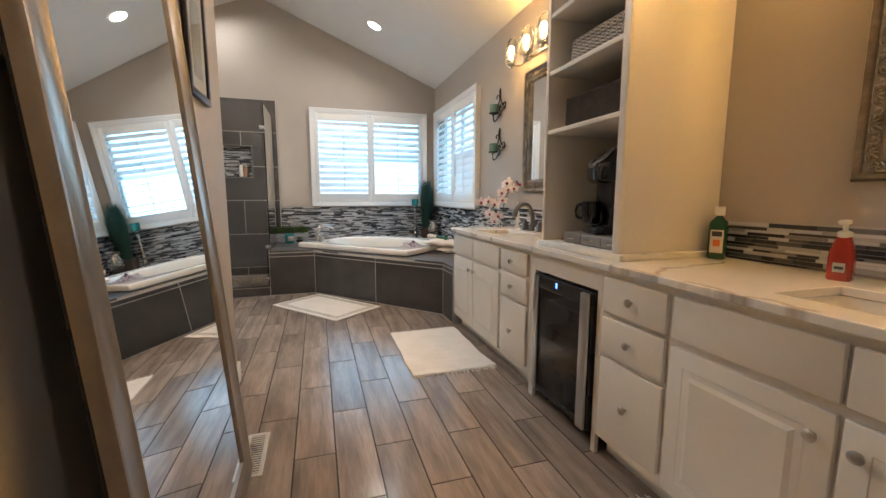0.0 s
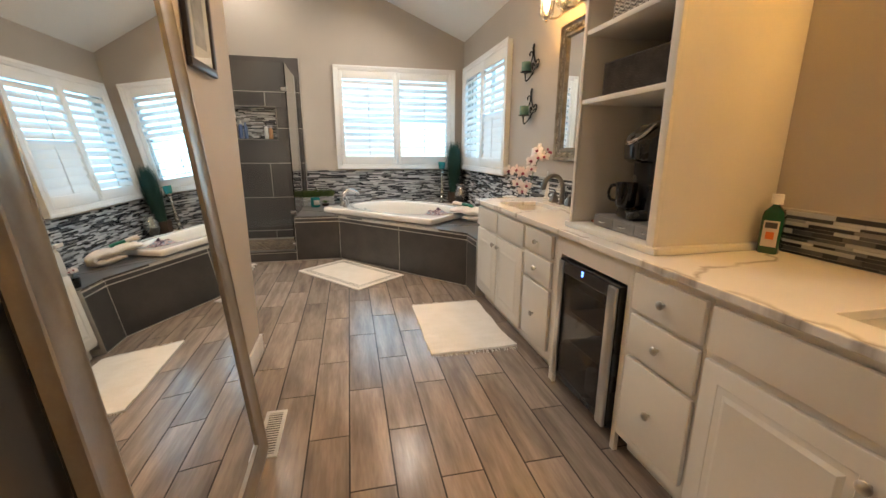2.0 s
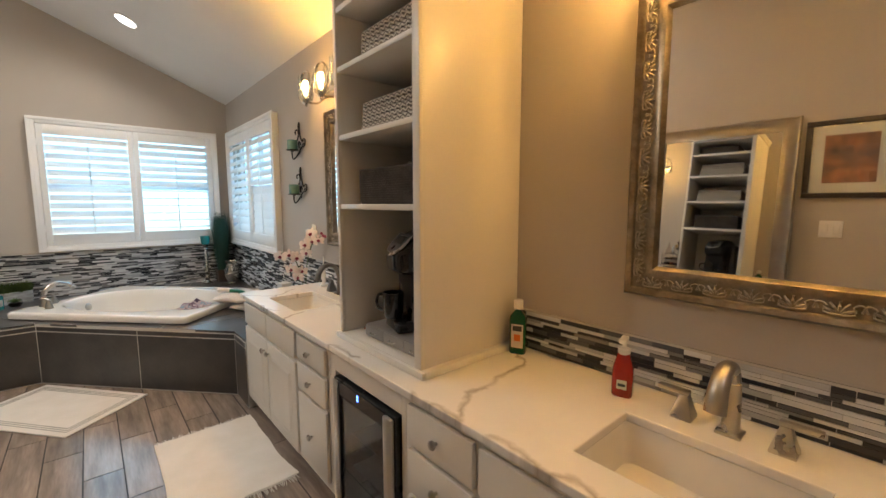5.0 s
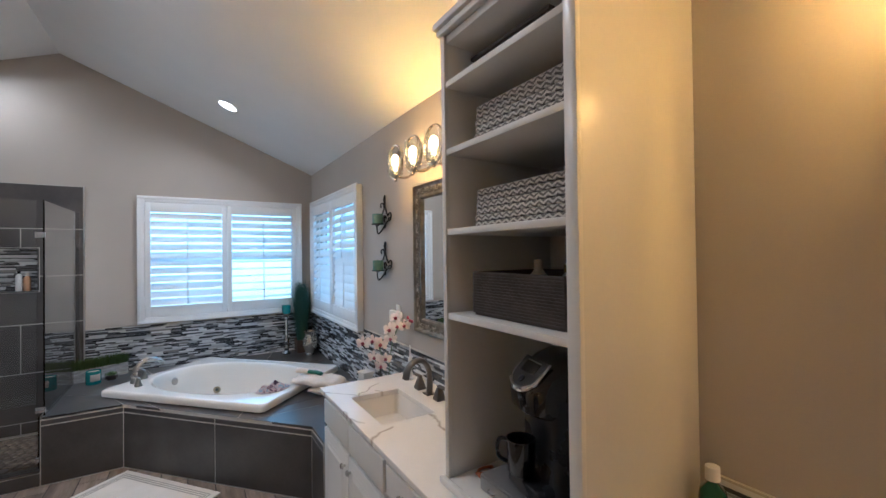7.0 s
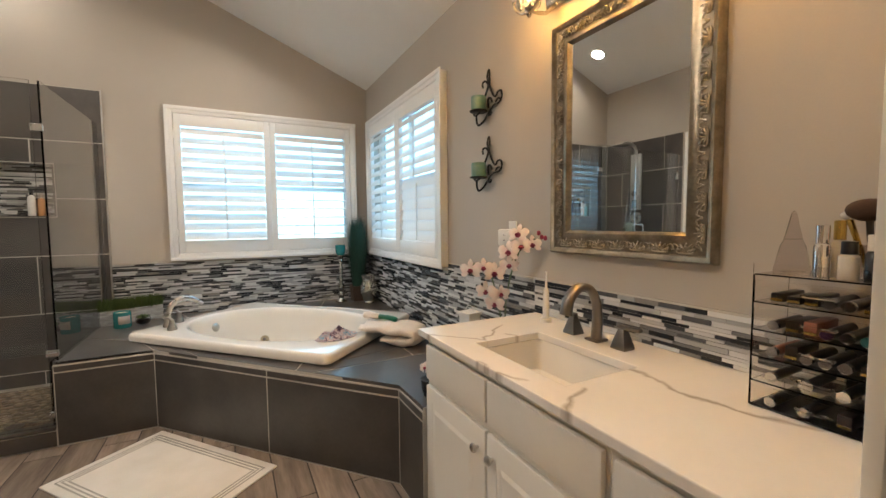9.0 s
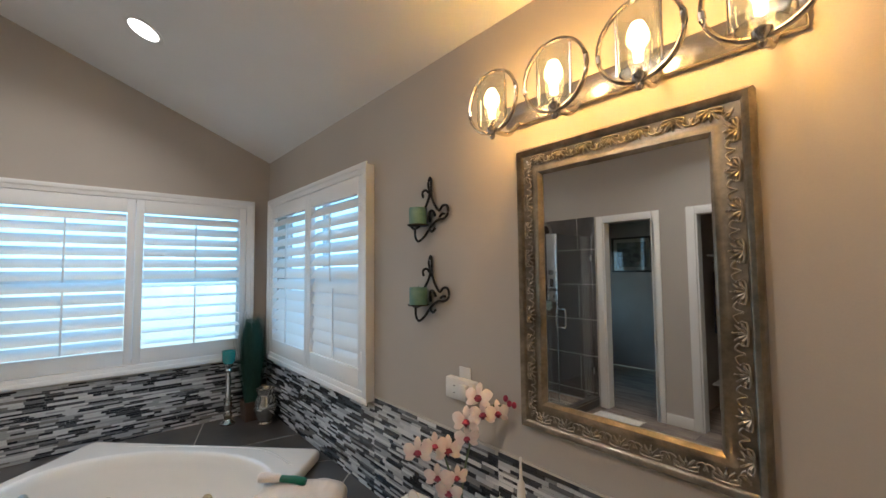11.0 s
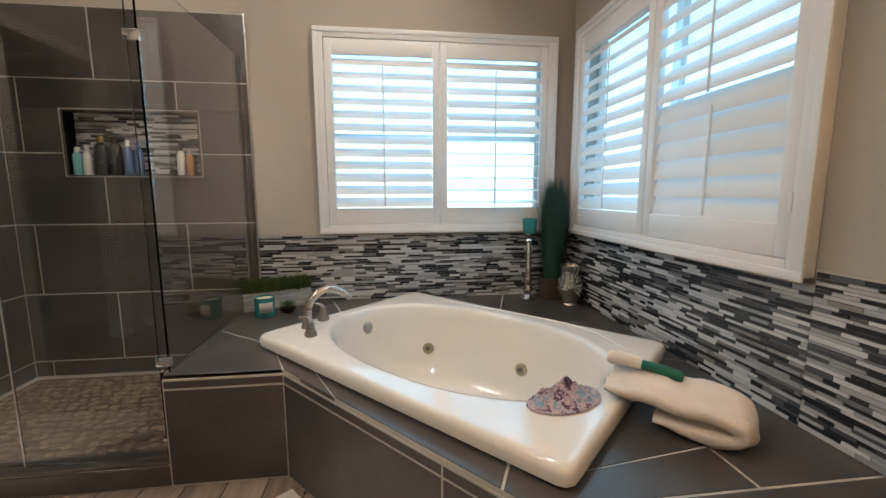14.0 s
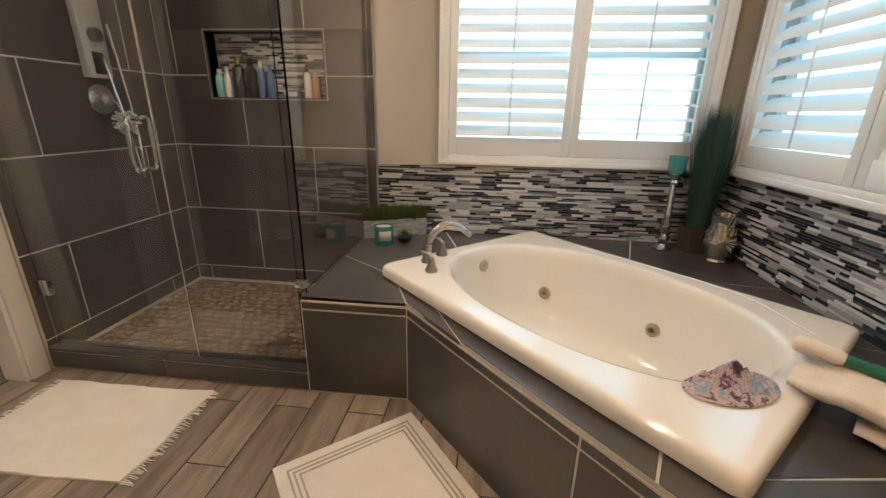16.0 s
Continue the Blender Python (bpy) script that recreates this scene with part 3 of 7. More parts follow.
# front faces: a narrow liner course under the top and tall tiles below
for a, b in ((K0, K1), (K1, K2), (K2, K3)):
    L = math.dist(a, b)
    d = Vector((b[0] - a[0], b[1] - a[1])) / L
    ang = math.degrees(math.atan2(d.y, d.x))
    joints = [0.0, L] if L < 0.9 else [0.0, 0.965, L]
    for j0, j1 in zip(joints, joints[1:]):
        for z0, z1 in ((0.008, DZ - 0.072), (DZ - 0.063, DZ - 0.028)):
            o = part("tile", box(B(), (j0 + 0.004, -0.002, z0), (j1 - 0.004, 0.012, z1)), M_slate, deck, bev=0.002, seg=1)
            o.matrix_basis = pose(a[0], a[1], 0, 0, 0, ang)
    for z0, z1 in ((0.0, DZ - 0.02),):
        o = part("grout_bed", box(B(), (0.0, 0.0005, z0), (L, 0.03, z1)), M_grout, deck)
        o.matrix_basis = pose(a[0], a[1], 0, 0, 0, ang)
for z0, z1 in ((0.02, 0.145), (0.152, DZ - 0.03)):
    part("tile", box(B(), (K0[0] - 0.008, K0[1] + 0.01, z0), (K0[0] + 0.004, YN - 0.02, z1)), M_slate, deck, bev=0.002, seg=1)
part("grout_bed", box(B(), (K0[0] - 0.002, K0[1] + 0.012, 0.0), (K0[0] + 0.02, YN - 0.002, DZ - 0.021)), M_grout, deck)

# ---- corner tub ----
M_jet = material("warm_brushed_jet_metal", (0.52, 0.44, 0.31), 0.3, 1.0, 0.05, 120, big=8)
tub = thing("corner_bathtub", "white acrylic jetted bathtub set at an angle in the corner", "bathtub", (TC.x, TC.y, DZ), math.degrees(TA))
HU, HV = 0.855, 0.61


bm = B()
outline = []
for k, q in enumerate(rect_loop(HU, HV, 0.045, 5)):
    outline.append(q)
    if k % 6 == 5:
        nx_ = rect_loop(HU, HV, 0.045, 5)[(k + 1) % 24]
        outline += [lerp(q, nx_, j / 13) for j in range(1, 13)]
n = len(outline)
angs = [math.atan2(q[1], q[0]) for q in outline]
allr = []
for grow, z in ((-0.014, 0.003), (0.0, 0.012), (0.002, 0.045), (-0.004, 0.06), (-0.012, 0.068), (-0.021, 0.0705), (-0.034, 0.071)):
    allr.append([bm.verts.new((q[0] * (1 + grow / HU), q[1] * (1 + grow / HV), z)) for q in outline])
for a, b, z in ((0.782, 0.514, 0.071), (0.77, 0.502, 0.0708), (0.758, 0.491, 0.067), (0.745, 0.478, 0.05), (0.728, 0.462, 0.0), (0.71, 0.452, -0.12), (0.675, 0.42, -0.28), (0.62, 0.365, -0.37), (0.52, 0.28, -0.405), (0.3, 0.16, -0.415)):
    ring = []
    for t in angs:
        c, s_ = math.cos(t), math.sin(t)
        k = (abs(c / a) ** 2.25 + abs(s_ / b) ** 2.25) ** (-1 / 2.25)
        ring.append(bm.verts.new((k * c, k * s_, z)))
    allr.append(ring)
for r0, r1 in zip(allr, allr[1:]):
    for i in range(n):
        bm.faces.new((r0[i], r0[(i + 1) % n], r1[(i + 1) % n], r1[i]))
bm.faces.new(allr[-1])
body = part("shell", bm, M_acrylic, tub, smooth=True)
part("rim_ridge", tube(B(), smooth_path([(-0.5, 0.53, 0.072), (0.0, 0.565, 0.073), (0.45, 0.55, 0.073), (0.76, 0.36, 0.073)], 8), 0.007, 8, 0.6), M_acrylic, tub, smooth=True)


def disc_on(bm, c, nrm, prof, seg=20):
    q = Vector(nrm).to_track_quat("Z", "Y").to_matrix().to_4x4()
    return lathe(bm, prof, (0, 0, 0), seg, Matrix.Translation(c) @ q)


for u, v, nr in ((-0.475, 0.332, (0.45, -0.85, 0.25)), (0.158, 0.424, (-0.1, -0.97, 0.25))):
    j = part("jet", disc_on(B(), (u + nr[0] * 0.004, v + nr[1] * 0.004, -0.205), nr, [(0.036, -0.012), (0.036, 0.008), (0.028, 0.014), (0.02, 0.012)]), M_jet, tub, "brushed brass-toned whirlpool jet", smooth=True)
    part("nozzle", disc_on(B(), (u + nr[0] * 0.014, v + nr[1] * 0.014, -0.202), nr, [(0.014, 0), (0.014, 0.012), (0.006, 0.016)], 12), M_pewter, j, smooth=True)
part("overflow", disc_on(B(), (-0.725, 0.034, -0.04), (1, 0, 0.15), [(0.038, -0.01), (0.038, 0.006), (0.03, 0.012), (0.005, 0.013)]), M_nickel, tub, "round nickel overflow plate", smooth=True)

# tub faucet
tf = thing("tub_faucet", "brushed nickel arched roman tub faucet on the rim", "faucet", (-0.06, 5.55, DZ + 0.0705))
spout = smooth_path([(0, 0, 0), (0.0, 0.0, 0.09), (0.022, 0.01, 0.155), (0.085, 0.036, 0.2), (0.165, 0.07, 0.185), (0.222, 0.096, 0.135)], 6)
part("spout", tube(B(), spout, [0.024 - 0.006 * i / (len(spout) - 1) for i in range(len(spout))], 14), M_nickel, tf, smooth=True)
part("base", lathe(B(), [(0.036, 0), (0.036, 0.01), (0.029, 0.026), (0.025, 0.045)]), M_nickel, tf, smooth=True)
for hx_, hy_ in ((0.04, -0.14), (0.062, 0.125)):
    h = part("handle_base", lathe(B(), [(0.033, 0), (0.033, 0.012), (0.025, 0.03), (0.017, 0.06), (0.016, 0.075)], (hx_, hy_, 0)), M_nickel, tf, smooth=True)
    part("lever", tube(B(), [(hx_, hy_, 0.07), (hx_ - 0.015, hy_ + 0.012, 0.088), (hx_ - 0.06, hy_ + 0.03, 0.094)], [0.015, 0.011, 0.007], 10), M_nickel, h, smooth=True)

# ---- shower ----
SX0, SX1, SY0 = XW, K0[0], 5.17
tile_n = tagged(thing("tile_cladding_north", "charcoal large-format shower wall tiles with pale grout", "wall tile", kind="structure"))
tile_w = tagged(thing("tile_cladding_west", "charcoal large-format shower wall tiles with pale grout", "wall tile", kind="structure"))
part("grout_bed", box(box(box(box(B(), (SX0, YN - 0.008, 0.0), (NICHE[0], YN - 0.001, 2.545)), (NICHE[1], YN - 0.008, 0.0), (-0.565, YN - 0.001, 2.545)), (NICHE[0], YN - 0.008, 0), (NICHE[1], YN - 0.001, NICHE[2])), (NICHE[0], YN - 0.008, NICHE[3]), (NICHE[1], YN - 0.001, 2.545)), M_grout, tile_n)
part("grout_bed", box(B(), (SX0 + 0.001, 5.16, 0), (SX0 + 0.008, YN - 0.001, 2.545)), M_grout, tile_w)
ROWS_Z = [0.05, 0.165, 0.65, 1.135, 1.615, 2.095, 2.545]
for r, (z0, z1) in enumerate(zip(ROWS_Z, ROWS_Z[1:])):
    cuts = [SX0, -1.53, -0.565] if r % 2 else [SX0, -2.0, -1.04, -0.565]
    for a, b in zip(cuts, cuts[1:]):
        spans = [(a, b, z0, z1)]
        for (xa, xb, za, zb) in list(spans):
            nx0, nx1, nz0, nz1 = NICHE
            if xa < nx1 and xb > nx0 and za < nz1 and zb > nz0:
                spans.remove((xa, xb, za, zb))
                lo_, hi_ = max(za, nz0 - 0.012), min(zb, nz1 + 0.012)
                g_ = 0.0042
                for q in ((xa, nx0 - 0.012 + g_, lo_ - (g_ if lo_ > za else 0), hi_ + (g_ if hi_ < zb else 0)), (nx1 + 0.012 - g_, xb, lo_ - (g_ if lo_ > za else 0), hi_ + (g_ if hi_ < zb else 0)), (xa, xb, za, lo_ + g_), (xa, xb, hi_ - g_, zb)):
                    if q[1] - q[0] > 0.012 and q[3] - q[2] > 0.02:
                        spans.append(q)
        for xa, xb, za, zb in spans:
            part("tile", box(B(), (xa + 0.0042, YN - 0.0105, za + 0.0042), (xb - 0.0042, YN - 0.004, zb - 0.0042)), M_slate, tile_n, bev=0.0015, seg=1)
    cw = [5.165, 5.43, YN - 0.015] if r % 2 else [5.165, 6.10, YN - 0.015]
    for a, b in zip(cw, cw[1:]):
        part("tile", box(B(), (SX0 + 0.004, a + 0.0042, z0 + 0.0042), (SX0 + 0.0105, b - 0.0042, z1 - 0.0042)), M_slate, tile_w, bev=0.0015, seg=1)
part("edge_strip", box(B(), (-0.565, YN - 0.015, DZ), (-0.558, YN - 0.001, 2.55)), M_steel, tile_n)
nb = thing("niche", "recessed shower niche lined with mosaic sticks", "niche", kind="structure")
part("back", box(B(), (NICHE[0], YN + 0.095, NICHE[2]), (NICHE[1], YN + 0.105, NICHE[3])), M_mosaic_bed, nb)
for a, b in (((NICHE[0] - 0.006, YN - 0.017, NICHE[2] - 0.012), (NICHE[1] + 0.006, YN + 0.095, NICHE[2])), ((NICHE[0] - 0.006, YN - 0.017, NICHE[3]), (NICHE[1] + 0.006, YN + 0.095, NICHE[3] + 0.012)), ((NICHE[0] - 0.012, YN - 0.017, NICHE[2]), (NICHE[0], YN + 0.095, NICHE[3])), ((NICHE[1], YN - 0.017, NICHE[2]), (NICHE[1] + 0.012, YN + 0.095, NICHE[3]))):
    part("lining", box(B(), a, b), M_slate, nb)
for a, b in (((NICHE[0] - 0.012, NICHE[2] - 0.014), (NICHE[1] + 0.012, NICHE[2] - 0.009)), ((NICHE[0] - 0.012, NICHE[3] + 0.009), (NICHE[1] + 0.012, NICHE[3] + 0.014)), ((NICHE[0] - 0.016, NICHE[2] - 0.014), (NICHE[0] - 0.0125, NICHE[3] + 0.014)), ((NICHE[1] + 0.0125, NICHE[2] - 0.014), (NICHE[1] + 0.016, NICHE[3] + 0.014))):
    part("edge_trim", box(B(), (a[0], YN - 0.0195, a[1]), (b[0], YN - 0.0085, b[1])), M_grout, nb)
tagged(part("shower_floor", box(B(), (SX0, 5.24, -0.005), (SX1, YN, 0.03)), M_pebble_bed), "tan pebble shower floor", "shower floor", kind="structure")
pb = B()
for i in range(25):
    for j in range(19):
        x, y = SX0 + 0.04 + (i + 0.5 * (j % 2)) * 0.06 + RNG.uniform(-0.01, 0.01), 5.285 + j * 0.058 + RNG.uniform(-0.01, 0.01)
        if x < SX1 - 0.035 and y < YN - 0.04:
            r, sq, a0 = RNG.uniform(0.022, 0.033), RNG.uniform(0.6, 1.0), RNG.uniform(0, 3)
            rings_ = [[pb.verts.new((x + g_ * r * math.cos(a0 + k * 0.785), y + g_ * r * sq * math.sin(a0 + k * 0.785), z_)) for k in range(8)] for g_, z_ in ((1.0, 0.03), (0.85, 0.035), (0.5, 0.038))]
            for lo, hi in zip(rings_, rings_[1:]):
                for k in range(8):
                    pb.faces.new((lo[k], lo[(k + 1) % 8], hi[(k + 1) % 8], hi[k]))
            pb.faces.new(rings_[-1])
tagged(part("pebbles", pb, M_pebble, None), "tan and brown river pebbles set in the shower floor", "pebbles", kind="stuff")
curb = thing("shower_curb", "low charcoal tile curb under the shower glass", "curb", kind="structure")
part("bed", box(B(), (SX0, 5.172, 0), (SX1 - 0.002, 5.258, 0.118)), M_grout, curb)
for a, b in ((SX0, -1.42), (-1.42, SX1 - 0.002)):
    part("tile", box(B(), (a + 0.003, 5.165, 0.006), (b - 0.003, 5.173, 0.1)), M_slate, curb, bev=0.0015, seg=1)
    part("tile", box(B(), (a + 0.003, 5.164, 0.107), (b - 0.003, 5.264, 0.126)), M_slate, curb, bev=0.003, seg=1)

sg = thing("shower_enclosure", "frameless clear glass shower enclosure with chrome hinges", "shower glass", (SX1, 5.21, 0.127))
gt = 2.26 - 0.127
p = part("fixed_panel", box(B(), (-0.62, -0.005, 0.0), (-0.028, 0.005, gt)), M_shower_glass, sg)
p = part("side_panel", box(B(), (0.01, -0.005, DZ - 0.126), (0.02, YN - 0.016 - 5.21, gt)), M_shower_glass, sg)
p = part("side_panel", box(B(), (-0.022, -0.005, 0.0), (-0.012, YN - 0.016 - 5.21, DZ - 0.127 - 0.004)), M_shower_glass, sg)
dr = part("glass_door", box(B(), (-1.47, -0.005, 0.008), (-0.628, 0.005, gt)), M_shower_glass, sg)
part("edge_seal", box(B(), (-0.6275, -0.006, 0.0), (-0.6205, 0.006, gt)), M_steel, sg, "grey door seal strip")
for pane_ in [o_ for o_ in sg.children if o_.name.startswith(("side_panel", "glass_door"))]:
    pane_.visible_shadow = False
part("handle", tube(B(), smooth_path([(-0.70, -0.006, 0.99), (-0.70, -0.06, 1.0), (-0.70, -0.06, 1.2), (-0.70, -0.006, 1.21)], 5), 0.011, 10), M_chrome, dr, "chrome D-shaped pull handle", smooth=True)
part("handle", tube(B(), smooth_path([(-0.70, 0.006, 0.99), (-0.70, 0.06, 1.0), (-0.70, 0.06, 1.2), (-0.70, 0.006, 1.21)], 5), 0.011, 10), M_chrome, dr, "chrome D-shaped pull handle", smooth=True)
for z in (0.3, 1.8):
    part("hinge", box(B(), (-1.49, -0.016, z), (-1.41, 0.016, z + 0.09)), M_chrome, dr, bev=0.003)
for x, y, z in ((0.004, 0.0, DZ - 0.1), (0.004, 0.0, gt - 0.3), (0.004, 0.0, 0.05)):
    part("clamp", box(B(), (x - 0.042, -0.012, z), (x + 0.02, 0.012, z + 0.045)), M_chrome, sg, bev=0.003)
sp = thing("shower_column", "brushed steel shower column with rain head", "shower", (XW + 0.015, 5.84, 1.55))
M_column = material("satin_steel_panel", (0.62, 0.63, 0.62), 0.42, 0.5, 0.06, 90, 0.0001, big=6, stretch=(6, 6, 0.4))
part("column", box(B(), (0, -0.08, 0), (0.045, 0.08, 0.8)), M_column, sp, bev=0.008)
part("column_knob", disc_on(B(), (0.045, 0.0, 0.23), (1, 0, 0), [(0.04, 0), (0.038, 0.03), (0.02, 0.036)]), M_pewter, sp, smooth=True)
part("display", box(B(), (0.046, -0.035, 0.02), (0.05, 0.035, 0.14)), M_gloss_black, sp)
part("rain_arm", tube(B(), smooth_path([(0.02, 0, 0.78), (0.06, 0, 0.9), (0.2, 0, 0.95), (0.34, 0, 0.92)], 5), 0.02, 10), M_steel, sp, smooth=True)
part("rain_head", box(B(), (0.22, -0.1, 0.9), (0.44, 0.1, 0.915)), M_steel, sp, bev=0.004)
v = part("valve_plate", disc_on(B(), (0.002, 0, -0.12), (1, 0, 0), [(0.085, 0), (0.085, 0.008), (0.07, 0.015)]), M_nickel, sp, smooth=True)
part("valve_knob", disc_on(B(), (0.015, 0, -0.12), (1, 0, 0), [(0.04, 0), (0.036, 0.04), (0.02, 0.055)]), M_nickel, v, smooth=True)
part("valve_lever", tube(B(), [(0.06, 0, -0.12), (0.09, -0.02, -0.13), (0.1, -0.08, -0.15)], [0.014, 0.011, 0.007], 8), M_nickel, v, smooth=True)
part("hose", tube(B(), smooth_path([(0.05, 0.03, 0.1), (0.09, 0.06, -0.3), (0.09, 0.1, -0.6), (0.08, 0.13, -0.3), (0.06, 0.09, 0.3)], 6), 0.008, 8), M_chrome, sp, smooth=True)

# ---- vanity run ----
CX, FX, TZ0, TZ1 = 1.12, 1.155, 0.882, 0.912
VY0, VY1 = 0.03, 3.50


def front(name, parent, y0, y1, z0, z1, knobs=(), field=False):
    o = part(name, box(B(), (FX - 0.021, y0, z0), (FX - 0.001, y1, z1)), M_cab, parent, bev=0.005)
    if field:
        w = 0.06
        bm = B()
        fr = [(FX - 0.0225, y0 + w, z0 + w, y1 - w, z1 - w), (FX - 0.0175, y0 + w + 0.006, z0 + w + 0.006, y1 - w - 0.006, z1 - w - 0.006), (FX - 0.0175, y0 + w + 0.014, z0 + w + 0.014, y1 - w - 0.014, z1 - w - 0.014), (FX - 0.027, y0 + w + 0.036, z0 + w + 0.036, y1 - w - 0.036, z1 - w - 0.036)]
        loops = [[bm.verts.new((x, *q)) for q in ((a, b), (c, b), (c, d), (a, d))] for x, a, b, c, d in fr]
        for l0, l1 in zip(loops, loops[1:]):
            for i in range(4):
                bm.faces.new((l0[i], l0[(i + 1) % 4], l1[(i + 1) % 4], l1[i]))
        bm.faces.new(loops[-1])
        part("raised_panel", bm, M_cab, o)
    for ky, kz in knobs:
        part("knob", disc_on(B(), (FX - 0.0215, ky, kz), (-1, 0, 0), [(0.006, 0), (0.006, 0.012), (0.016, 0.016), (0.017, 0.022), (0.012, 0.028), (0.003, 0.03)], 16), M_nickel, o, "brushed nickel round knob", smooth=True)
    return o


def carcass(name, label, y0, y1, bowl=False):
    c = thing(name, label, "cabinet", (0, 0, 0), group="vanity cabinets")
    zt = TZ0 - 0.001
    zb = TZ0 - 0.17 if bowl else zt
    bm = box(box(B(), (FX, y0, 0.1), (XE - 0.004, y1, zb)), (FX + 0.07, y0, 0.0), (XE - 0.004, y1, 0.099))
    if bowl:
        box(bm, (FX, y0, zb), (FX + 0.02, y1, zt))
        for q in (y0, y1 - 0.02):
            box(bm, (FX + 0.02, q, zb), (XE - 0.004, q + 0.02, zt))
    part("body", bm, M_cab, c)
    return c


c = carcass("vanity_cabinet", "white painted sink cabinet with raised-panel doors", 2.485, 3.465, True)
front("false_front", c, 2.985, 3.45, 0.70, 0.852)
front("false_front", c, 2.495, 2.972, 0.70, 0.852)
front("door", c, 2.985, 3.45, 0.125, 0.672, [(3.025, 0.60)], True)
front("door", c, 2.495, 2.972, 0.125, 0.672, [(2.935, 0.60)], True)
c = carcass("drawer_cabinet", "white painted three-drawer cabinet with nickel knobs", 2.075, 2.483)
for z0, z1 in ((0.72, 0.852), (0.545, 0.70), (0.15, 0.525)):
    front("drawer", c, 2.105, 2.46, z0, z1, [(2.2825, (z0 + z1) / 2 + (0.0 if z1 - z0 < 0.2 else -0.01))])
c = thing("cooler_surround", "white painted face frame round the drinks cooler", "cabinet", group="vanity cabinets")
part("stile", box(B(), (FX, 2.025, 0.0), (FX + 0.02, 2.073, TZ0 - 0.001)), M_cab, c)
part("stile", box(B(), (FX, 1.448, 0.0), (FX + 0.02, 1.476, TZ0 - 0.001)), M_cab, c)
part("rail", box(B(), (FX, 1.477, 0.775), (FX + 0.02, 2.024, TZ0 - 0.001)), M_cab, c)
part("back_panel", box(B(), (XE - 0.03, 1.448, 0), (XE - 0.01, 2.073, TZ0 - 0.001)), M_cab, c)
c = carcass("drawer_cabinet", "white painted three-drawer cabinet with nickel knobs", 1.07, 1.446)
for z0, z1 in ((0.70, 0.852), (0.515, 0.68), (0.15, 0.495)):
    front("drawer", c, 1.08, 1.415, z0, z1, [(1.2475, (z0 + z1) / 2)])
c = carcass("vanity_cabinet", "white painted sink cabinet with raised-panel doors", 0.05, 1.068, True)
front("false_front", c, 0.565, 1.055, 0.70, 0.852)
front("false_front", c, 0.065, 0.552, 0.70, 0.852)
front("door", c, 0.565, 1.055, 0.125, 0.672, [(0.605, 0.60)], True)
front("door", c, 0.065, 0.552, 0.125, 0.672, [(0.512, 0.60)], True)

SA, SB = (1.232, 1.548, 2.712, 3.192), (1.252, 1.56, 0.333, 0.813)
ct = thing("countertop", "white quartz countertop with grey-brown veins", "countertop", (CX, VY0, TZ0))


def plate_with_holes(x1, y1, th, holes):
    """A slab from the origin with rectangular cut-outs (x0, x1, y0, y1)."""
    bm = B()
    xs = sorted({0.0, x1, *(v for h in holes for v in h[:2])})
    ys = sorted({0.0, y1, *(v for h in holes for v in h[2:])})
    grid = {(i, j, k): bm.verts.new((x, y, z)) for i, x in enumerate(xs) for j, y in enumerate(ys) for k, z in enumerate((0.0, th))}

    def solid(i, j):
        if not (0 <= i < len(xs) - 1 and 0 <= j < len(ys) - 1):
            return False
        cx, cy = (xs[i] + xs[i + 1]) / 2, (ys[j] + ys[j + 1]) / 2
        return not any(h[0] < cx < h[1] and h[2] < cy < h[3] for h in holes)

    for i in range(len(xs) - 1):
        for j in range(len(ys) - 1):
            if not solid(i, j):
                continue
            c4 = ((i, j), (i + 1, j), (i + 1, j + 1), (i, j + 1))
            bm.faces.new([grid[(*q, 1)] for q in c4])
            bm.faces.new([grid[(*q, 0)] for q in c4[::-1]])
            for n_, (di, dj) in enumerate(((0, -1), (1, 0), (0, 1), (-1, 0))):
                if not solid(i + di, j + dj):
                    a, b = c4[n_], c4[(n_ + 1) % 4]
                    bm.faces.new((grid[(*a, 0)], grid[(*b, 0)], grid[(*b, 1)], grid[(*a, 1)]))
    loose = [v for v in bm.verts if not v.link_faces]
    for v in loose:
        bm.verts.remove(v)
    return bm


bm = plate_with_holes(XE - 0.003 - CX, VY1 - VY0, 0.03, [(s[0] - CX, s[1] - CX, s[2] - VY0, s[3] - VY0) for s in (SA, SB)])
sl = part("slab", bm, M_quartz, ct)
be = sl.modifiers.new("eased_edge", "BEVEL")
be.width, be.segments, be.limit_method, be.angle_limit = 0.004, 2, "ANGLE", radians(60)


def sink(s):
    k = thing("undermount_sink", "white porcelain rectangular undermount sink", "sink", ((s[0] + s[1]) / 2, (s[2] + s[3]) / 2, TZ0 - 0.15), group="sinks")
    hx, hy = (s[1] - s[0]) / 2 + 0.004, (s[3] - s[2]) / 2 + 0.004
    bm = B()
    loops = []
    for g, z in ((0.02, 0.149), (0.0, 0.149), (-0.006, 0.13), (-0.02, 0.03), (-0.05, 0.006), (-0.1, 0.0)):
        loops.append([bm.verts.new((x, y, z)) for x, y in rect_loop(hx + g, hy + g, 0.035, 4)])
    m_ = len(loops[0])
    for a, b in zip(loops, loops[1:]):
        for i in range(m_):
            bm.faces.new((a[i], a[(i + 1) % m_], b[(i + 1) % m_], b[i]))
    bm.faces.new(loops[-1])
    part("basin", bm, M_ceramic, k, smooth=True)
    part("drain", lathe(B(), [(0.028, 0.001), (0.028, 0.004), (0.02, 0.006), (0.004, 0.003)]), M_nickel, k, smooth=True)


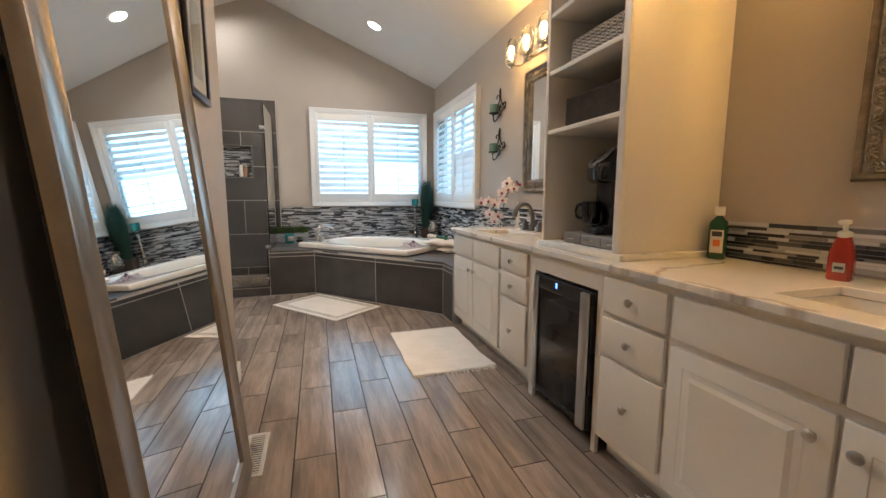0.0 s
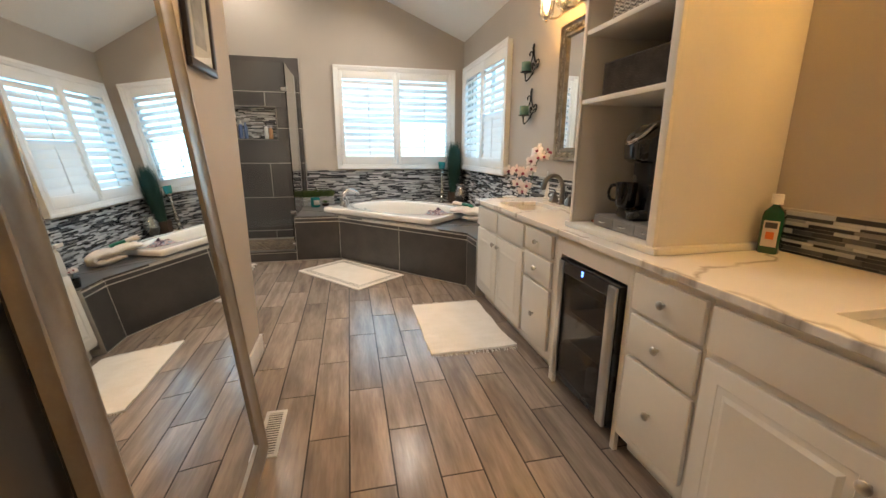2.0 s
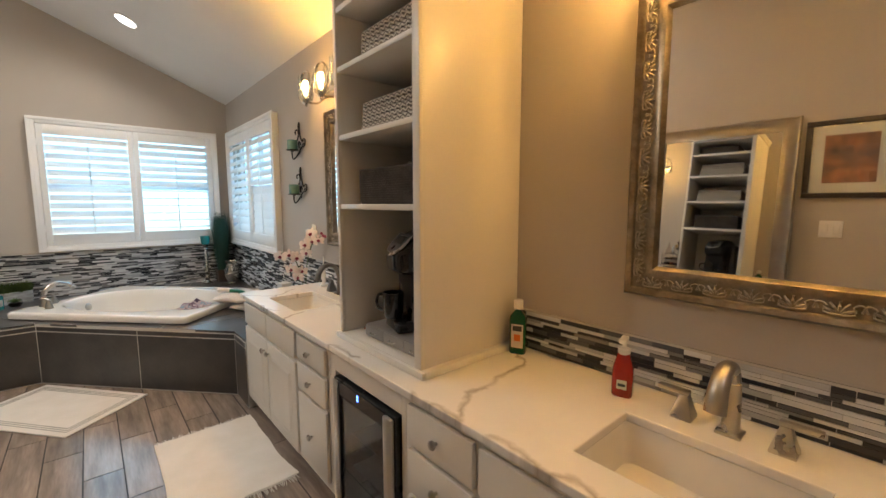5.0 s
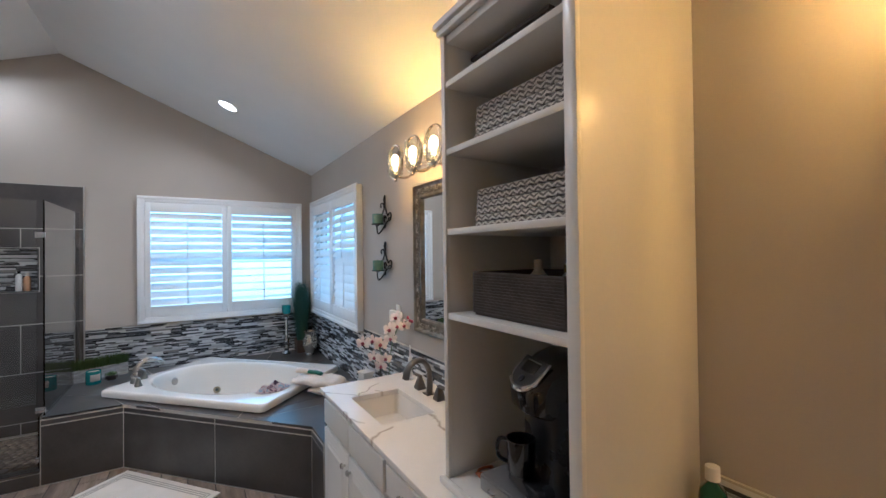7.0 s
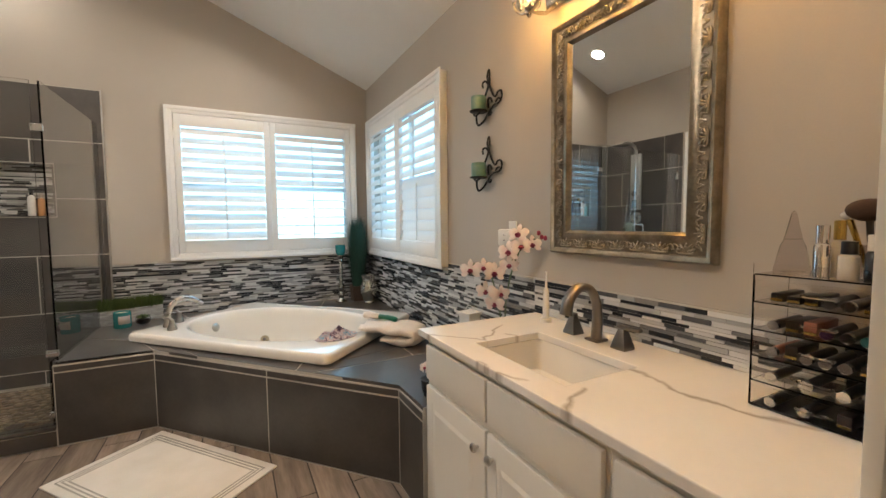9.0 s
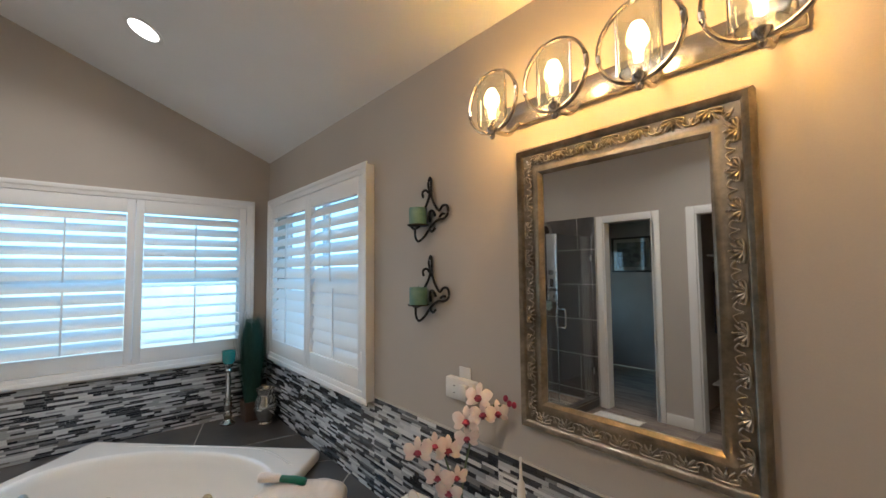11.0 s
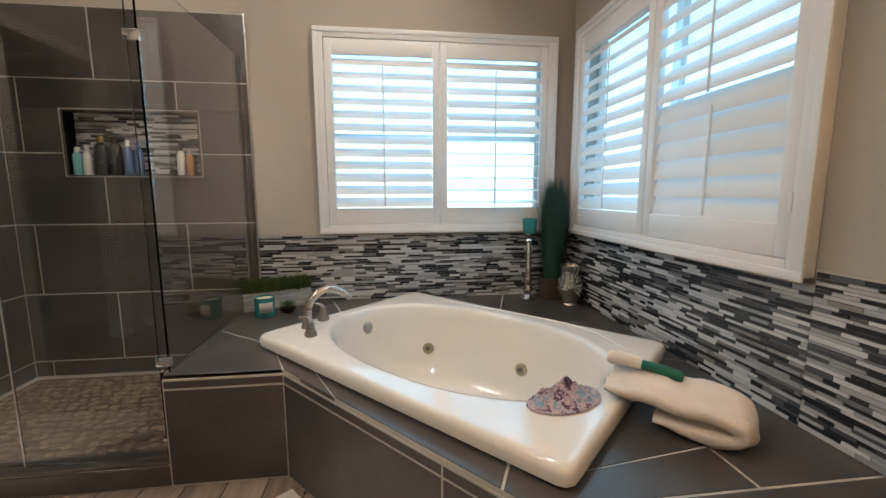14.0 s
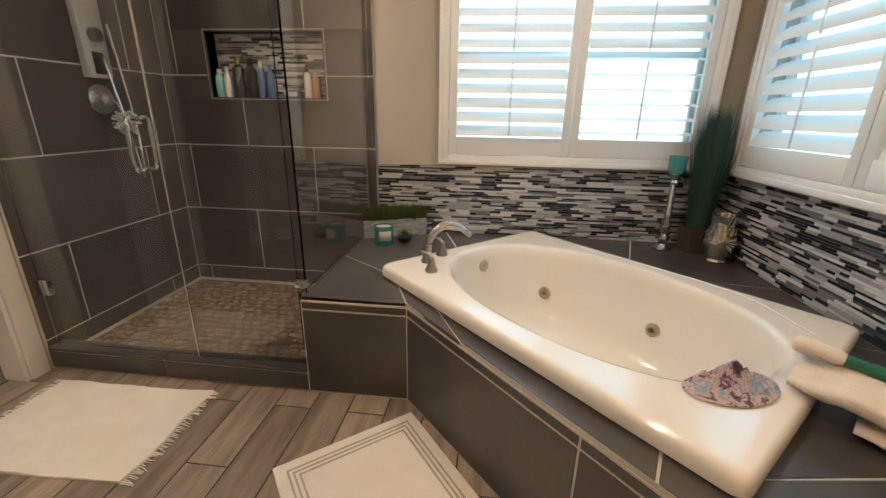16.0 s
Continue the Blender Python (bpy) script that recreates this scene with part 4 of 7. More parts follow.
sink(SA)
sink(SB)

# ---- drinks cooler ----
fz = thing("drinks_cooler", "black undercounter drinks cooler with stainless door trim", "fridge", (FX + 0.01, 1.745, 0.0))
for a, b in (((0.02, -0.255, 0.05), (0.56, 0.255, 0.075)), ((0.02, -0.255, 0.74), (0.56, 0.255, 0.765)), ((0.02, -0.255, 0.075), (0.56, -0.235, 0.74)), ((0.02, 0.235, 0.075), (0.56, 0.255, 0.74)), ((0.53, -0.235, 0.075), (0.56, 0.235, 0.74))):
    part("cabinet_panel", box(B(), a, b), M_black, fz, bev=0.003)
for z in (0.28, 0.45, 0.6):
    part("wire_shelf", box(B(), (0.05, -0.234, z), (0.52, 0.234, z + 0.006)), M_steel, fz)
for dx, dy in ((0.09, 0.05), (0.09, -0.04), (0.17, 0.0), (0.13, -0.12)):
    part("drink_can", lathe(B(), [(0.024, 0), (0.032, 0.008), (0.032, 0.105), (0.026, 0.12)], (dx, dy, 0.0755), 16), M_steel, fz, "silver drink can", smooth=True)
for sx in (0.06, 0.5):
    for sy in (-0.22, 0.22):
        part("foot", lathe(B(), [(0.018, 0), (0.018, 0.05)], (sx, sy, 0), 12), M_black, fz)
dd = part("door", box(B(), (-0.03, -0.255, 0.085), (0.018, 0.255, 0.118)), M_black, fz, bev=0.004)
for a, b in (((-0.03, -0.255, 0.69), (0.018, 0.255, 0.762)), ((-0.03, -0.255, 0.118), (0.018, -0.182, 0.69)), ((-0.03, 0.202, 0.118), (0.018, 0.255, 0.69))):
    part("door_rail", box(B(), a, b), M_black, dd, bev=0.003)
gl = part("glass", box(B(), (-0.026, -0.182, 0.118), (-0.021, 0.202, 0.69)), M_dark_glass, dd, "smoked glass pane")
part("door_stile", box(B(), (-0.04, 0.205, 0.087), (-0.031, 0.25, 0.755)), M_steel, dd, bev=0.004)
part("door_stile", box(B(), (-0.05, -0.25, 0.087), (-0.031, -0.19, 0.755)), M_steel, dd, "stainless door pull", bev=0.008)
part("control_strip", box(B(), (-0.0345, -0.185, 0.695), (-0.0305, 0.2, 0.755)), M_gloss_black, dd)
M_led = emitter("blue_display_light", (0.1, 0.25, 1.0), 6.0)
for dz in (0.722, 0.737):
    part("display_digit", box(B(), (-0.0352, 0.02, dz), (-0.0346, 0.034, dz + 0.01)), M_led, dd)

# ---- shelf tower on the counter ----
TX0, TX1, TY0, TY1 = 1.235, XE - 0.003, 1.446, 2.09
tw = thing("shelf_tower", "white painted open shelf tower on the countertop", "shelf unit", (TX0, TY0, TZ1))


def tb(n, a, b, bev=0.003):
    return part(n, box(B(), (a[0] - TX0, a[1] - TY0, a[2] - TZ1), (b[0] - TX0, b[1] - TY0, b[2] - TZ1)), M_cab, tw, bev=bev)


tb("side_panel", (TX0, TY0, TZ1), (TX1, TY0 + 0.02, 2.635))
tb("side_panel", (TX0, TY1 - 0.02, TZ1), (TX1, TY1, 2.635))
tb("face_stile", (TX0 - 0.012, TY0 - 0.002, TZ1), (TX0 + 0.006, TY0 + 0.04, 2.635))
tb("face_stile", (TX0 - 0.012, TY1 - 0.022, TZ1), (TX0 + 0.006, TY1 + 0.002, 2.635))
tb("back_panel", (TX1 - 0.012, TY0 + 0.02, TZ1), (TX1 - 0.002, TY1 - 0.02, 2.635))
tb("back_batten", (TX1 - 0.03, 1.72, TZ1 + 0.03), (TX1 - 0.012, 1.78, 1.53))
for z in (2.432, 2.172, 1.866, 1.545):
    tb("shelf", (TX0 - 0.006, TY0 + 0.02, z), (TX1 - 0.013, TY1 - 0.02, z + 0.024))
tb("shelf", (TX0, TY0 + 0.02, 2.605), (TX1 - 0.013, TY1 - 0.02, 2.635))
tb("plinth", (TX0 - 0.03, TY0 - 0.034, TZ1), (TX0 - 0.012, TY1 + 0.02, TZ1 + 0.03), 0.006)
tb("plinth", (TX0 - 0.012, TY0 - 0.034, TZ1), (TX1, TY0 - 0.001, TZ1 + 0.03), 0.006)
tb("plinth", (TX0 - 0.012, TY1 + 0.001, TZ1), (TX1, TY1 + 0.018, TZ1 + 0.03), 0.006)
tb("bottom_panel", (TX0 - 0.01, TY0 + 0.02, TZ1), (TX1 - 0.013, TY1 - 0.02, TZ1 + 0.03))
tb("crown", (TX0 - 0.024, TY0 - 0.016, 2.636), (TX1, TY1 + 0.016, 2.66), 0.006)
tb("crown", (TX0 - 0.036, TY0 - 0.026, 2.661), (TX1, TY1 + 0.026, 2.69), 0.008)


# ---- ornate vanity mirrors ----
def ornate_mirror(y0, y1, z0, z1):
    """Hangs on the east wall; local x along y, z up, y out of the wall is -."""
    w, hgt = y1 - y0, z1 - z0
    o = thing("vanity_mirror", "rectangular mirror in an ornate antique silver-gold frame", "mirror", group="vanity mirrors")
    o.matrix_basis = pose(XE - 0.004, y1, z0, 0, 0, -90)
    prof = [(0, 0.0), (0, 0.03), (0.008, 0.042), (0.02, 0.036), (0.028, 0.026), (0.07, 0.02), (0.085, 0.03), (0.095, 0.03), (0.105, 0.018), (0.108, 0.004)]
    bm = B()
    cs = [(0, 0, 1, 1), (w, 0, -1, 1), (w, hgt, -1, -1), (0, hgt, 1, -1)]
    loops = [[bm.verts.new((cx + sx * a, -d, cz + sz * a)) for a, d in prof] for cx, cz, sx, sz in cs]
    for i in range(4):
        p, q = loops[i], loops[(i + 1) % 4]
        for k in range(len(prof) - 1):
            bm.faces.new((p[k], q[k], q[k + 1], p[k + 1]))
    fr = part("frame", bm, M_antique, o, smooth=True)
    part("mirror_glass", box(B(), (0.1, -0.012, 0.1), (w - 0.1, -0.006, hgt - 0.1)), M_mirror, o)
    part("bead", box(B(), (0.1, -0.016, 0.1), (w - 0.1, -0.0125, 0.106)), M_satin, o)
    part("backing", box(B(), (0.01, -0.005, 0.01), (w - 0.01, -0.001, hgt - 0.01)), M_black, o)
    # carved shells and leaves along the cove
    orn = B()
    for k in range(5):
        a = radians(-64 + 32 * k)
        tube(orn, [(0, -0.022, -0.018), (0.02 * math.sin(a), -0.031, -0.016 + 0.02 * math.cos(a)), (0.036 * math.sin(a), -0.026, -0.018 + 0.036 * math.cos(a))], [0.003, 0.0042, 0.003], 5)
    tube(orn, smooth_path([(-0.052, -0.025, -0.008), (-0.042, -0.027, 0.012), (-0.026, -0.027, 0.004), (-0.03, -0.03, -0.014), (0, -0.031, -0.018), (0.03, -0.03, -0.014), (0.026, -0.027, 0.004), (0.042, -0.027, 0.012), (0.052, -0.025, -0.008)], 3), 0.003, 5)
    me = mesh_of(orn, M_carving, "carved_shell", True)
    nx, nz = round((w - 0.1) / 0.1), round((hgt - 0.1) / 0.1)
    for i in range(nx):
        x = 0.05 + (w - 0.1) * (i + 0.5) / nx
        for z, r in ((0.052, 0), (hgt - 0.052, 180)):
            p_ = piece("carving", me, fr, (0, 0, 0))
            p_.matrix_basis = pose(x, 0, z, 0, r, 0)
    for i in range(nz):
        z = 0.05 + (hgt - 0.1) * (i + 0.5) / nz
        for x, r in ((0.052, 90), (w - 0.052, -90)):
            p_ = piece("carving", me, fr, (0, 0, 0))
            p_.matrix_basis = pose(x, 0, z, 0, r, 0)
    return o


ornate_mirror(2.605, 3.358, 1.238, 2.284)
ornate_mirror(0.182, 0.936, 1.25, 2.302)

# ---- tall mirror against the partition ----
# foot stands out from the wall, head rests on it
lmh, lmw, lean = 2.19, 0.98, 4.7
lm = thing("leaning_floor_mirror", "tall leaning floor mirror in a wide satin silver frame", "mirror")
lm.matrix_basis = pose(XP + 0.19, 0.815, 0.0, 0, 0, 90) @ pose(0, 0, 0, -lean, 0, 0)
prof = [(0, 0.0), (0, 0.022), (0.006, 0.03), (0.014, 0.03), (0.02, 0.024), (0.085, 0.018), (0.093, 0.022), (0.1, 0.02), (0.104, 0.004)]
bm = B()
cs = [(0, 0, 1, 1), (lmw, 0, -1, 1), (lmw, lmh, -1, -1), (0, lmh, 1, -1)]
loops = [[bm.verts.new((cx + sx * a, -d, cz + sz * a)) for a, d in prof] for cx, cz, sx, sz in cs]
for i in range(4):
    p_, q_ = loops[i], loops[(i + 1) % 4]
    for k in range(len(prof) - 1):
        bm.faces.new((p_[k], q_[k], q_[k + 1], p_[k + 1]))
part("frame", bm, M_satin, lm, smooth=True)
part("mirror_glass", box(B(), (0.1, -0.012, 0.1), (lmw - 0.1, -0.006, lmh - 0.1)), M_mirror, lm)
part("backing", box(B(), (0.004, 0.0, 0.004), (lmw - 0.004, 0.008, lmh - 0.004)), M_black, lm)

# ---- vanity light bars ----
M_bar = material("satin_nickel_lamp_metal", (0.6, 0.56, 0.5), 0.22, 1.0, 0.03, 80, big=6)


def light_bar(yc, watts, z=2.445):
    o = thing("vanity_light", "four-light brushed nickel vanity light with ring shades, lit", "wall lamp", (XE - 0.003, yc, z), group="vanity lights")
    part("back_plate", box(B(), (-0.025, -0.46, -0.055), (0, 0.46, 0.035)), M_bar, o, bev=0.006)
    for k in range(4):
        y = (k - 1.5) * 0.266
        arm = part("arm", tube(B(), smooth_path([(-0.02, y, -0.045), (-0.08, y, -0.1), (-0.165, y, -0.105), (-0.175, y, -0.08)], 4), 0.009, 8), M_bar, o, smooth=True)
        part("finial", lathe(B(), [(0.006, -0.03), (0.012, -0.02), (0.008, -0.01), (0.02, 0.0), (0.022, 0.012)], (-0.175, y, -0.11), 14), M_bar, arm, smooth=True)
        ring = B()
        tor = [(-0.175, y + 0.115 * math.cos(a), 0.115 * math.sin(a)) for a in [2 * math.pi * i / 32 for i in range(33)]]
        tube(ring, tor, 0.009, 8, 0.7)
        q = part("ring", ring, M_bar, arm, "flat metal ring round the bulb", smooth=True)
        part("rod", tube(B(), [(-0.175, y + 0.06, -0.082), (-0.175, y + 0.06, 0.085)], 0.004, 6), M_bar, q)
        part("rod", tube(B(), [(-0.175, y - 0.06, -0.082), (-0.175, y - 0.06, 0.085)], 0.004, 6), M_bar, q)
        g = part("glass_shade", lathe(B(), [(0.05, -0.09), (0.055, -0.07), (0.055, 0.08), (0.053, 0.08), (0.053, -0.068), (0.048, -0.088)], (-0.175, y, 0), 20), M_glass, arm, "clear glass cylinder shade", smooth=True)
        g.visible_shadow = False
        part("bulb", lathe(B(), [(0.012, -0.06), (0.014, -0.03), (0.026, 0.0), (0.027, 0.02), (0.016, 0.045), (0.003, 0.052)], (-0.175, y, 0), 14), M_bulb, arm, "glowing filament bulb", smooth=True)
        lamp("POINT", "bulb_light", (XE - 0.178, yc + y, z + 0.005), watts, WARM, 0.035)
    return o


light_bar(2.955, BULB_W)
light_bar(0.54, BULB_W * 1.22)


# ---- recessed downlights ----
def downlight(x, y, watts):
    z = ceil_z(x)
    s = SL if x > XR else -SL
    nrm = Vector((s, 0, 1)).normalized()
    o = thing("downlight", "white-trimmed recessed ceiling downlight, lit", "ceiling light", group="ceiling downlights")
    o.matrix_basis = Matrix.Translation((x, y, z)) @ (-nrm).to_track_quat("Z", "Y").to_matrix().to_4x4()
    part("trim_ring", lathe(B(), [(0.112, 0.0), (0.112, 0.003), (0.098, 0.006), (0.084, 0.0015)], seg=28), M_trim, o, smooth=True)
    part("lens", lathe(B(), [(0.084, 0.001), (0.084, 0.0035), (0.03, 0.0045)], seg=24), M_can, o, "glowing lens")
    p_ = Vector((x, y, z)) - nrm * 0.006
    lamp("AREA", "downlight_beam", p_, watts, CAN, 0.15, p_ - nrm)


# the last two are unseen, added to brighten the shelf tower and entry
for x, y, w in ((0.72, 5.39, 0.9), (-1.37, 5.93, 0.6), (-1.3, 3.8, 2.1), (0.72, 2.3, 0.5), (0.72, -0.6, 0.35)):
    downlight(x, y, w * CAN_W)

# ---- mosaic splash and floor planks (many pieces) ----
STICK = 0.0142


def sticks(run, z0, z1, seed):
    """Rows of sticks: yields (start, length, z, height, pale)."""
    r = random.Random(seed)
    rows = max(1, round((z1 - z0) / STICK))
    parts_ = [r.choice((0.8, 1.0, 1.0, 1.35)) for _ in range(rows)]
    unit_h = (z1 - z0) / sum(parts_)
    z = z0
    for k in parts_:
        s = -r.uniform(0, 0.08)
        while s < run:
            pale = r.random() < 0.42
            L = r.choice((0.08, 0.1, 0.15, 0.18)) if pale else r.choice((0.05, 0.075, 0.1, 0.1, 0.15))
            a, b = max(0.0, s), min(run, s + L)
            if b - a > 0.012:
                yield a, b - a, z, k * unit_h, pale
            s += L
        z += k * unit_h


def splash(name, label, m, run, z0, z1, seed, single=(0, 0)):
    """Local x along the wall, -y into the room."""
    o = thing(name, label, "backsplash", kind="structure")
    o.matrix_basis = m
    part("grout_bed", box(B(), (0, -0.004, z0), (run, -0.0005, z1)), M_mosaic_bed, o)
    rest = (B(), B())
    unit = [mesh_of(box(B(), (0, -0.0085, 0), (1, -0.003, 1)), q, "stick") for q in (M_mosaic, M_marble)]
    r = random.Random(seed + 1)
    for a, L, z, h_, pale in sticks(run, z0, z1, seed):
        dz = r.uniform(0, 0.002)
        if single[0] <= a < single[1]:
            piece("stick", unit[pale], o, (a + 0.001, 0, z + 0.001), 0, (L - 0.002, 1 + dz * 200, h_ - 0.002))
        else:
            box(rest[pale], (a + 0.001, -0.0075 - dz * 0.6, z + 0.001), (a + L - 0.001, -0.003, z + h_ - 0.001))
    for bm, q in zip(rest, (M_mosaic_stuff, M_marble_stuff)):
        if bm.verts:
            tagged(part("mosaic_sticks", bm, q, o), kind="stuff")
        else:
            bm.free()
    part("edge_trim", box(B(), (0, -0.011, z1), (run, -0.0005, z1 + 0.008)), M_grout, o)


splash("backsplash_north", "grey black and white mosaic stick backsplash", pose(-0.556, YN, 0), XE - 0.011 + 0.556, DZ + 0.002, 1.031, 3, (1.7, 2.36))
splash("backsplash_tub_side", "grey black and white mosaic stick backsplash", pose(XE, YN - 0.012, 0, 0, 0, -90), YN - 0.012 - 4.46, DZ + 0.002, 1.031, 4, (1.25, 1.95))
splash("backsplash_deck_end", "grey black and white mosaic stick backsplash", pose(XE, 4.459, 0, 0, 0, -90), 4.459 - 3.504, DZ + 0.002, 1.085, 9, (0.0, 1.0))
splash("backsplash_vanity", "grey black and white mosaic stick backsplash", pose(XE, 3.503, 0, 0, 0, -90), 3.503 - 2.112, TZ1 + 0.001, 1.085, 5, (0.0, 2.0))
splash("backsplash_near_vanity", "grey black and white mosaic stick backsplash", pose(XE, 1.41, 0, 0, 0, -90), 1.41 - 0.03, TZ1 + 0.001, 1.085, 6, (0.0, 2.0))
splash("backsplash_niche", "dark mosaic stick niche back", pose(NICHE[0], YN + 0.095, 0), NICHE[1] - NICHE[0], NICHE[2] + 0.002, NICHE[3] - 0.002, 8)

PW, PL = 0.185, 0.715
plank = mesh_of(box(B(), (0.0036, 0.0036, -0.005), (PW - 0.0036, PL - 0.0036, 0.0)), M_plank, "plank")
i0 = math.floor((XW - 0.005) / PW)
for i in range(i0, math.ceil(XE / PW)):
    x = -0.005 + i * PW
    y = 1.465 + (0.338 if i % 2 else 0.0) - PL * 5
    while y < 5.2:
        cx, cy = x + PW / 2, y + PL / 2
        if -1.7 < cy < 5.6 and not (x + PW < XP and y + PL < 2.8) and y > YS - 0.4 and not (x < XP - 0.15 and cy < 2.45) and x + PW > XW:
            piece("plank", plank, floor, (x, y, 0))
        y += PL

# ---- mats and rugs ----
def fringe_rug(loc, rz, L, W):
    o = thing("bath_rug", "white woven cotton bath rug with fringed ends", "rug", loc, rz, group="white fringed rugs")
    bm = B()
    nu, nv = 34, 22
    g = [[bm.verts.new((-L / 2 + L * i / nu, -W / 2 + W * j / nv, 0.011 + 0.0018 * math.sin(i * 2.1) + 0.003 * noise.noise((i * 0.3, j * 0.3, loc[0])))) for j in range(nv + 1)] for i in range(nu + 1)]
    for i in range(nu):
        for j in range(nv):
            bm.faces.new((g[i][j], g[i + 1][j], g[i + 1][j + 1], g[i][j + 1]))
    for v_ in bm.verts:
        u_, w_ = v_.co.x / L, v_.co.y / W
        v_.co.x += 0.018 * noise.noise((u_ * 2, w_ * 3, loc[1])) + 0.022 * u_ * (2 * w_) ** 4 * math.sin(loc[1] * 9 + 3 * w_)
        v_.co.y += 0.022 * noise.noise((u_ * 3, w_ * 2, loc[1] + 7)) + 0.02 * w_ * (2 * u_) ** 4 * math.sin(loc[1] * 5 + 2 * u_)
    ret = bmesh.ops.extrude_face_region(bm, geom=list(bm.faces))
    for v_ in ret["geom"]:
        if isinstance(v_, bmesh.types.BMVert):
            v_.co.z = 0.001
    part("rug_body", bm, M_cotton, o, smooth=True)
    r = random.Random(int(loc[0] * 100) + 5)
    for s_ in (-1, 1):
        fb = B()
        for k in range(60):
            y = -W / 2 + W * (k + 0.5) / 60
            l_, dy = r.uniform(0.025, 0.055), r.uniform(-0.015, 0.015)
            tube(fb, [(s_ * (L / 2 - 0.004), y, 0.008), (s_ * (L / 2 + l_ * 0.5), y + dy * 0.4, 0.009), (s_ * (L / 2 + l_), y + dy, 0.003)], [0.003, 0.0026, 0.0015], 4)
        tagged(part("fringe", fb, M_cotton, o), kind="stuff")
    return o


fringe_rug((0.82, 2.925, 0.0), 90, 0.88, 0.59)
fringe_rug((0.92, 0.64, 0.0), 96, 0.9, 0.62)
fringe_rug((-1.515, 4.795, 0.0), 1.5, 0.82, 0.56)

mat = thing("bath_mat", "white cotton bath mat with taupe border stripes", "bath mat", (0.01, 4.475, 0.0), 129)
part("mat_body", box(B(), (-0.51, -0.318, 0.001), (0.51, 0.318, 0.012)), M_cotton, mat, bev=0.005)
for k, ins in enumerate((0.045, 0.065, 0.085)):
    sb = B()
    a, b, w_ = 0.51 - ins, 0.318 - ins, 0.008
    for p0, p1 in (((-a, -b), (a, -b + w_)), ((-a, b - w_), (a, b)), ((-a, -b + w_), (-a + w_, b - w_)), ((a - w_, -b + w_), (a, b - w_))):
        box(sb, (*p0, 0.011), (*p1, 0.0135))
    part("stripe", sb, M_stripe, mat, "woven taupe stripe")

vent = thing("floor_vent", "white metal floor vent with dark slots", "vent", (-0.367, 1.90, 0.0))
M_white_metal = material("white_enamel_metal", (0.75, 0.74, 0.72), 0.35, 0.0, 0.03, 80)
# flat black sheet puts the shade below the slats into colour
part("well", box(B(), (-0.035, -0.15, 0.0005), (0.035, 0.15, 0.002)), M_black, vent)
for a, b in (((-0.05, -0.17), (-0.033, 0.17)), ((0.033, -0.17), (0.05, 0.17)), ((-0.033, -0.17), (0.033, -0.15)), ((-0.033, 0.15), (0.033, 0.17))):
    part("frame_bar", box(B(), (*a, 0.0005), (*b, 0.006)), M_white_metal, vent)
for k in range(17):
    part("slat", box(B(), (-0.033, -0.142 + k * 0.0175, 0.002), (0.033, -0.135 + k * 0.0175, 0.005)), M_white_metal, vent)


# ---- pictures on the partition ----
def wall_picture(loc, rz, w, hgt, tint):
    o = thing("framed_picture", "dark wood framed picture with a pale mat", "picture", loc, rz, group="framed pictures")
    M_f = M_picture_frame
    for a, b in (((0, 0), (w, 0.035)), ((0, hgt - 0.035), (w, hgt)), ((0, 0.035), (0.035, hgt - 0.035)), ((w - 0.035, 0.035), (w, hgt - 0.035))):
        part("frame_side", box(B(), (a[0], -0.025, a[1]), (b[0], -0.001, b[1])), M_f, o, bev=0.004)
    part("mat_board", box(B(), (0.035, -0.012, 0.035), (w - 0.035, -0.008, hgt - 0.035)), M_matboard, o)
    part("print", box(B(), (0.1, -0.014, 0.1), (w - 0.1, -0.0125, hgt - 0.1)), tint, o, "faded landscape print")
    g = part("glazing", box(B(), (0.035, -0.018, 0.035), (w - 0.035, -0.016, hgt - 0.035)), M_glass, o)
    g.visible_shadow = False
    return o


M_picture_frame = material("dark_walnut_frame", (0.035, 0.025, 0.02), 0.35, 0, 0.2, 60, 0.0004, stretch=(1, 1, 6))
M_matboard = material("cream_mat_board", (0.55, 0.5, 0.42), 0.8, 0, 0.03, 100)
M_print = material("rust_and_brown_print", (0.3, 0.12, 0.05), 0.7, 0, 0.3, 20, second=(0.08, 0.05, 0.04), big=9)
M_print2 = material("grey_print", (0.28, 0.27, 0.25), 0.7, 0, 0.3, 20, second=(0.08, 0.08, 0.08), big=9)
wall_picture((XP + 0.001, 2.065, 1.65), 90, 0.345, 0.55, M_print2)
wall_picture((XP + 0.001, 0.33, 1.61), 90, 0.46, 0.52, M_print)
wall_picture((-4.598, 5.42, 1.76), 90, 0.74, 0.66, M_print2)
sw = thing("light_switch", "white two-gang light switch plate", "light switch", (XP, 0.62, 1.34))
part("plate", box(B(), (0.001, -0.06, 0), (0.006, 0.06, 0.115)), M_white_metal, sw, bev=0.002)
for dy in (-0.03, 0.03):
    part("rocker", box(B(), (0.0065, dy - 0.016, 0.025), (0.011, dy + 0.016, 0.09)), M_white_metal, sw, bev=0.002)


# ---- candle sconces ----
M_teal_wax = material("teal_candle_wax", (0.06, 0.17, 0.15), 0.45, 0, 0.08, 40, second=(0.16, 0.26, 0.2), big=14)


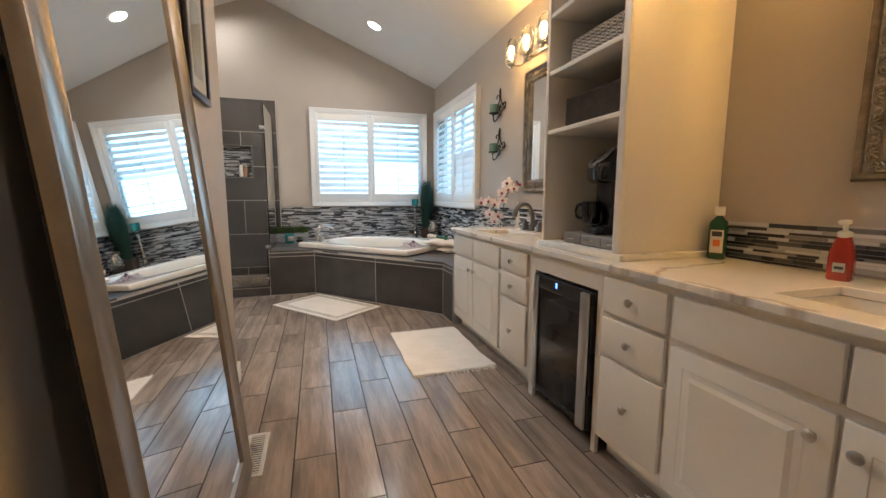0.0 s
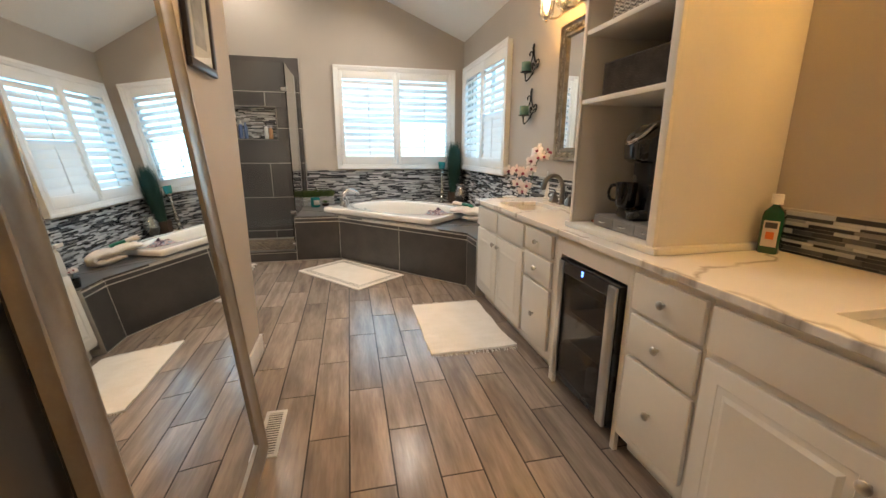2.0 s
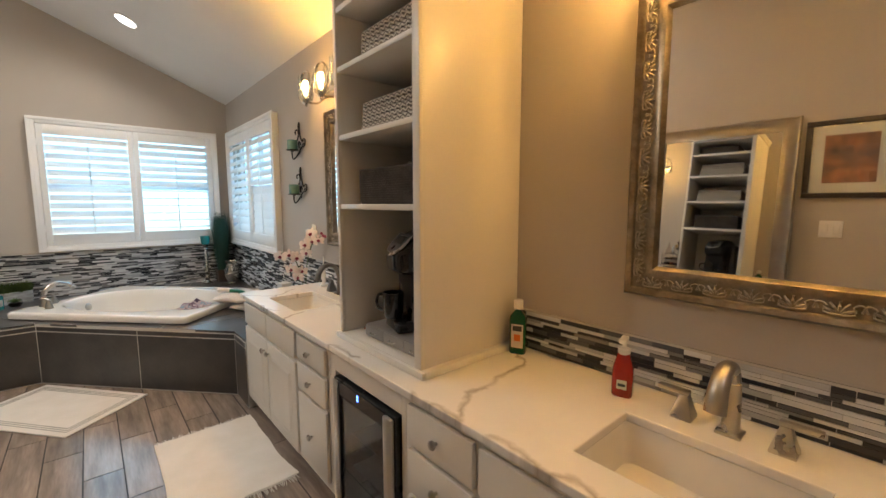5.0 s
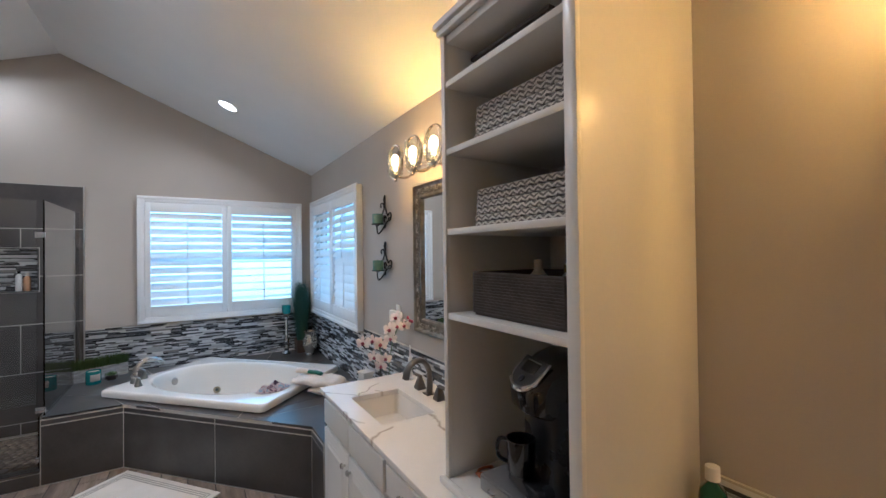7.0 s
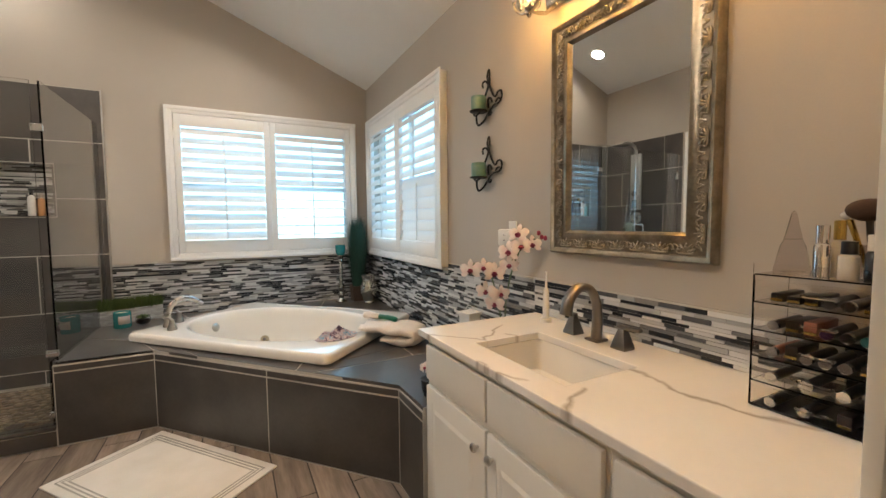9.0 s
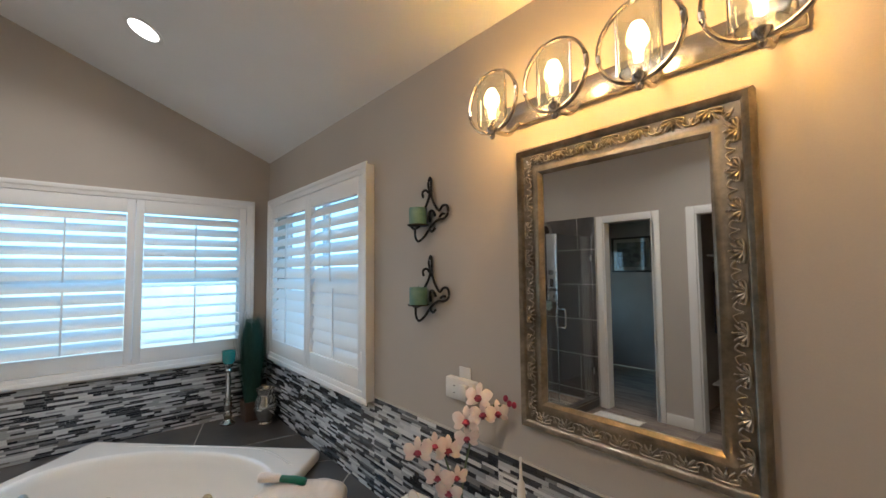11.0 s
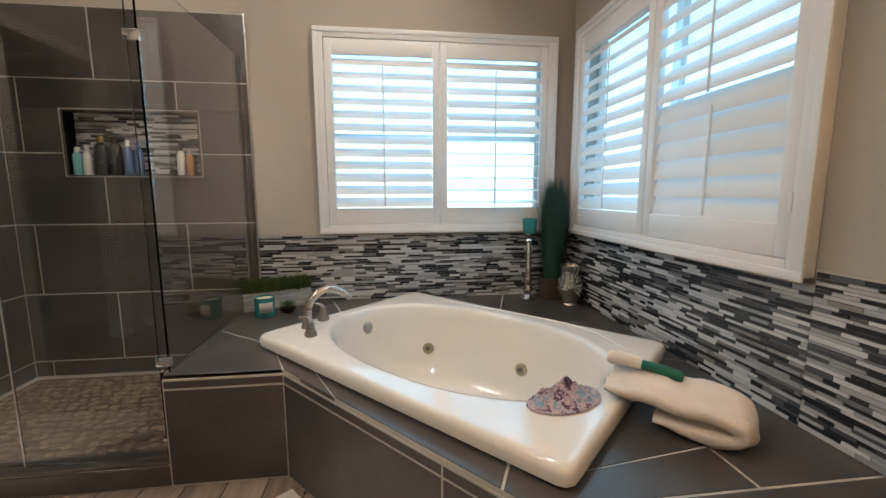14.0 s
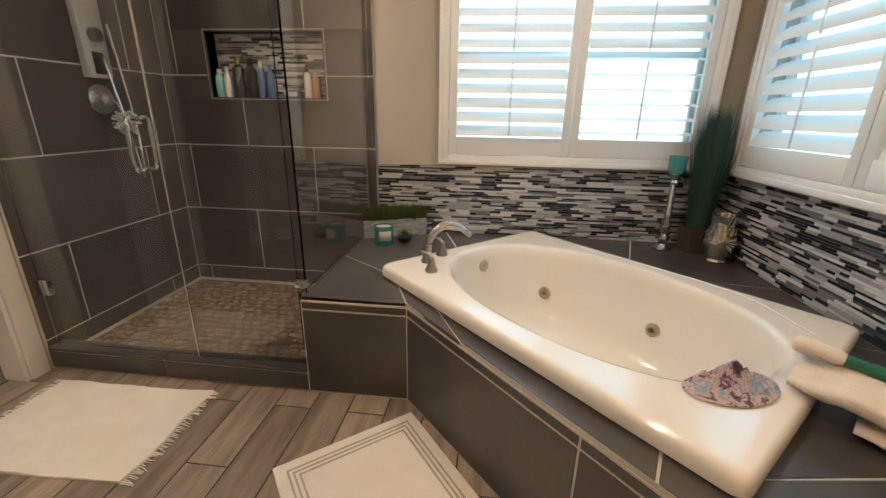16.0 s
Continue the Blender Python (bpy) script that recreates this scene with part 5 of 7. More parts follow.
def sconce(y, z):
    """Scrolled iron sconce: local x along the wall toward the south, y out of the wall negative."""
    o = thing("candle_sconce", "black wrought-iron scroll wall sconce with a teal pillar candle", "candle sconce", (0, 0, 0), group="candle sconces")
    o.matrix_basis = pose(XE - 0.002, y, z, 0, 0, -90)
    r = 0.0062

    def wire(pts, n_=5, rr=r, label=""):
        return part("iron_scroll", tube(B(), smooth_path(pts, n_), rr, 7), M_iron, o, label, smooth=True)

    wire([(0.0, -0.006, 0.24), (-0.012, -0.012, 0.29), (0.0, -0.008, 0.325), (0.012, -0.012, 0.29), (0.0, -0.006, 0.24)])
    wire([(-0.03, -0.03, 0.225), (-0.036, -0.03, 0.25), (-0.018, -0.022, 0.262), (0.0, -0.01, 0.24)])
    wire([(0.03, -0.03, 0.225), (0.036, -0.03, 0.25), (0.018, -0.022, 0.262), (0.0, -0.01, 0.24)])
    wire([(0.0, -0.008, 0.25), (-0.02, -0.012, 0.2), (-0.06, -0.016, 0.15), (-0.09, -0.03, 0.125), (-0.1, -0.05, 0.1), (-0.075, -0.06, 0.082)])
    wire([(0.0, -0.008, 0.25), (0.03, -0.01, 0.19), (0.07, -0.012, 0.15), (0.1, -0.014, 0.17), (0.135, -0.016, 0.165), (0.14, -0.016, 0.13), (0.11, -0.014, 0.108), (0.06, -0.012, 0.105), (0.02, -0.012, 0.085), (-0.01, -0.012, 0.06)])
    wire([(-0.03, -0.055, 0.078), (-0.075, -0.05, 0.07), (-0.108, -0.045, 0.082), (-0.115, -0.04, 0.11), (-0.095, -0.04, 0.125), (-0.08, -0.04, 0.112)])
    wire([(0.115, -0.016, 0.13), (0.095, -0.014, 0.13), (0.075, -0.012, 0.12)])
    wire([(0.0, -0.012, 0.1), (0.01, -0.02, 0.15), (0.035, -0.02, 0.15), (0.045, -0.016, 0.125)])
    wire([(0.06, -0.03, 0.065), (0.04, -0.03, 0.05), (0.0, -0.02, 0.06), (-0.02, -0.03, 0.03), (-0.045, -0.05, 0.005), (-0.07, -0.05, 0.03), (-0.065, -0.055, 0.07)])
    part("tray", lathe(B(), [(0.048, 0), (0.054, 0.004), (0.054, 0.008), (0.048, 0.005)], (-0.035, -0.06, 0.08), 20), M_iron, o, smooth=True)
    part("candle", lathe(B(), [(0.045, 0.0), (0.045, 0.08), (0.043, 0.085), (0.036, 0.08), (0.004, 0.076)], (-0.035, -0.06, 0.086), 22), M_teal_wax, o, "teal pillar candle", smooth=True)
    part("wick", tube(B(), [(-0.035, -0.06, 0.16), (-0.034, -0.06, 0.178)], 0.0012, 5), M_black, o)


sconce(3.925, 1.965)
sconce(3.925, 1.572)

# ---- outlet with a plug-in ----
M_almond = material("white_device_plastic", (0.74, 0.72, 0.68), 0.4, 0, 0.02, 80)
ol = thing("outlet_extender", "white multi-outlet wall adapter with a plugged-in freshener", "outlet", (XE - 0.002, 3.695, 1.25))
part("wall_plate", box(B(), (-0.006, -0.035, 0.06), (0, 0.035, 0.14)), M_almond, ol, bev=0.002)
part("adapter_body", box(B(), (-0.045, -0.09, 0.0), (-0.0065, 0.09, 0.095)), M_almond, ol, bev=0.01)
# black bars on the face give the shade inside the socket holes
for dy in (-0.045, 0.02):
    for dz in (0.03, 0.06):
        part("slot_shade_mark", box(B(), (-0.0462, dy, dz), (-0.0455, dy + 0.012, dz + 0.004)), M_black, ol)
part("freshener", box(B(), (-0.075, -0.075, 0.02), (-0.046, -0.025, 0.085)), M_almond, ol, bev=0.012)


# ---- faucets at the sinks ----
def basin_faucet(y, mat, label):
    o = thing("basin_faucet", label, "faucet", (1.665, y, TZ1), group="sink faucets")
    part("spout_plate", box(B(), (-0.032, -0.032, 0), (0.032, 0.032, 0.01)), mat, o, bev=0.003)
    pts = smooth_path([(0.0, 0, 0.005), (0.004, 0, 0.08), (-0.004, 0, 0.155), (-0.042, 0, 0.21), (-0.1, 0, 0.218), (-0.148, 0, 0.18), (-0.165, 0, 0.12)], 5)
    rs = [0.024 - 0.004 * min(1, i / 8) + 0.008 * max(0, (i - 15) / 15) for i in range(len(pts))]
    part("spout", tube(B(), pts, rs, 12, 0.8), mat, o, smooth=True)
    for s_ in (-1, 1):
        yb = s_ * 0.122
        bm = B()
        lo = [bm.verts.new((sx * 0.03, yb + sy * 0.03, 0.0)) for sx, sy in ((-1, -1), (1, -1), (1, 1), (-1, 1))]
        l1 = [bm.verts.new((sx * 0.03, yb + sy * 0.03, 0.009)) for sx, sy in ((-1, -1), (1, -1), (1, 1), (-1, 1))]
        hi = [bm.verts.new((sx * 0.012, yb + sy * 0.012, 0.075)) for sx, sy in ((-1, -1), (1, -1), (1, 1), (-1, 1))]
        for a, b in ((lo, l1), (l1, hi)):
            for i in range(4):
                bm.faces.new((a[i], a[(i + 1) % 4], b[(i + 1) % 4], b[i]))
        bm.faces.new(hi)
        bm.faces.new(lo[::-1])
        hb = part("handle_base", bm, mat, o, bev=0.002)
        part("lever", box(B(), (-0.011, min(yb - s_ * 0.015, yb + s_ * 0.075), 0.075), (0.011, max(yb - s_ * 0.015, yb + s_ * 0.075), 0.088)), mat, hb, bev=0.003)


basin_faucet(2.985, M_pewter, "dark pewter widespread gooseneck sink faucet")
basin_faucet(0.562, M_nickel, "brushed nickel widespread arched sink faucet")

# ---- bottles on the near counter ----
M_green_liquid = material("green_translucent_bottle", (0.008, 0.085, 0.035), 0.12, 0, 0.03, 30, second=(0.004, 0.05, 0.02), big=6, coat=0.5)
M_red_liquid = material("red_translucent_bottle", (0.33, 0.022, 0.014), 0.12, 0, 0.03, 30, second=(0.22, 0.014, 0.01), big=6, coat=0.5)
M_label = material("cream_paper_label", (0.6, 0.56, 0.5), 0.6, 0, 0.04, 60)
M_orange = material("orange_ink", (0.65, 0.16, 0.03), 0.6)
M_ink = material("dark_ink", (0.03, 0.03, 0.04), 0.6)
mw = thing("mouthwash_bottle", "green mouthwash bottle with a white cap", "bottle", (1.715, 1.372, TZ1), 25)


def flat_bottle(bm, w, d, zs):
    rings = []
    for g, z in zs:
        rings.append([bm.verts.new((x, y, z)) for x, y in rect_loop(max(w * g, 0.006), max(d * g if g > 0.5 else w * g, 0.006), min(w, d) * g * 0.6, 4)])
    m_ = len(rings[0])
    for a, b in zip(rings, rings[1:]):
        for i in range(m_):
            bm.faces.new((a[i], a[(i + 1) % m_], b[(i + 1) % m_], b[i]))
    bm.faces.new(rings[0][::-1])
    bm.faces.new(rings[-1])
    return bm


part("bottle_body", flat_bottle(B(), 0.027, 0.037, [(0.9, 0), (1, 0.006), (1, 0.15), (0.9, 0.17), (0.45, 0.195), (0.42, 0.205)]), M_green_liquid, mw, smooth=True)
part("cap", lathe(B(), [(0.02, 0.2), (0.02, 0.238), (0.018, 0.24)], seg=18), M_white_metal, mw, smooth=True)
lb = part("front_label", box(B(), (-0.0285, -0.028, 0.03), (-0.0275, 0.024, 0.135)), M_label, mw, "printed label")
part("print_bar", box(B(), (-0.0295, -0.022, 0.105), (-0.0287, 0.018, 0.128)), M_ink, lb)
part("print_bar", box(B(), (-0.0295, -0.016, 0.06), (-0.0287, 0.012, 0.09)), M_orange, lb)
so = thing("soap_bottle", "red liquid hand soap bottle with a white pump", "bottle", (1.668, 0.878, TZ1), 15)
part("bottle_body", flat_bottle(B(), 0.028, 0.034, [(0.9, 0), (1, 0.006), (1, 0.075), (0.94, 0.1), (0.78, 0.122), (0.62, 0.14), (0.58, 0.15)]), M_red_liquid, so, smooth=True)
lb = part("front_label", box(B(), (-0.0295, -0.017, 0.03), (-0.0285, 0.015, 0.062)), M_label, so, "printed label")
part("print_bar", box(B(), (-0.0303, -0.013, 0.04), (-0.0297, 0.011, 0.05)), M_ink, lb)
pu = part("pump_collar", lathe(B(), [(0.02, 0.148), (0.02, 0.166), (0.012, 0.17), (0.007, 0.172), (0.007, 0.195)], seg=18), M_white_metal, so, smooth=True)
part("pump_head", box(B(), (-0.045, -0.012, 0.192), (0.018, 0.012, 0.208)), M_white_metal, so, bev=0.005)

# ---- coffee corner in the tower ----
cz = TZ1 + 0.0305
pd = thing("pod_drawer", "grey two-drawer coffee pod tray under the coffee maker", "drawer tray", (1.44, 1.71, cz), 0)
M_tray = material("grey_metal_tray", (0.36, 0.35, 0.34), 0.35, 0.6, 0.06, 90, 0.0002)
part("tray_body", box(B(), (-0.16, -0.24, 0), (0.2, 0.235, 0.06)), M_tray, pd, bev=0.005)
for k in range(3):
    y0 = -0.235 + k * 0.156
    f = part("drawer_front", box(B(), (-0.167, y0, 0.008), (-0.1605, y0 + 0.15, 0.054)), M_tray, pd, bev=0.002)
    part("pull", tube(B(), smooth_path([(-0.168, y0 + 0.055, 0.03), (-0.18, y0 + 0.062, 0.03), (-0.18, y0 + 0.09, 0.03), (-0.168, y0 + 0.097, 0.03)], 3), 0.003, 6), M_chrome, f, smooth=True)
cm = thing("coffee_maker", "black single-serve coffee maker with a silver trim ring", "coffee maker", (1.48, 1.735, cz + 0.0605), -15)
cm.scale = (1.16, 1.16, 1.16)
# local -x is the front


def slab_profile(bm, pts, y0, y1):
    lo = [bm.verts.new((x, y0, z)) for x, z in pts]
    hi = [bm.verts.new((x, y1, z)) for x, z in pts]
    k_ = len(pts)
    bm.faces.new(lo)
    bm.faces.new(hi[::-1])
    for i in range(k_):
        bm.faces.new((lo[i], hi[i], hi[(i + 1) % k_], lo[(i + 1) % k_]))
    return bm


part("column", slab_profile(B(), [(-0.085, 0.0), (0.13, 0.0), (0.14, 0.2), (0.13, 0.36), (0.0, 0.37), (-0.09, 0.3)], -0.097, 0.087), M_black, cm, bev=0.018, seg=3)
part("drip_base", slab_profile(B(), [(-0.15, 0.0), (0.0, 0.0), (0.0, 0.045), (-0.14, 0.04)], -0.085, 0.075), M_black, cm, bev=0.012, seg=3)
bm = B()
rings = []
for z, x0, x1, hw in ((0.225, -0.13, 0.1, 0.082), (0.24, -0.148, 0.11, 0.09), (0.295, -0.152, 0.118, 0.093), (0.315, -0.14, 0.122, 0.093), (0.35, -0.102, 0.122, 0.091), (0.378, -0.066, 0.115, 0.084), (0.393, -0.03, 0.1, 0.068), (0.398, 0.0, 0.08, 0.045)):
    rings.append([bm.verts.new(((x0 + x1) / 2 + x, y - 0.005, z)) for x, y in rect_loop((x1 - x0) / 2, hw, min(0.06, hw * 0.75, (x1 - x0) * 0.45), 5)])
for a, b in zip(rings, rings[1:]):
    for i in range(len(a)):
        bm.faces.new((a[i], a[(i + 1) % len(a)], b[(i + 1) % len(a)], b[i]))
bm.faces.new(rings[0][::-1])
bm.faces.new(rings[-1])
hd = part("brew_head", bm, M_gloss_black, cm, smooth=True)
fx = Matrix.Translation((-0.117, -0.005, 0.336)) @ Vector((-0.69, 0.0, 0.72)).to_track_quat("Z", "X").to_matrix().to_4x4()
M_face = material("dark_grey_control_panel", (0.09, 0.088, 0.085), 0.35, 0.3, 0.05, 60)
shield = [(0.05, -0.062), (0.05, 0.062)] + [(-0.008 - 0.04 * math.sin(math.pi * k / 14), 0.06 * math.cos(math.pi * k / 14)) for k in range(15)]
bm = B()
lo, hi = [[bm.verts.new(fx @ Vector((x, y, z))) for x, y in shield] for z in (-0.02, 0.004)]
bm.faces.new(lo[::-1])
bm.faces.new(hi)
for i in range(len(lo)):
    bm.faces.new((lo[i], lo[(i + 1) % len(lo)], hi[(i + 1) % len(lo)], hi[i]))
part("control_panel", bm, M_face, hd)
rim_path = [(0.05, 0.065)] + [(-0.008 - 0.044 * math.sin(math.pi * k / 14), 0.064 * math.cos(math.pi * k / 14)) for k in range(15)] + [(0.05, -0.065)]
part("trim_band", tube(B(), [fx @ Vector((x, y, 0.0)) for x, y in rim_path], [0.004] + [0.006] * 3 + [0.0085] * 9 + [0.006] * 3 + [0.004], 8), M_chrome, hd, "polished silver trim band", smooth=True)
part("screen", box(B(), (0.0, -0.036, 0.0045), (0.036, 0.036, 0.006), fx), M_gloss_black, hd)
part("screen_edge", box(B(), (0.037, -0.036, 0.0045), (0.041, 0.036, 0.006), fx), M_chrome, hd)
part("brew_button", lathe(B(), [(0.011, 0.0045), (0.011, 0.008), (0.008, 0.009)], (-0.023, 0, 0), 16, fx), M_gloss_black, hd, smooth=True)
part("water_tank", box(B(), (-0.02, -0.165, 0.0), (0.13, -0.1, 0.34)), M_gloss_black, cm, bev=0.018, seg=3)
mg = thing("coffee_mug", "black ceramic mug on the coffee maker's drip tray", "mug", (1.335, 1.79, cz + 0.112), 115)
mg.scale = (1.2, 1.2, 1.3)
part("cup", lathe(B(), [(0.03, 0), (0.037, 0.01), (0.041, 0.09), (0.038, 0.09), (0.034, 0.012), (0.01, 0.01)], seg=22), M_gloss_black, mg, smooth=True)
part("handle", tube(B(), smooth_path([(0.037, 0, 0.02), (0.066, 0, 0.026), (0.074, 0, 0.05), (0.064, 0, 0.075), (0.039, 0, 0.078)], 4), 0.006, 8), M_gloss_black, mg, smooth=True)
M_copper = material("copper_orange_wire", (0.5, 0.16, 0.07), 0.4, 0.5, 0.1, 60)
cb = thing("coiled_cord", "small copper-coloured cord on the shelf floor", "cord", (1.32, 1.99, cz))
part("cord_loop", tube(B(), smooth_path([(0, 0.04, 0.006), (0.04, 0.02, 0.006), (0.08, 0.035, 0.01), (0.06, 0.055, 0.006), (0.02, 0.05, 0.006), (0.0, 0.0, 0.006), (0.05, -0.02, 0.006), (0.12, 0.0, 0.006)], 5), 0.005, 6), M_copper, cb, smooth=True)


# ---- linens and baskets on the shelves ----
def chevron(name):
    m = material(name, (0.62, 0.58, 0.52), 0.95, 0, 0.08, 220, 0.002)
    n_, l_ = m.node_tree.nodes, m.node_tree.links
    tc = n_.new("ShaderNodeTexCoord")
    sp_ = n_.new("ShaderNodeSeparateXYZ")
    l_.new(tc.outputs["Object"], sp_.inputs[0])

    def mth(op, a, b=None):
        q = n_.new("ShaderNodeMath")
        q.operation = op
        for i, v_ in enumerate((a, b)):
            if v_ is None:
                continue
            if isinstance(v_, (int, float)):
                q.inputs[i].default_value = v_
            else:
                l_.new(v_, q.inputs[i])
        return q.outputs[0]

    u_ = mth("ADD", sp_.outputs["Y"], sp_.outputs["X"])
    zig = mth("ABSOLUTE", mth("SUBTRACT", mth("FRACT", mth("MULTIPLY", u_, 26.0)), 0.5))
    ph = mth("FRACT", mth("ADD", mth("MULTIPLY", sp_.outputs["Z"], 62.0), mth("MULTIPLY", zig, 1.5)))
    f_ = mth("GREATER_THAN", ph, 0.5)
    hsv = next(x for x in n_ if x.bl_idname == "ShaderNodeHueSaturation")
    mix = n_.new("ShaderNodeMix")
    mix.data_type = "RGBA"
    mix.inputs["B"].default_value = (0.16, 0.145, 0.13, 1)
    l_.new(hsv.outputs[0], mix.inputs["A"])
    l_.new(f_, mix.inputs["Factor"])
    l_.new(mix.outputs["Result"], n_["Principled BSDF"].inputs["Base Color"])
    return m


M_chevron = chevron("herringbone_towel_weave")


def towel_stack(z, n_, th, label):
    for k in range(n_):
        o = thing("folded_towel", label, "towel", (1.50, 1.765, z + k * th + 0.0005), 0, group="folded towels")
        for j in range(2):
            bm = B()
            box(bm, (-0.19, -0.215 + 0.006 * j, j * th / 2), (0.18 - 0.01 * j, 0.232 - 0.006 * k, (j + 1) * th / 2 - 0.0008))
            bmesh.ops.subdivide_edges(bm, edges=list(bm.edges), cuts=3, use_grid_fill=True)
            for v_ in bm.verts:
                v_.co.z += 0.003 * noise.noise((v_.co.x * 9, v_.co.y * 9, k * 3.1 + j)) * (1 if v_.co.z > th * 0.25 else 0.3)
                v_.co.x += 0.004 * noise.noise((v_.co.y * 11, k * 2.2 + j * 5, 1.0))
            q = part("fold", bm, M_chevron, o, smooth=True)
            be = q.modifiers.new("soft_edge", "BEVEL")
            be.width, be.segments, be.limit_method, be.angle_limit = th * 0.22, 3, "ANGLE", radians(50)


towel_stack(2.1965, 3, 0.05, "grey and white herringbone towel, folded on the shelf")
towel_stack(1.8905, 3, 0.048, "grey and white herringbone towel, folded on the shelf")

bk = thing("storage_basket", "dark grey woven storage basket on the shelf", "basket", (1.46, 1.76, 1.5695))
for a, b in (((-0.17, -0.21, 0), (0.17, 0.215, 0.008)), ((-0.175, -0.215, 0.008), (-0.165, 0.22, 0.15)), ((0.165, -0.215, 0.008), (0.175, 0.22, 0.15)), ((-0.165, -0.215, 0.008), (0.165, -0.205, 0.15)), ((-0.165, 0.21, 0.008), (0.165, 0.22, 0.15))):
    part("basket_side", box(B(), a, b), M_basket, bk)
wv = B()
for k in range(14):
    z = 0.012 + k * 0.01
    tube(wv, [(-0.1775, -0.215 + i * 0.0145, z + (0.0007 if (i + k) % 2 else -0.0007)) for i in range(31)], 0.0028, 5)
part("weave", wv, M_basket, bk, smooth=True)
part("rim", tube(B(), [(-0.172, -0.214, 0.152), (-0.172, 0.217, 0.152), (0.172, 0.217, 0.152), (0.172, -0.214, 0.152), (-0.172, -0.214, 0.152)], 0.007, 7), M_basket, bk, smooth=True)
M_gold = material("gold_cap_metal", (0.6, 0.42, 0.12), 0.25, 0.9, 0.03, 60)
for k, (dx, dy, hz, rr, mt) in enumerate(((0.02, 0.08, 0.19, 0.03, M_label), (0.05, -0.03, 0.175, 0.024, M_gold), (0.0, -0.12, 0.17, 0.028, M_black))):
    o = thing("toiletry_bottle", "small toiletry bottle standing in the dark basket", "bottle", (1.46 + dx, 1.76 + dy, 1.578), group="basket bottles")
    part("bottle_body", lathe(B(), [(rr, 0), (rr, hz * 0.72), (rr * 0.5, hz * 0.82), (rr * 0.45, hz * 0.84)], seg=16), M_label if k != 2 else M_black, o, smooth=True)
    part("cap", lathe(B(), [(rr * 0.55, hz * 0.84), (rr * 0.55, hz), (rr * 0.3, hz * 1.01)], seg=16), mt, o, smooth=True)
tbx = thing("storage_bin", "dark fabric storage bin on the top shelf", "box", (1.50, 1.83, 2.4565))
part("bin_body", box(B(), (-0.17, -0.2, 0), (0.15, 0.2, 0.085)), M_basket, tbx, bev=0.008)
part("bin_lid", box(B(), (-0.175, -0.205, 0.0855), (0.155, 0.205, 0.1)), M_basket, tbx, bev=0.004)

# ---- makeup organizer ----
M_clear = glass("clear_acrylic", (0.99, 0.97, 0.95), 0.02, 1.16)
OX = 1.65
og = thing("makeup_organizer", "clear acrylic makeup drawers filled with cosmetics", "organizer", (OX, 2.265, TZ1))
W2, D2, H2 = 0.135, 0.09, 0.335
# front faces -x, long side along y
for a, b in (((-D2, -W2, 0), (D2, -W2 + 0.004, H2)), ((-D2, W2 - 0.004, 0), (D2, W2, H2)), ((D2 - 0.004, -W2 + 0.004, 0), (D2, W2 - 0.004, H2))):
    part("side_panel", box(B(), a, b), M_clear, og)
levels = [0.0, 0.064, 0.128, 0.195, 0.265, 0.335]
for z in levels:
    part("shelf_plate", box(B(), (-D2, -W2 + 0.004, z), (D2 - 0.004, W2 - 0.004, z + 0.003)), M_clear, og)
mk = [(0.45, 0.16, 0.1), (0.03, 0.025, 0.025), (0.35, 0.26, 0.1), (0.08, 0.06, 0.06), (0.02, 0.02, 0.02)]
M_mk = [material("cosmetic_tint", c_, 0.35, 0, 0.05, 60) for c_ in mk]
r = random.Random(11)
for li, z in enumerate(levels[:-1]):
    f = part("drawer_front", box(B(), (-D2 - 0.004, -W2 + 0.006, z + 0.005), (-D2 - 0.001, W2 - 0.006, z + 0.058)), M_clear, og)
    part("drawer_pull", tube(B(), smooth_path([(-D2 - 0.004, -0.03, z + 0.032), (-D2 - 0.014, -0.026, z + 0.032), (-D2 - 0.014, 0.026, z + 0.032), (-D2 - 0.004, 0.03, z + 0.032)], 3), 0.0035, 6), M_clear, f, smooth=True)
    for k in range(7):
        y = -W2 + 0.025 + k * 0.034
        if li in (0, 1) and k % 2:
            continue
        mt = M_mk[1 if r.random() < 0.55 else r.randrange(5)]
        o = thing("cosmetic_item", "small dark cosmetic item in the acrylic drawers", "cosmetics", (OX, 2.265 + y, TZ1 + z + 0.0035), group="drawer cosmetics")
        if r.random() < 0.5:
            part("case", box(B(), (-0.065, -0.013, 0), (0.05, 0.013, r.uniform(0.015, 0.035))), mt, o, bev=0.003)
            part("band", box(B(), (-0.067, -0.012, 0.004), (-0.0655, 0.012, 0.01)), M_gold, o)
        else:
            part("tube_body", tube(B(), [(-0.065, 0, 0.013), (0.06, 0, 0.013)], 0.012, 10), mt, o, smooth=True)
            part("tube_cap", tube(B(), [(-0.078, 0, 0.013), (-0.0655, 0, 0.013)], 0.0125, 10), M_chrome, o, smooth=True)
zt = TZ1 + H2 + 0.0035
part("top_lip", box(B(), (-D2, -W2, H2 + 0.003), (-D2 + 0.003, W2, H2 + 0.03)), M_clear, og)
M_perfume = glass("smoky_perfume_glass", (0.82, 0.77, 0.76), 0.0, 1.2)
pf = thing("perfume_bottle", "conical clear glass perfume bottle", "bottle", (OX - 0.03, 2.345, zt))
part("flask", lathe(B(), [(0.035, 0), (0.037, 0.008), (0.025, 0.07), (0.018, 0.085)], seg=20), M_perfume, pf, smooth=True)
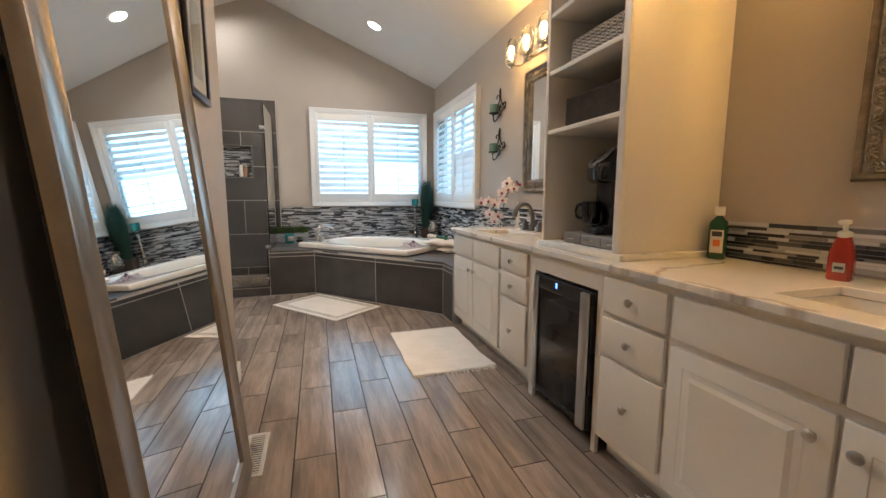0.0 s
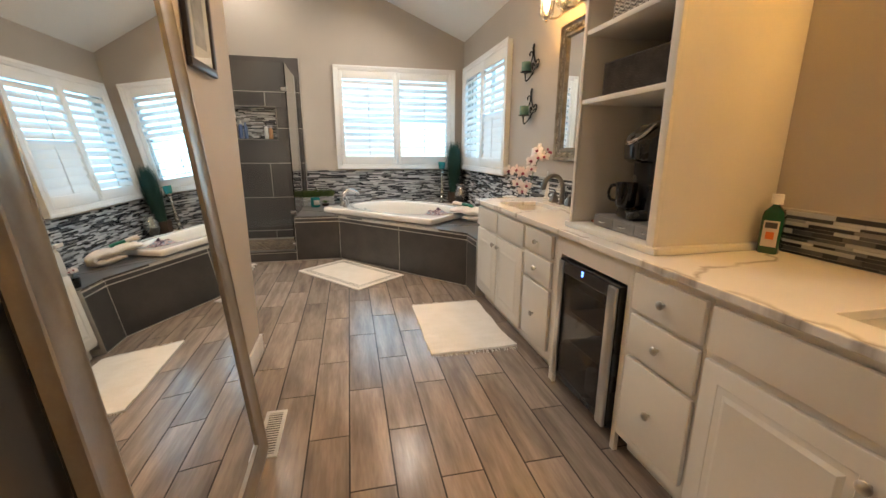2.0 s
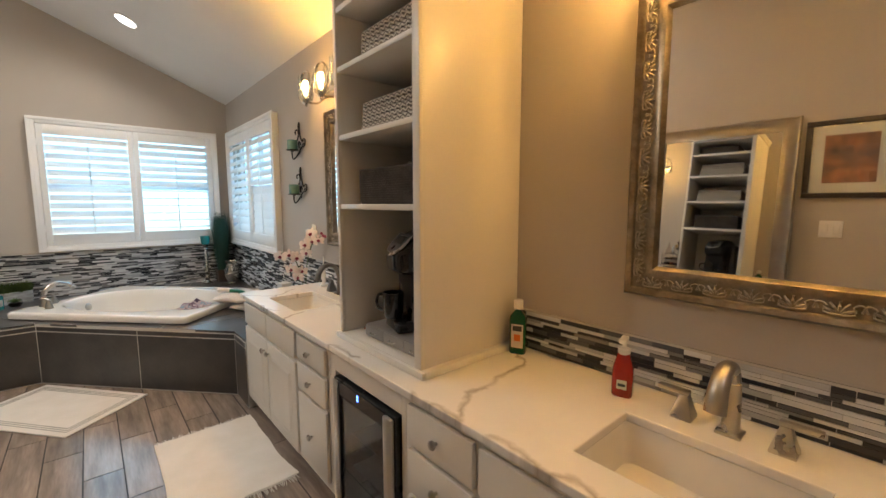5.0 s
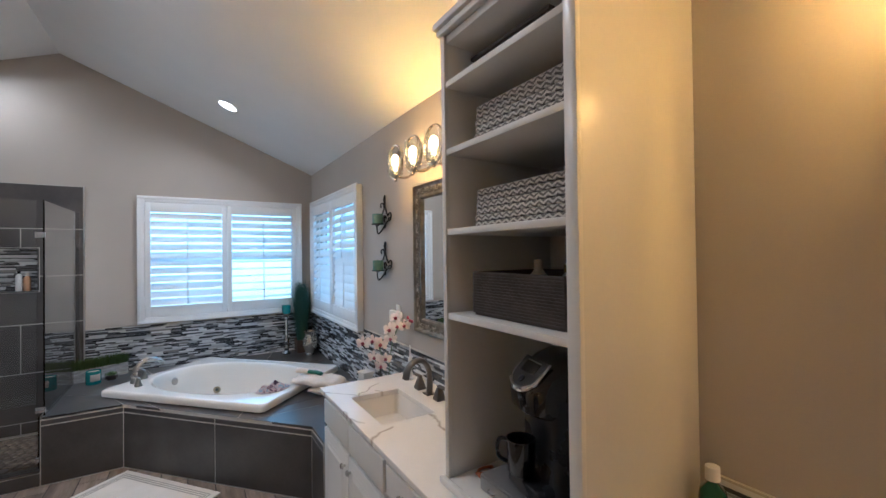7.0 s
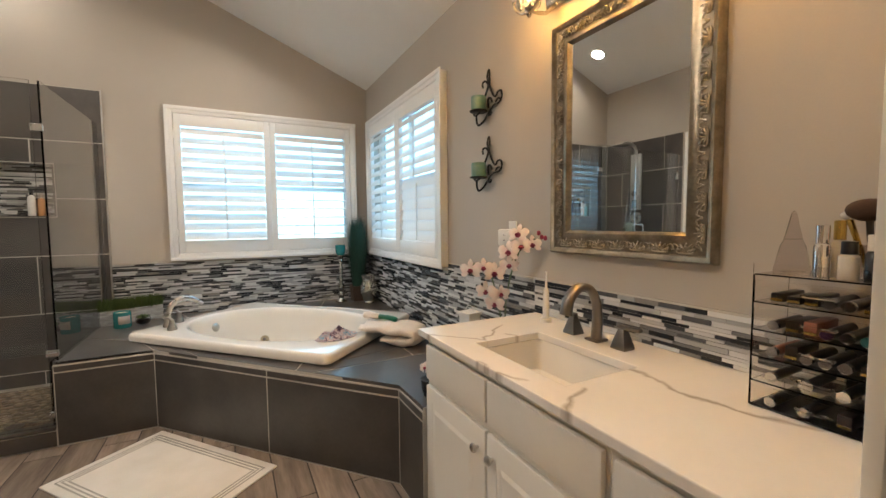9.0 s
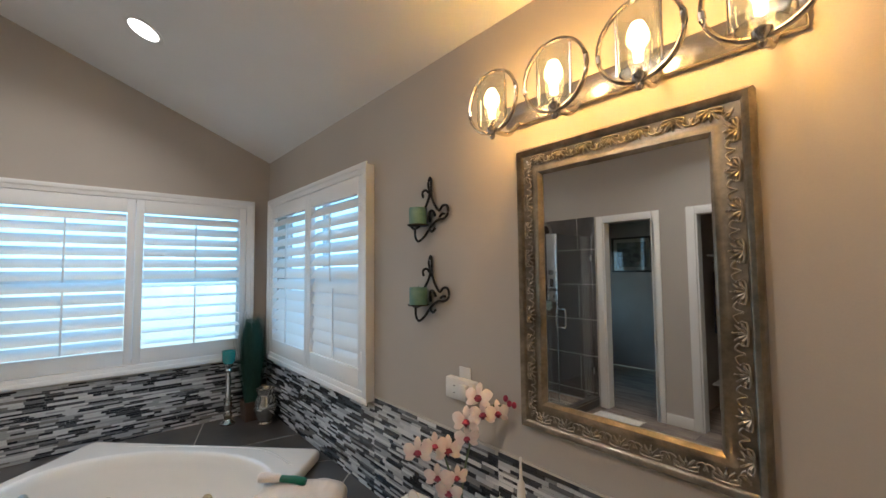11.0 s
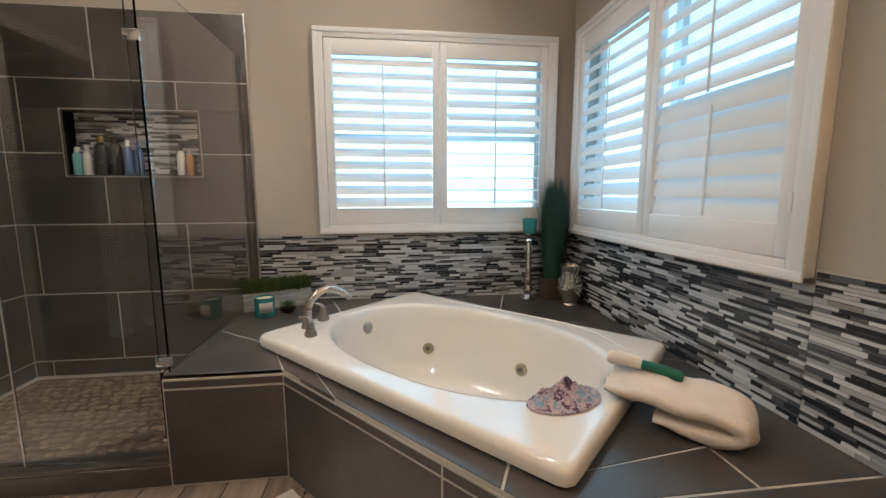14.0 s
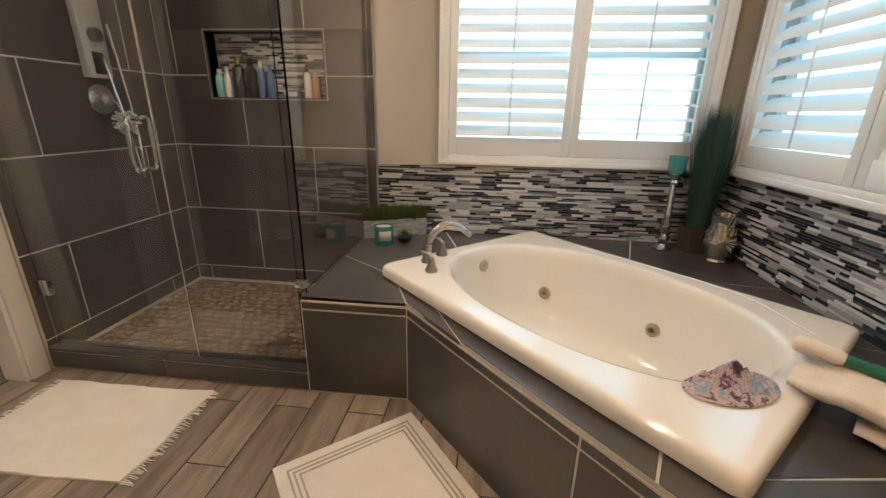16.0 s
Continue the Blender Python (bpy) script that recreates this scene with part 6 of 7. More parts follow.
part("stopper", lathe(B(), [(0.018, 0.0855), (0.005, 0.15), (0.001, 0.156)], seg=16), M_perfume, pf, smooth=True)
for k, (dx, dy, hz, rr, ma, mb) in enumerate(((-0.04, 0.02, 0.12, 0.016, M_chrome, M_chrome), (-0.05, -0.03, 0.085, 0.018, M_label, M_black), (-0.06, -0.075, 0.1, 0.017, M_black, M_label), (-0.01, 0.0, 0.13, 0.014, M_label, M_gold))):
    o = thing("cosmetic_bottle", "small cosmetic bottle standing on the acrylic organizer", "bottle", (OX + dx, 2.265 + dy, zt), group="cosmetic bottles")
    part("bottle_body", lathe(B(), [(rr, 0), (rr, hz * 0.6), (rr * 0.7, hz * 0.66)], seg=16), ma, o, smooth=True)
    part("cap", lathe(B(), [(rr * 0.8, hz * 0.665), (rr * 0.8, hz), (rr * 0.5, hz * 1.01)], seg=16), mb, o, smooth=True)
cup = thing("brush_cup", "small clear cup of makeup brushes", "cup", (OX + 0.015, 2.21, zt))
part("cup_wall", lathe(B(), [(0.028, 0), (0.03, 0.003), (0.032, 0.075), (0.03, 0.075), (0.028, 0.004)], seg=18), M_perfume, cup, smooth=True)
M_bristle = material("dark_brown_bristle", (0.05, 0.025, 0.015), 0.9, 0, 0.3, 300, 0.002)
for k, (dx, dy, lean_, big_, mt) in enumerate(((0.0, 0.005, (0.0, 0.01), 0.042, M_black), (0.008, 0.012, (0.02, 0.045), 0.017, M_gold), (-0.008, -0.012, (-0.01, -0.04), 0.016, M_orange))):
    o = thing("makeup_brush", "makeup brush standing in the cup", "brush", (OX + 0.015 + dx, 2.21 + dy, zt + 0.005), group="makeup brushes")
    tip = Vector((lean_[0], lean_[1], 0.13))
    part("brush_handle", tube(B(), [(0, 0, 0), tip * 0.6, tip], [0.004, 0.006, 0.007], 8), mt, o, smooth=True)
    part("bristles", ball(B(), tip + Vector((0, 0, big_ * 0.45)), big_, 0.62), M_bristle if k == 0 else M_label, o, smooth=True)

# ---- toothbrush by the far sink ----
tbz = thing("electric_toothbrush", "white electric toothbrush on its charger", "toothbrush", (1.70, 3.315, TZ1))
part("charger", lathe(B(), [(0.026, 0), (0.026, 0.018), (0.02, 0.022)], seg=18), M_white_metal, tbz, smooth=True)
part("grip", lathe(B(), [(0.015, 0.022), (0.016, 0.08), (0.013, 0.15), (0.006, 0.165)], seg=16), M_white_metal, tbz, smooth=True)
part("brush_head", lathe(B(), [(0.006, 0.165), (0.004, 0.22), (0.005, 0.235), (0.004, 0.24)], seg=12), M_white_metal, tbz, smooth=True)

# ---- decor on the tub deck ----
M_moss = material("green_moss_grass", (0.1, 0.15, 0.03), 0.8, 0, 0.2, 40, island=True, second=(0.035, 0.065, 0.015), big=30)
M_grass = material("dark_green_grass_blade", (0.02, 0.075, 0.05), 0.6, 0, 0.2, 30, island=True, second=(0.012, 0.045, 0.035), big=20)
M_planter = material("weathered_grey_wood_box", (0.5, 0.52, 0.52), 0.7, 0, 0.2, 50, 0.0008, second=(0.27, 0.27, 0.26), big=10, stretch=(1, 1, 5))
M_teal_glass = material("teal_glass", (0.05, 0.32, 0.32), 0.1, 0, 0.03, 30, second=(0.03, 0.25, 0.26), big=6, coat=0.5)
M_wax = material("cream_wax", (0.7, 0.62, 0.48), 0.5, 0, 0.03, 40)
M_mercury = material("mercury_silver_glass", (0.78, 0.76, 0.71), 0.1, 1.0, 0.2, 60, 0.0003, second=(0.55, 0.52, 0.46), big=30)
M_brown_pot = material("dark_brown_pot", (0.085, 0.055, 0.04), 0.5, 0, 0.15, 40)


def blade(bm, p, top, w):
    p, top = Vector(p), Vector(top)
    d = Vector((top.y - p.y, p.x - top.x, 0))
    d = d.normalized() * w if d.length > 1e-4 else Vector((w, 0, 0))
    mid_ = p.lerp(top, 0.55) + Vector((0, 0, 0.02 * (top - p).length))
    a = [bm.verts.new(p - d), bm.verts.new(p + d), bm.verts.new(mid_ + d * 0.9), bm.verts.new(mid_ - d * 0.9), bm.verts.new(top)]
    bm.faces.new((a[0], a[1], a[2], a[3]))
    bm.faces.new((a[3], a[2], a[4]))


pl = thing("moss_planter", "grey wooden box planter full of green grass", "planter", (-0.41, 6.262, DZ), 22)
for a, b in (((-0.225, -0.045, 0.0), (0.225, 0.045, 0.01)), ((-0.225, -0.045, 0.01), (0.225, -0.036, 0.125)), ((-0.225, 0.036, 0.01), (0.225, 0.045, 0.125)), ((-0.225, -0.036, 0.01), (-0.216, 0.036, 0.125)), ((0.216, -0.036, 0.01), (0.225, 0.036, 0.125))):
    part("box_side", box(B(), a, b), M_planter, pl, bev=0.002, seg=1)
part("soil", box(B(), (-0.215, -0.035, 0.011), (0.215, 0.035, 0.11)), M_brown_pot, pl)
gb = B()
r = random.Random(3)
for k in range(2600):
    x, y = r.uniform(-0.222, 0.222), r.uniform(-0.042, 0.042)
    blade(gb, (x, y, 0.105), (x * 1.07 + r.gauss(0, 0.012), y * 1.35 + r.gauss(0, 0.012), 0.15 + r.uniform(0.02, 0.085)), 0.0024)
tagged(part("grass", gb, M_moss, pl), kind="stuff")

cj = thing("jar_candle", "teal glass jar candle with a cream label", "candle", (-0.435, 6.045, DZ), 0)
part("jar", lathe(B(), [(0.058, 0), (0.062, 0.006), (0.062, 0.128), (0.058, 0.13), (0.056, 0.115), (0.02, 0.112)], seg=28), M_teal_glass, cj, smooth=True)
part("wax", lathe(B(), [(0.056, 0.1), (0.056, 0.118), (0.01, 0.12)], seg=24), M_wax, cj, smooth=True)
bm = B()
lo, hi = [], []
for k in range(9):
    a = radians(-125 + k * 10 + 20)
    lo.append(bm.verts.new((0.0632 * math.cos(a), 0.0632 * math.sin(a), 0.035)))
    hi.append(bm.verts.new((0.0632 * math.cos(a), 0.0632 * math.sin(a), 0.1)))
for k in range(8):
    bm.faces.new((lo[k], lo[k + 1], hi[k + 1], hi[k]))
q = part("jar_label", bm, M_label, cj, "cream paper label", smooth=True)
q.modifiers.new("thick", "SOLIDIFY").thickness = 0.0006
su = thing("succulent_bowl", "small glass bowl with a green succulent", "plant", (-0.305, 6.105, DZ))
part("bowl", lathe(B(), [(0.03, 0), (0.05, 0.02), (0.053, 0.05), (0.045, 0.075), (0.043, 0.073), (0.05, 0.048), (0.047, 0.022), (0.028, 0.004)], seg=22), M_clear, su, smooth=True)
part("pebble_fill", lathe(B(), [(0.028, 0.005), (0.045, 0.022), (0.047, 0.04), (0.01, 0.042)], seg=18), M_brown_pot, su, smooth=True)
M_succ = material("pale_green_succulent", (0.12, 0.2, 0.06), 0.55, 0, 0.15, 40)
lf = B()
for ring_, (n_, tilt_, l_) in enumerate(((9, 0.35, 0.06), (7, 0.75, 0.05), (5, 1.15, 0.045))):
    for k in range(n_):
        a = 2 * math.pi * k / n_ + ring_ * 0.4
        d = Vector((math.cos(a) * math.cos(tilt_), math.sin(a) * math.cos(tilt_), math.sin(tilt_)))
        tube(lf, [Vector((0, 0, 0.045)), Vector((0, 0, 0.047)) + d * l_ * 0.55, Vector((0, 0, 0.047)) + d * l_], [0.006, 0.01, 0.0015], 6, 0.5)
part("leaves", lf, M_succ, su, smooth=True)

cs_ = thing("candlestick", "tall silver candlestick with a teal glass votive", "candlestick", (1.43, 6.24, DZ))
part("stem", lathe(B(), [(0.058, 0), (0.06, 0.01), (0.042, 0.022), (0.026, 0.04), (0.032, 0.06), (0.036, 0.085), (0.022, 0.11), (0.03, 0.14), (0.034, 0.17), (0.02, 0.21), (0.024, 0.25), (0.018, 0.3), (0.023, 0.35), (0.016, 0.42), (0.028, 0.45), (0.02, 0.465), (0.036, 0.49), (0.04, 0.505)], seg=24), M_mercury, cs_, smooth=True)
part("votive", lathe(B(), [(0.034, 0.506), (0.05, 0.53), (0.055, 0.615), (0.051, 0.615), (0.046, 0.532), (0.02, 0.515)], seg=24), M_teal_glass, cs_, "teal glass votive cup", smooth=True)
ur = thing("silver_urn", "mercury-glass urn vase on the tub deck", "vase", (1.675, 6.045, DZ))
part("urn_body", lathe(B(), [(0.055, 0), (0.058, 0.006), (0.05, 0.02), (0.078, 0.07), (0.092, 0.13), (0.086, 0.18), (0.066, 0.225), (0.062, 0.245), (0.078, 0.292), (0.075, 0.292), (0.058, 0.246), (0.06, 0.222), (0.08, 0.178), (0.03, 0.15)], seg=32), M_mercury, ur, smooth=True)
part("medallion", lathe(B(), [(0.028, 0.0), (0.028, 0.006), (0.02, 0.01)], seg=18, m=Matrix.Translation((-0.066, -0.06, 0.13)) @ Vector((-0.74, -0.67, 0.05)).to_track_quat("Z", "Y").to_matrix().to_4x4()), M_mercury, ur, smooth=True)
tg = thing("tall_grass_plant", "tall dark green artificial grass in a brown pot", "plant", (1.62, 6.235, DZ))
pot_ = B()
pot_rings = [[pot_.verts.new((x, y, z)) for x, y in rect_loop(h_, h_, 0.008, 2)] for h_, z in ((0.07, 0.0), (0.082, 0.165), (0.074, 0.165), (0.07, 0.145))]
for q0, q1 in zip(pot_rings, pot_rings[1:]):
    for i in range(len(q0)):
        pot_.faces.new((q0[i], q0[(i + 1) % len(q0)], q1[(i + 1) % len(q0)], q1[i]))
pot_.faces.new(pot_rings[0][::-1])
pot_.faces.new(pot_rings[-1])
part("pot", pot_, M_brown_pot, tg)
gb = B()
for k in range(1900):
    a, rad = r.uniform(0, 2 * math.pi), 0.062 * math.sqrt(r.random())
    hz = r.uniform(0.5, 0.8)
    sp_ = rad + abs(r.gauss(0, 0.045))
    blade(gb, (rad * math.cos(a), rad * math.sin(a), 0.14), (min(0.15, sp_ * math.cos(a)), min(sp_ * math.sin(a), 0.135), 0.14 + hz), 0.003)
tagged(part("grass", gb, M_grass, tg), kind="stuff")


# ---- towel, brush and cap on the tub corner ----
M_terry = material("cream_terry_towel", (0.8, 0.73, 0.67), 0.95, 0, 0.16, 320, 0.005, second=(0.72, 0.64, 0.56), big=7)
tz = DZ + 0.002
tl = thing("bath_towel", "cream terry towel folded over the tub corner", "towel", (1.37, 4.56, tz), -43)


spine = smooth_path([(-0.03, 0.034), (0.07, 0.036), (0.15, 0.036), (0.205, 0.046), (0.222, 0.068), (0.2, 0.092), (0.13, 0.104), (0.04, 0.102), (-0.04, 0.112), (-0.11, 0.114), (-0.19, 0.108)], 6)
bm = B()
rows_ = []
ns, nk = len(spine), 36
for i, p_ in enumerate(spine):
    a, b = Vector(spine[max(0, i - 1)]), Vector(spine[min(ns - 1, i + 1)])
    d_ = (b - a).normalized()
    up = Vector((-d_.y, d_.x))
    f_ = i / (ns - 1)
    taper = min(1.0, 0.35 + 6 * f_, 0.45 + 5 * (1 - f_))
    hw = (0.118 + 0.018 * math.sin(math.pi * f_)) * (0.93 + 0.07 * taper)
    row = []
    for k in range(nk):
        a_ = 2 * math.pi * k / nk
        cw, sw = math.cos(a_), math.sin(a_)
        yy = hw * math.copysign(abs(cw) ** 0.6, cw)
        fold = noise.noise((f_ * 6.0, yy * 22, 3.0)) * 0.02 + noise.noise((f_ * 20.0, yy * 50, 8.0)) * 0.012 - 0.012 * math.exp(-((yy - 0.04) / 0.012) ** 2)
        hh = (0.033 * math.copysign(abs(sw) ** 0.75, sw)) * taper + fold * abs(sw)
        row.append(bm.verts.new((p_[0] + up.x * hh, yy + 0.008 * noise.noise((f_ * 7, sw, 1.0)), max(0.001, p_[1] + up.y * hh))))
    rows_.append(row)
for a, b in zip(rows_, rows_[1:]):
    for k in range(nk):
        bm.faces.new((a[k], a[(k + 1) % nk], b[(k + 1) % nk], b[k]))
bm.faces.new(rows_[0])
bm.faces.new(rows_[-1][::-1])
part("folded_cloth", bm, M_terry, tl, smooth=True)
bh = thing("bath_brush", "bath brush with a green handle lying on the towel", "brush", (1.245, 4.71, DZ + 0.172), -40)
M_green_plastic = material("green_plastic", (0.005, 0.13, 0.075), 0.3, 0, 0.05, 40)
part("grip", tube(B(), smooth_path([(0.1, 0, 0.0), (0.16, 0.0, -0.006), (0.235, 0.0, -0.02)], 5), [0.023] * 5 + [0.026] * 5 + [0.02], 12, 0.75), M_green_plastic, bh, smooth=True)
part("brush_back", tube(B(), smooth_path([(-0.02, 0, 0.006), (0.03, 0, 0.006), (0.1, 0, 0.0)], 5), [0.024] + [0.034] * 5 + [0.03] * 4 + [0.023], 12, 0.75), M_terry, bh, smooth=True)


def tie_dye(name):
    m = material(name, (0.55, 0.42, 0.42), 0.85, 0, 0.15, 160, 0.002)
    n_, l_ = m.node_tree.nodes, m.node_tree.links
    tc = n_.new("ShaderNodeTexCoord")
    nz = n_.new("ShaderNodeTexNoise")
    nz.inputs["Scale"].default_value, nz.inputs["Detail"].default_value, nz.inputs["Distortion"].default_value = 24.0, 7, 1.2
    l_.new(tc.outputs["Object"], nz.inputs["Vector"])
    ramp = n_.new("ShaderNodeValToRGB")
    cols = [(0.3, (0.05, 0.03, 0.06)), (0.42, (0.2, 0.13, 0.19)), (0.47, (0.58, 0.47, 0.47)), (0.56, (0.5, 0.4, 0.43)), (0.64, (0.16, 0.36, 0.5)), (0.72, (0.6, 0.5, 0.48))]
    el = ramp.color_ramp.elements
    while len(el) < len(cols):
        el.new(0.5)
    for e_, (p_, c_) in zip(el, cols):
        e_.position, e_.color = p_, (*c_, 1)
    l_.new(nz.outputs["Fac"], ramp.inputs[0])
    l_.new(ramp.outputs[0], next(x for x in n_ if x.bl_idname == "ShaderNodeHueSaturation").inputs["Color"])
    return m


cap = thing("cloth_bonnet", "crumpled tie-dye cloth bonnet in pink, purple and blue", "bonnet", (1.005, 4.615, DZ + 0.073), 18)
bm = B()
nr, na = 22, 72
rows_ = []
for i in range(nr + 1):
    f_ = i / nr
    row = []
    for k in range(na):
        a = 2 * math.pi * k / na
        wr = noise.noise((math.cos(a) * 3 * f_, math.sin(a) * 3 * f_, 4.0))
        rx, ry = 0.15 * f_, (0.095 if math.sin(a) < 0 else 0.06) * f_
        z = 0.002 + 0.022 * (1 - f_ ** 2) * (0.75 + 0.5 * wr) + 0.018 * abs(noise.noise((math.cos(a) * 19 * f_, math.sin(a) * 15 * f_, 6.0))) * (1 - f_ ** 6) + 0.024 * abs(noise.noise((math.cos(a) * 8 * f_, math.sin(a) * 8 * f_, 1.0))) * (1 - f_ ** 6) + 0.036 * (1 - f_ ** 8) * math.exp(-((rx * math.cos(a) - 0.035) ** 2 + (ry * math.sin(a) - 0.035) ** 2) / 0.0016) + 0.024 * (1 - f_ ** 8) * math.exp(-((rx * math.cos(a) + 0.08) ** 2 + (ry * math.sin(a) - 0.01) ** 2) / 0.0012)
        row.append(bm.verts.new((rx * math.cos(a) * (1 + 0.08 * wr), ry * math.sin(a) * (1 + 0.1 * wr), z)))
    rows_.append(row)
for i in range(nr):
    for k in range(na):
        bm.faces.new((rows_[i][k], rows_[i][(k + 1) % na], rows_[i + 1][(k + 1) % na], rows_[i + 1][k]))
bm.faces.new(rows_[-1][::-1])
part("cap_cloth", bm, tie_dye("tie_dye_cotton"), cap, smooth=True)
part("hem", tube(B(), [(0.15 * math.cos(2 * math.pi * k / 30), (0.096 if k > 15 else 0.061) * math.sin(2 * math.pi * k / 30), 0.004) for k in range(31)], 0.004, 6), tie_dye("tie_dye_hem"), cap, smooth=True)

# ---- lantern, orchid and small pot at the vanity end of the deck ----
la = thing("white_lantern", "small white slatted candle lantern on the tub deck", "lantern", (1.53, 3.73, DZ), 12)
part("base", box(B(), (-0.075, -0.075, 0), (0.075, 0.075, 0.02)), M_trim, la, bev=0.003)
for sx in (-1, 1):
    for sy in (-1, 1):
        part("post", box(B(), (sx * 0.065 - 0.008, sy * 0.065 - 0.008, 0.02), (sx * 0.065 + 0.008, sy * 0.065 + 0.008, 0.24)), M_trim, la)
        for k in range(3):
            o_ = -0.035 + k * 0.035
            if sx == 1:
                part("slat", box(B(), (o_ - 0.006, sy * 0.066 - 0.004, 0.02), (o_ + 0.006, sy * 0.066 + 0.004, 0.24)), M_trim, la)
            else:
                part("slat", box(B(), (sy * 0.066 - 0.004, o_ - 0.006, 0.02), (sy * 0.066 + 0.004, o_ + 0.006, 0.24)), M_trim, la)
part("eave", box(B(), (-0.085, -0.085, 0.24), (0.085, 0.085, 0.255)), M_trim, la, bev=0.003)
bm = B()
q0 = [bm.verts.new((sx * 0.08, sy * 0.08, 0.255)) for sx, sy in ((-1, -1), (1, -1), (1, 1), (-1, 1))]
q1 = [bm.verts.new((sx * 0.045, sy * 0.045, 0.29)) for sx, sy in ((-1, -1), (1, -1), (1, 1), (-1, 1))]
for i in range(4):
    bm.faces.new((q0[i], q0[(i + 1) % 4], q1[(i + 1) % 4], q1[i]))
bm.faces.new(q1)
bm.faces.new(q0[::-1])
part("roof", bm, M_trim, la)
part("cupola", box(box(B(), (-0.04, -0.04, 0.29), (0.04, 0.04, 0.345)), (-0.048, -0.048, 0.3455), (0.048, 0.048, 0.36)), M_trim, la)
part("handle_ring", tube(B(), [(0.0, 0.03 * math.cos(math.pi * k / 10), 0.36 + 0.035 * math.sin(math.pi * k / 10)) for k in range(11)], 0.0025, 6), M_white_metal, la, smooth=True)

orc = thing("potted_orchid", "pink and white orchid in a pale pot on the tub deck", "orchid", (1.66, 3.60, DZ))
part("pot", lathe(B(), [(0.05, 0), (0.062, 0.1), (0.066, 0.12), (0.06, 0.12), (0.056, 0.1), (0.02, 0.1)], seg=24), M_trim, orc, smooth=True)
M_leaf = material("orchid_leaf_green", (0.04, 0.1, 0.03), 0.4, 0, 0.1, 30)
M_stem = material("orchid_stem_green", (0.08, 0.12, 0.05), 0.5, 0, 0.1, 40)
M_petal = material("pale_pink_petal", (0.8, 0.66, 0.64), 0.6, 0, 0.08, 50, second=(0.85, 0.79, 0.74), big=30)
M_lip = material("crimson_orchid_lip", (0.32, 0.03, 0.07), 0.55, 0, 0.15, 60)
for a, l_ in ((0.3, 0.16), (2.2, 0.15), (3.8, 0.17), (5.2, 0.13)):
    d = Vector((math.cos(a), math.sin(a), 0))
    part("leaf", tube(B(), smooth_path([Vector((0, 0, 0.1)), d * l_ * 0.4 + Vector((0, 0, 0.17)), d * l_ * 0.5 + Vector((0, 0, 0.15))], 4), [0.008, 0.02, 0.026, 0.028, 0.03, 0.026, 0.018, 0.01, 0.002], 8, 0.18), M_leaf, orc, smooth=True)
stems = [[(0, 0, 0.1), (-0.02, 0.0, 0.36), (-0.07, 0.01, 0.56), (-0.14, 0.02, 0.63), (-0.2, 0.03, 0.62)], [(0.01, -0.01, 0.1), (0.0, -0.02, 0.4), (0.02, -0.06, 0.62), (0.05, -0.12, 0.74), (0.07, -0.17, 0.76)]]
for st_ in stems:
    part("stem", tube(B(), smooth_path(st_, 6), 0.004, 6), M_stem, orc, smooth=True)


def orchid_flower(parent, c, facing, size):
    q = Vector(facing).to_track_quat("Z", "Y").to_matrix().to_4x4()
    m = Matrix.Translation(c) @ q
    bm = B()
    for ang_, w_, l_ in ((90, 0.5, 1.0), (210, 0.5, 0.95), (330, 0.5, 0.95), (20, 0.85, 1.0), (160, 0.85, 1.0)):
        a = radians(ang_)
        ctr = []
        for f_, ww in ((0.08, 0.15), (0.35, 0.75), (0.65, 1.0), (0.9, 0.62), (1.02, 0.12)):
            pc = Vector((math.cos(a) * f_, math.sin(a) * f_, 0.22 * math.sin(f_ * 2.2) - 0.15 * f_)) * size * l_
            sd = Vector((-math.sin(a), math.cos(a), 0)) * size * w_ * ww * 0.5
            ctr.append((bm.verts.new(m @ (pc - sd)), bm.verts.new(m @ (pc + Vector((0, 0, 0.05 * size)))), bm.verts.new(m @ (pc + sd))))
        for r0, r1 in zip(ctr, ctr[1:]):
            bm.faces.new((r0[0], r0[1], r1[1], r1[0]))
            bm.faces.new((r0[1], r0[2], r1[2], r1[1]))
    fl = part("flower", bm, M_petal, parent, "pale pink orchid bloom", smooth=True)
    lip = B()
    tube(lip, [m @ Vector((0, 0.05 * size, 0.02 * size)), m @ Vector((0, -0.12 * size, 0.16 * size)), m @ Vector((0, -0.3 * size, 0.12 * size))], [0.2 * size, 0.3 * size, 0.1 * size], 7)
    part("lip", lip, M_lip, fl, smooth=True)


fl_at = [((-0.19, 0.02, 0.6), (-0.7, -0.7, 0.0)), ((-0.125, 0.0, 0.61), (-0.5, -0.85, 0.05)), ((-0.065, -0.01, 0.58), (-0.45, -0.9, 0.0)), ((-0.11, 0.0, 0.49), (-0.7, -0.65, -0.15)), ((-0.03, -0.02, 0.47), (-0.3, -0.9, -0.1)), ((-0.06, -0.01, 0.42), (-0.8, -0.5, -0.2)), ((0.0, -0.05, 0.62), (-0.6, -0.8, 0.1)), ((-0.01, -0.06, 0.69), (-0.8, -0.5, 0.1)), ((0.03, -0.11, 0.72), (-0.6, -0.75, 0.1)), ((0.06, -0.16, 0.73), (-0.4, -0.9, 0.2)), ((0.03, -0.09, 0.78), (-0.8, -0.4, 0.4))]
for k, (c_, f_) in enumerate(fl_at):
    orchid_flower(orc, c_, f_, (0.058, 0.052, 0.06, 0.055, 0.05)[k % 5])
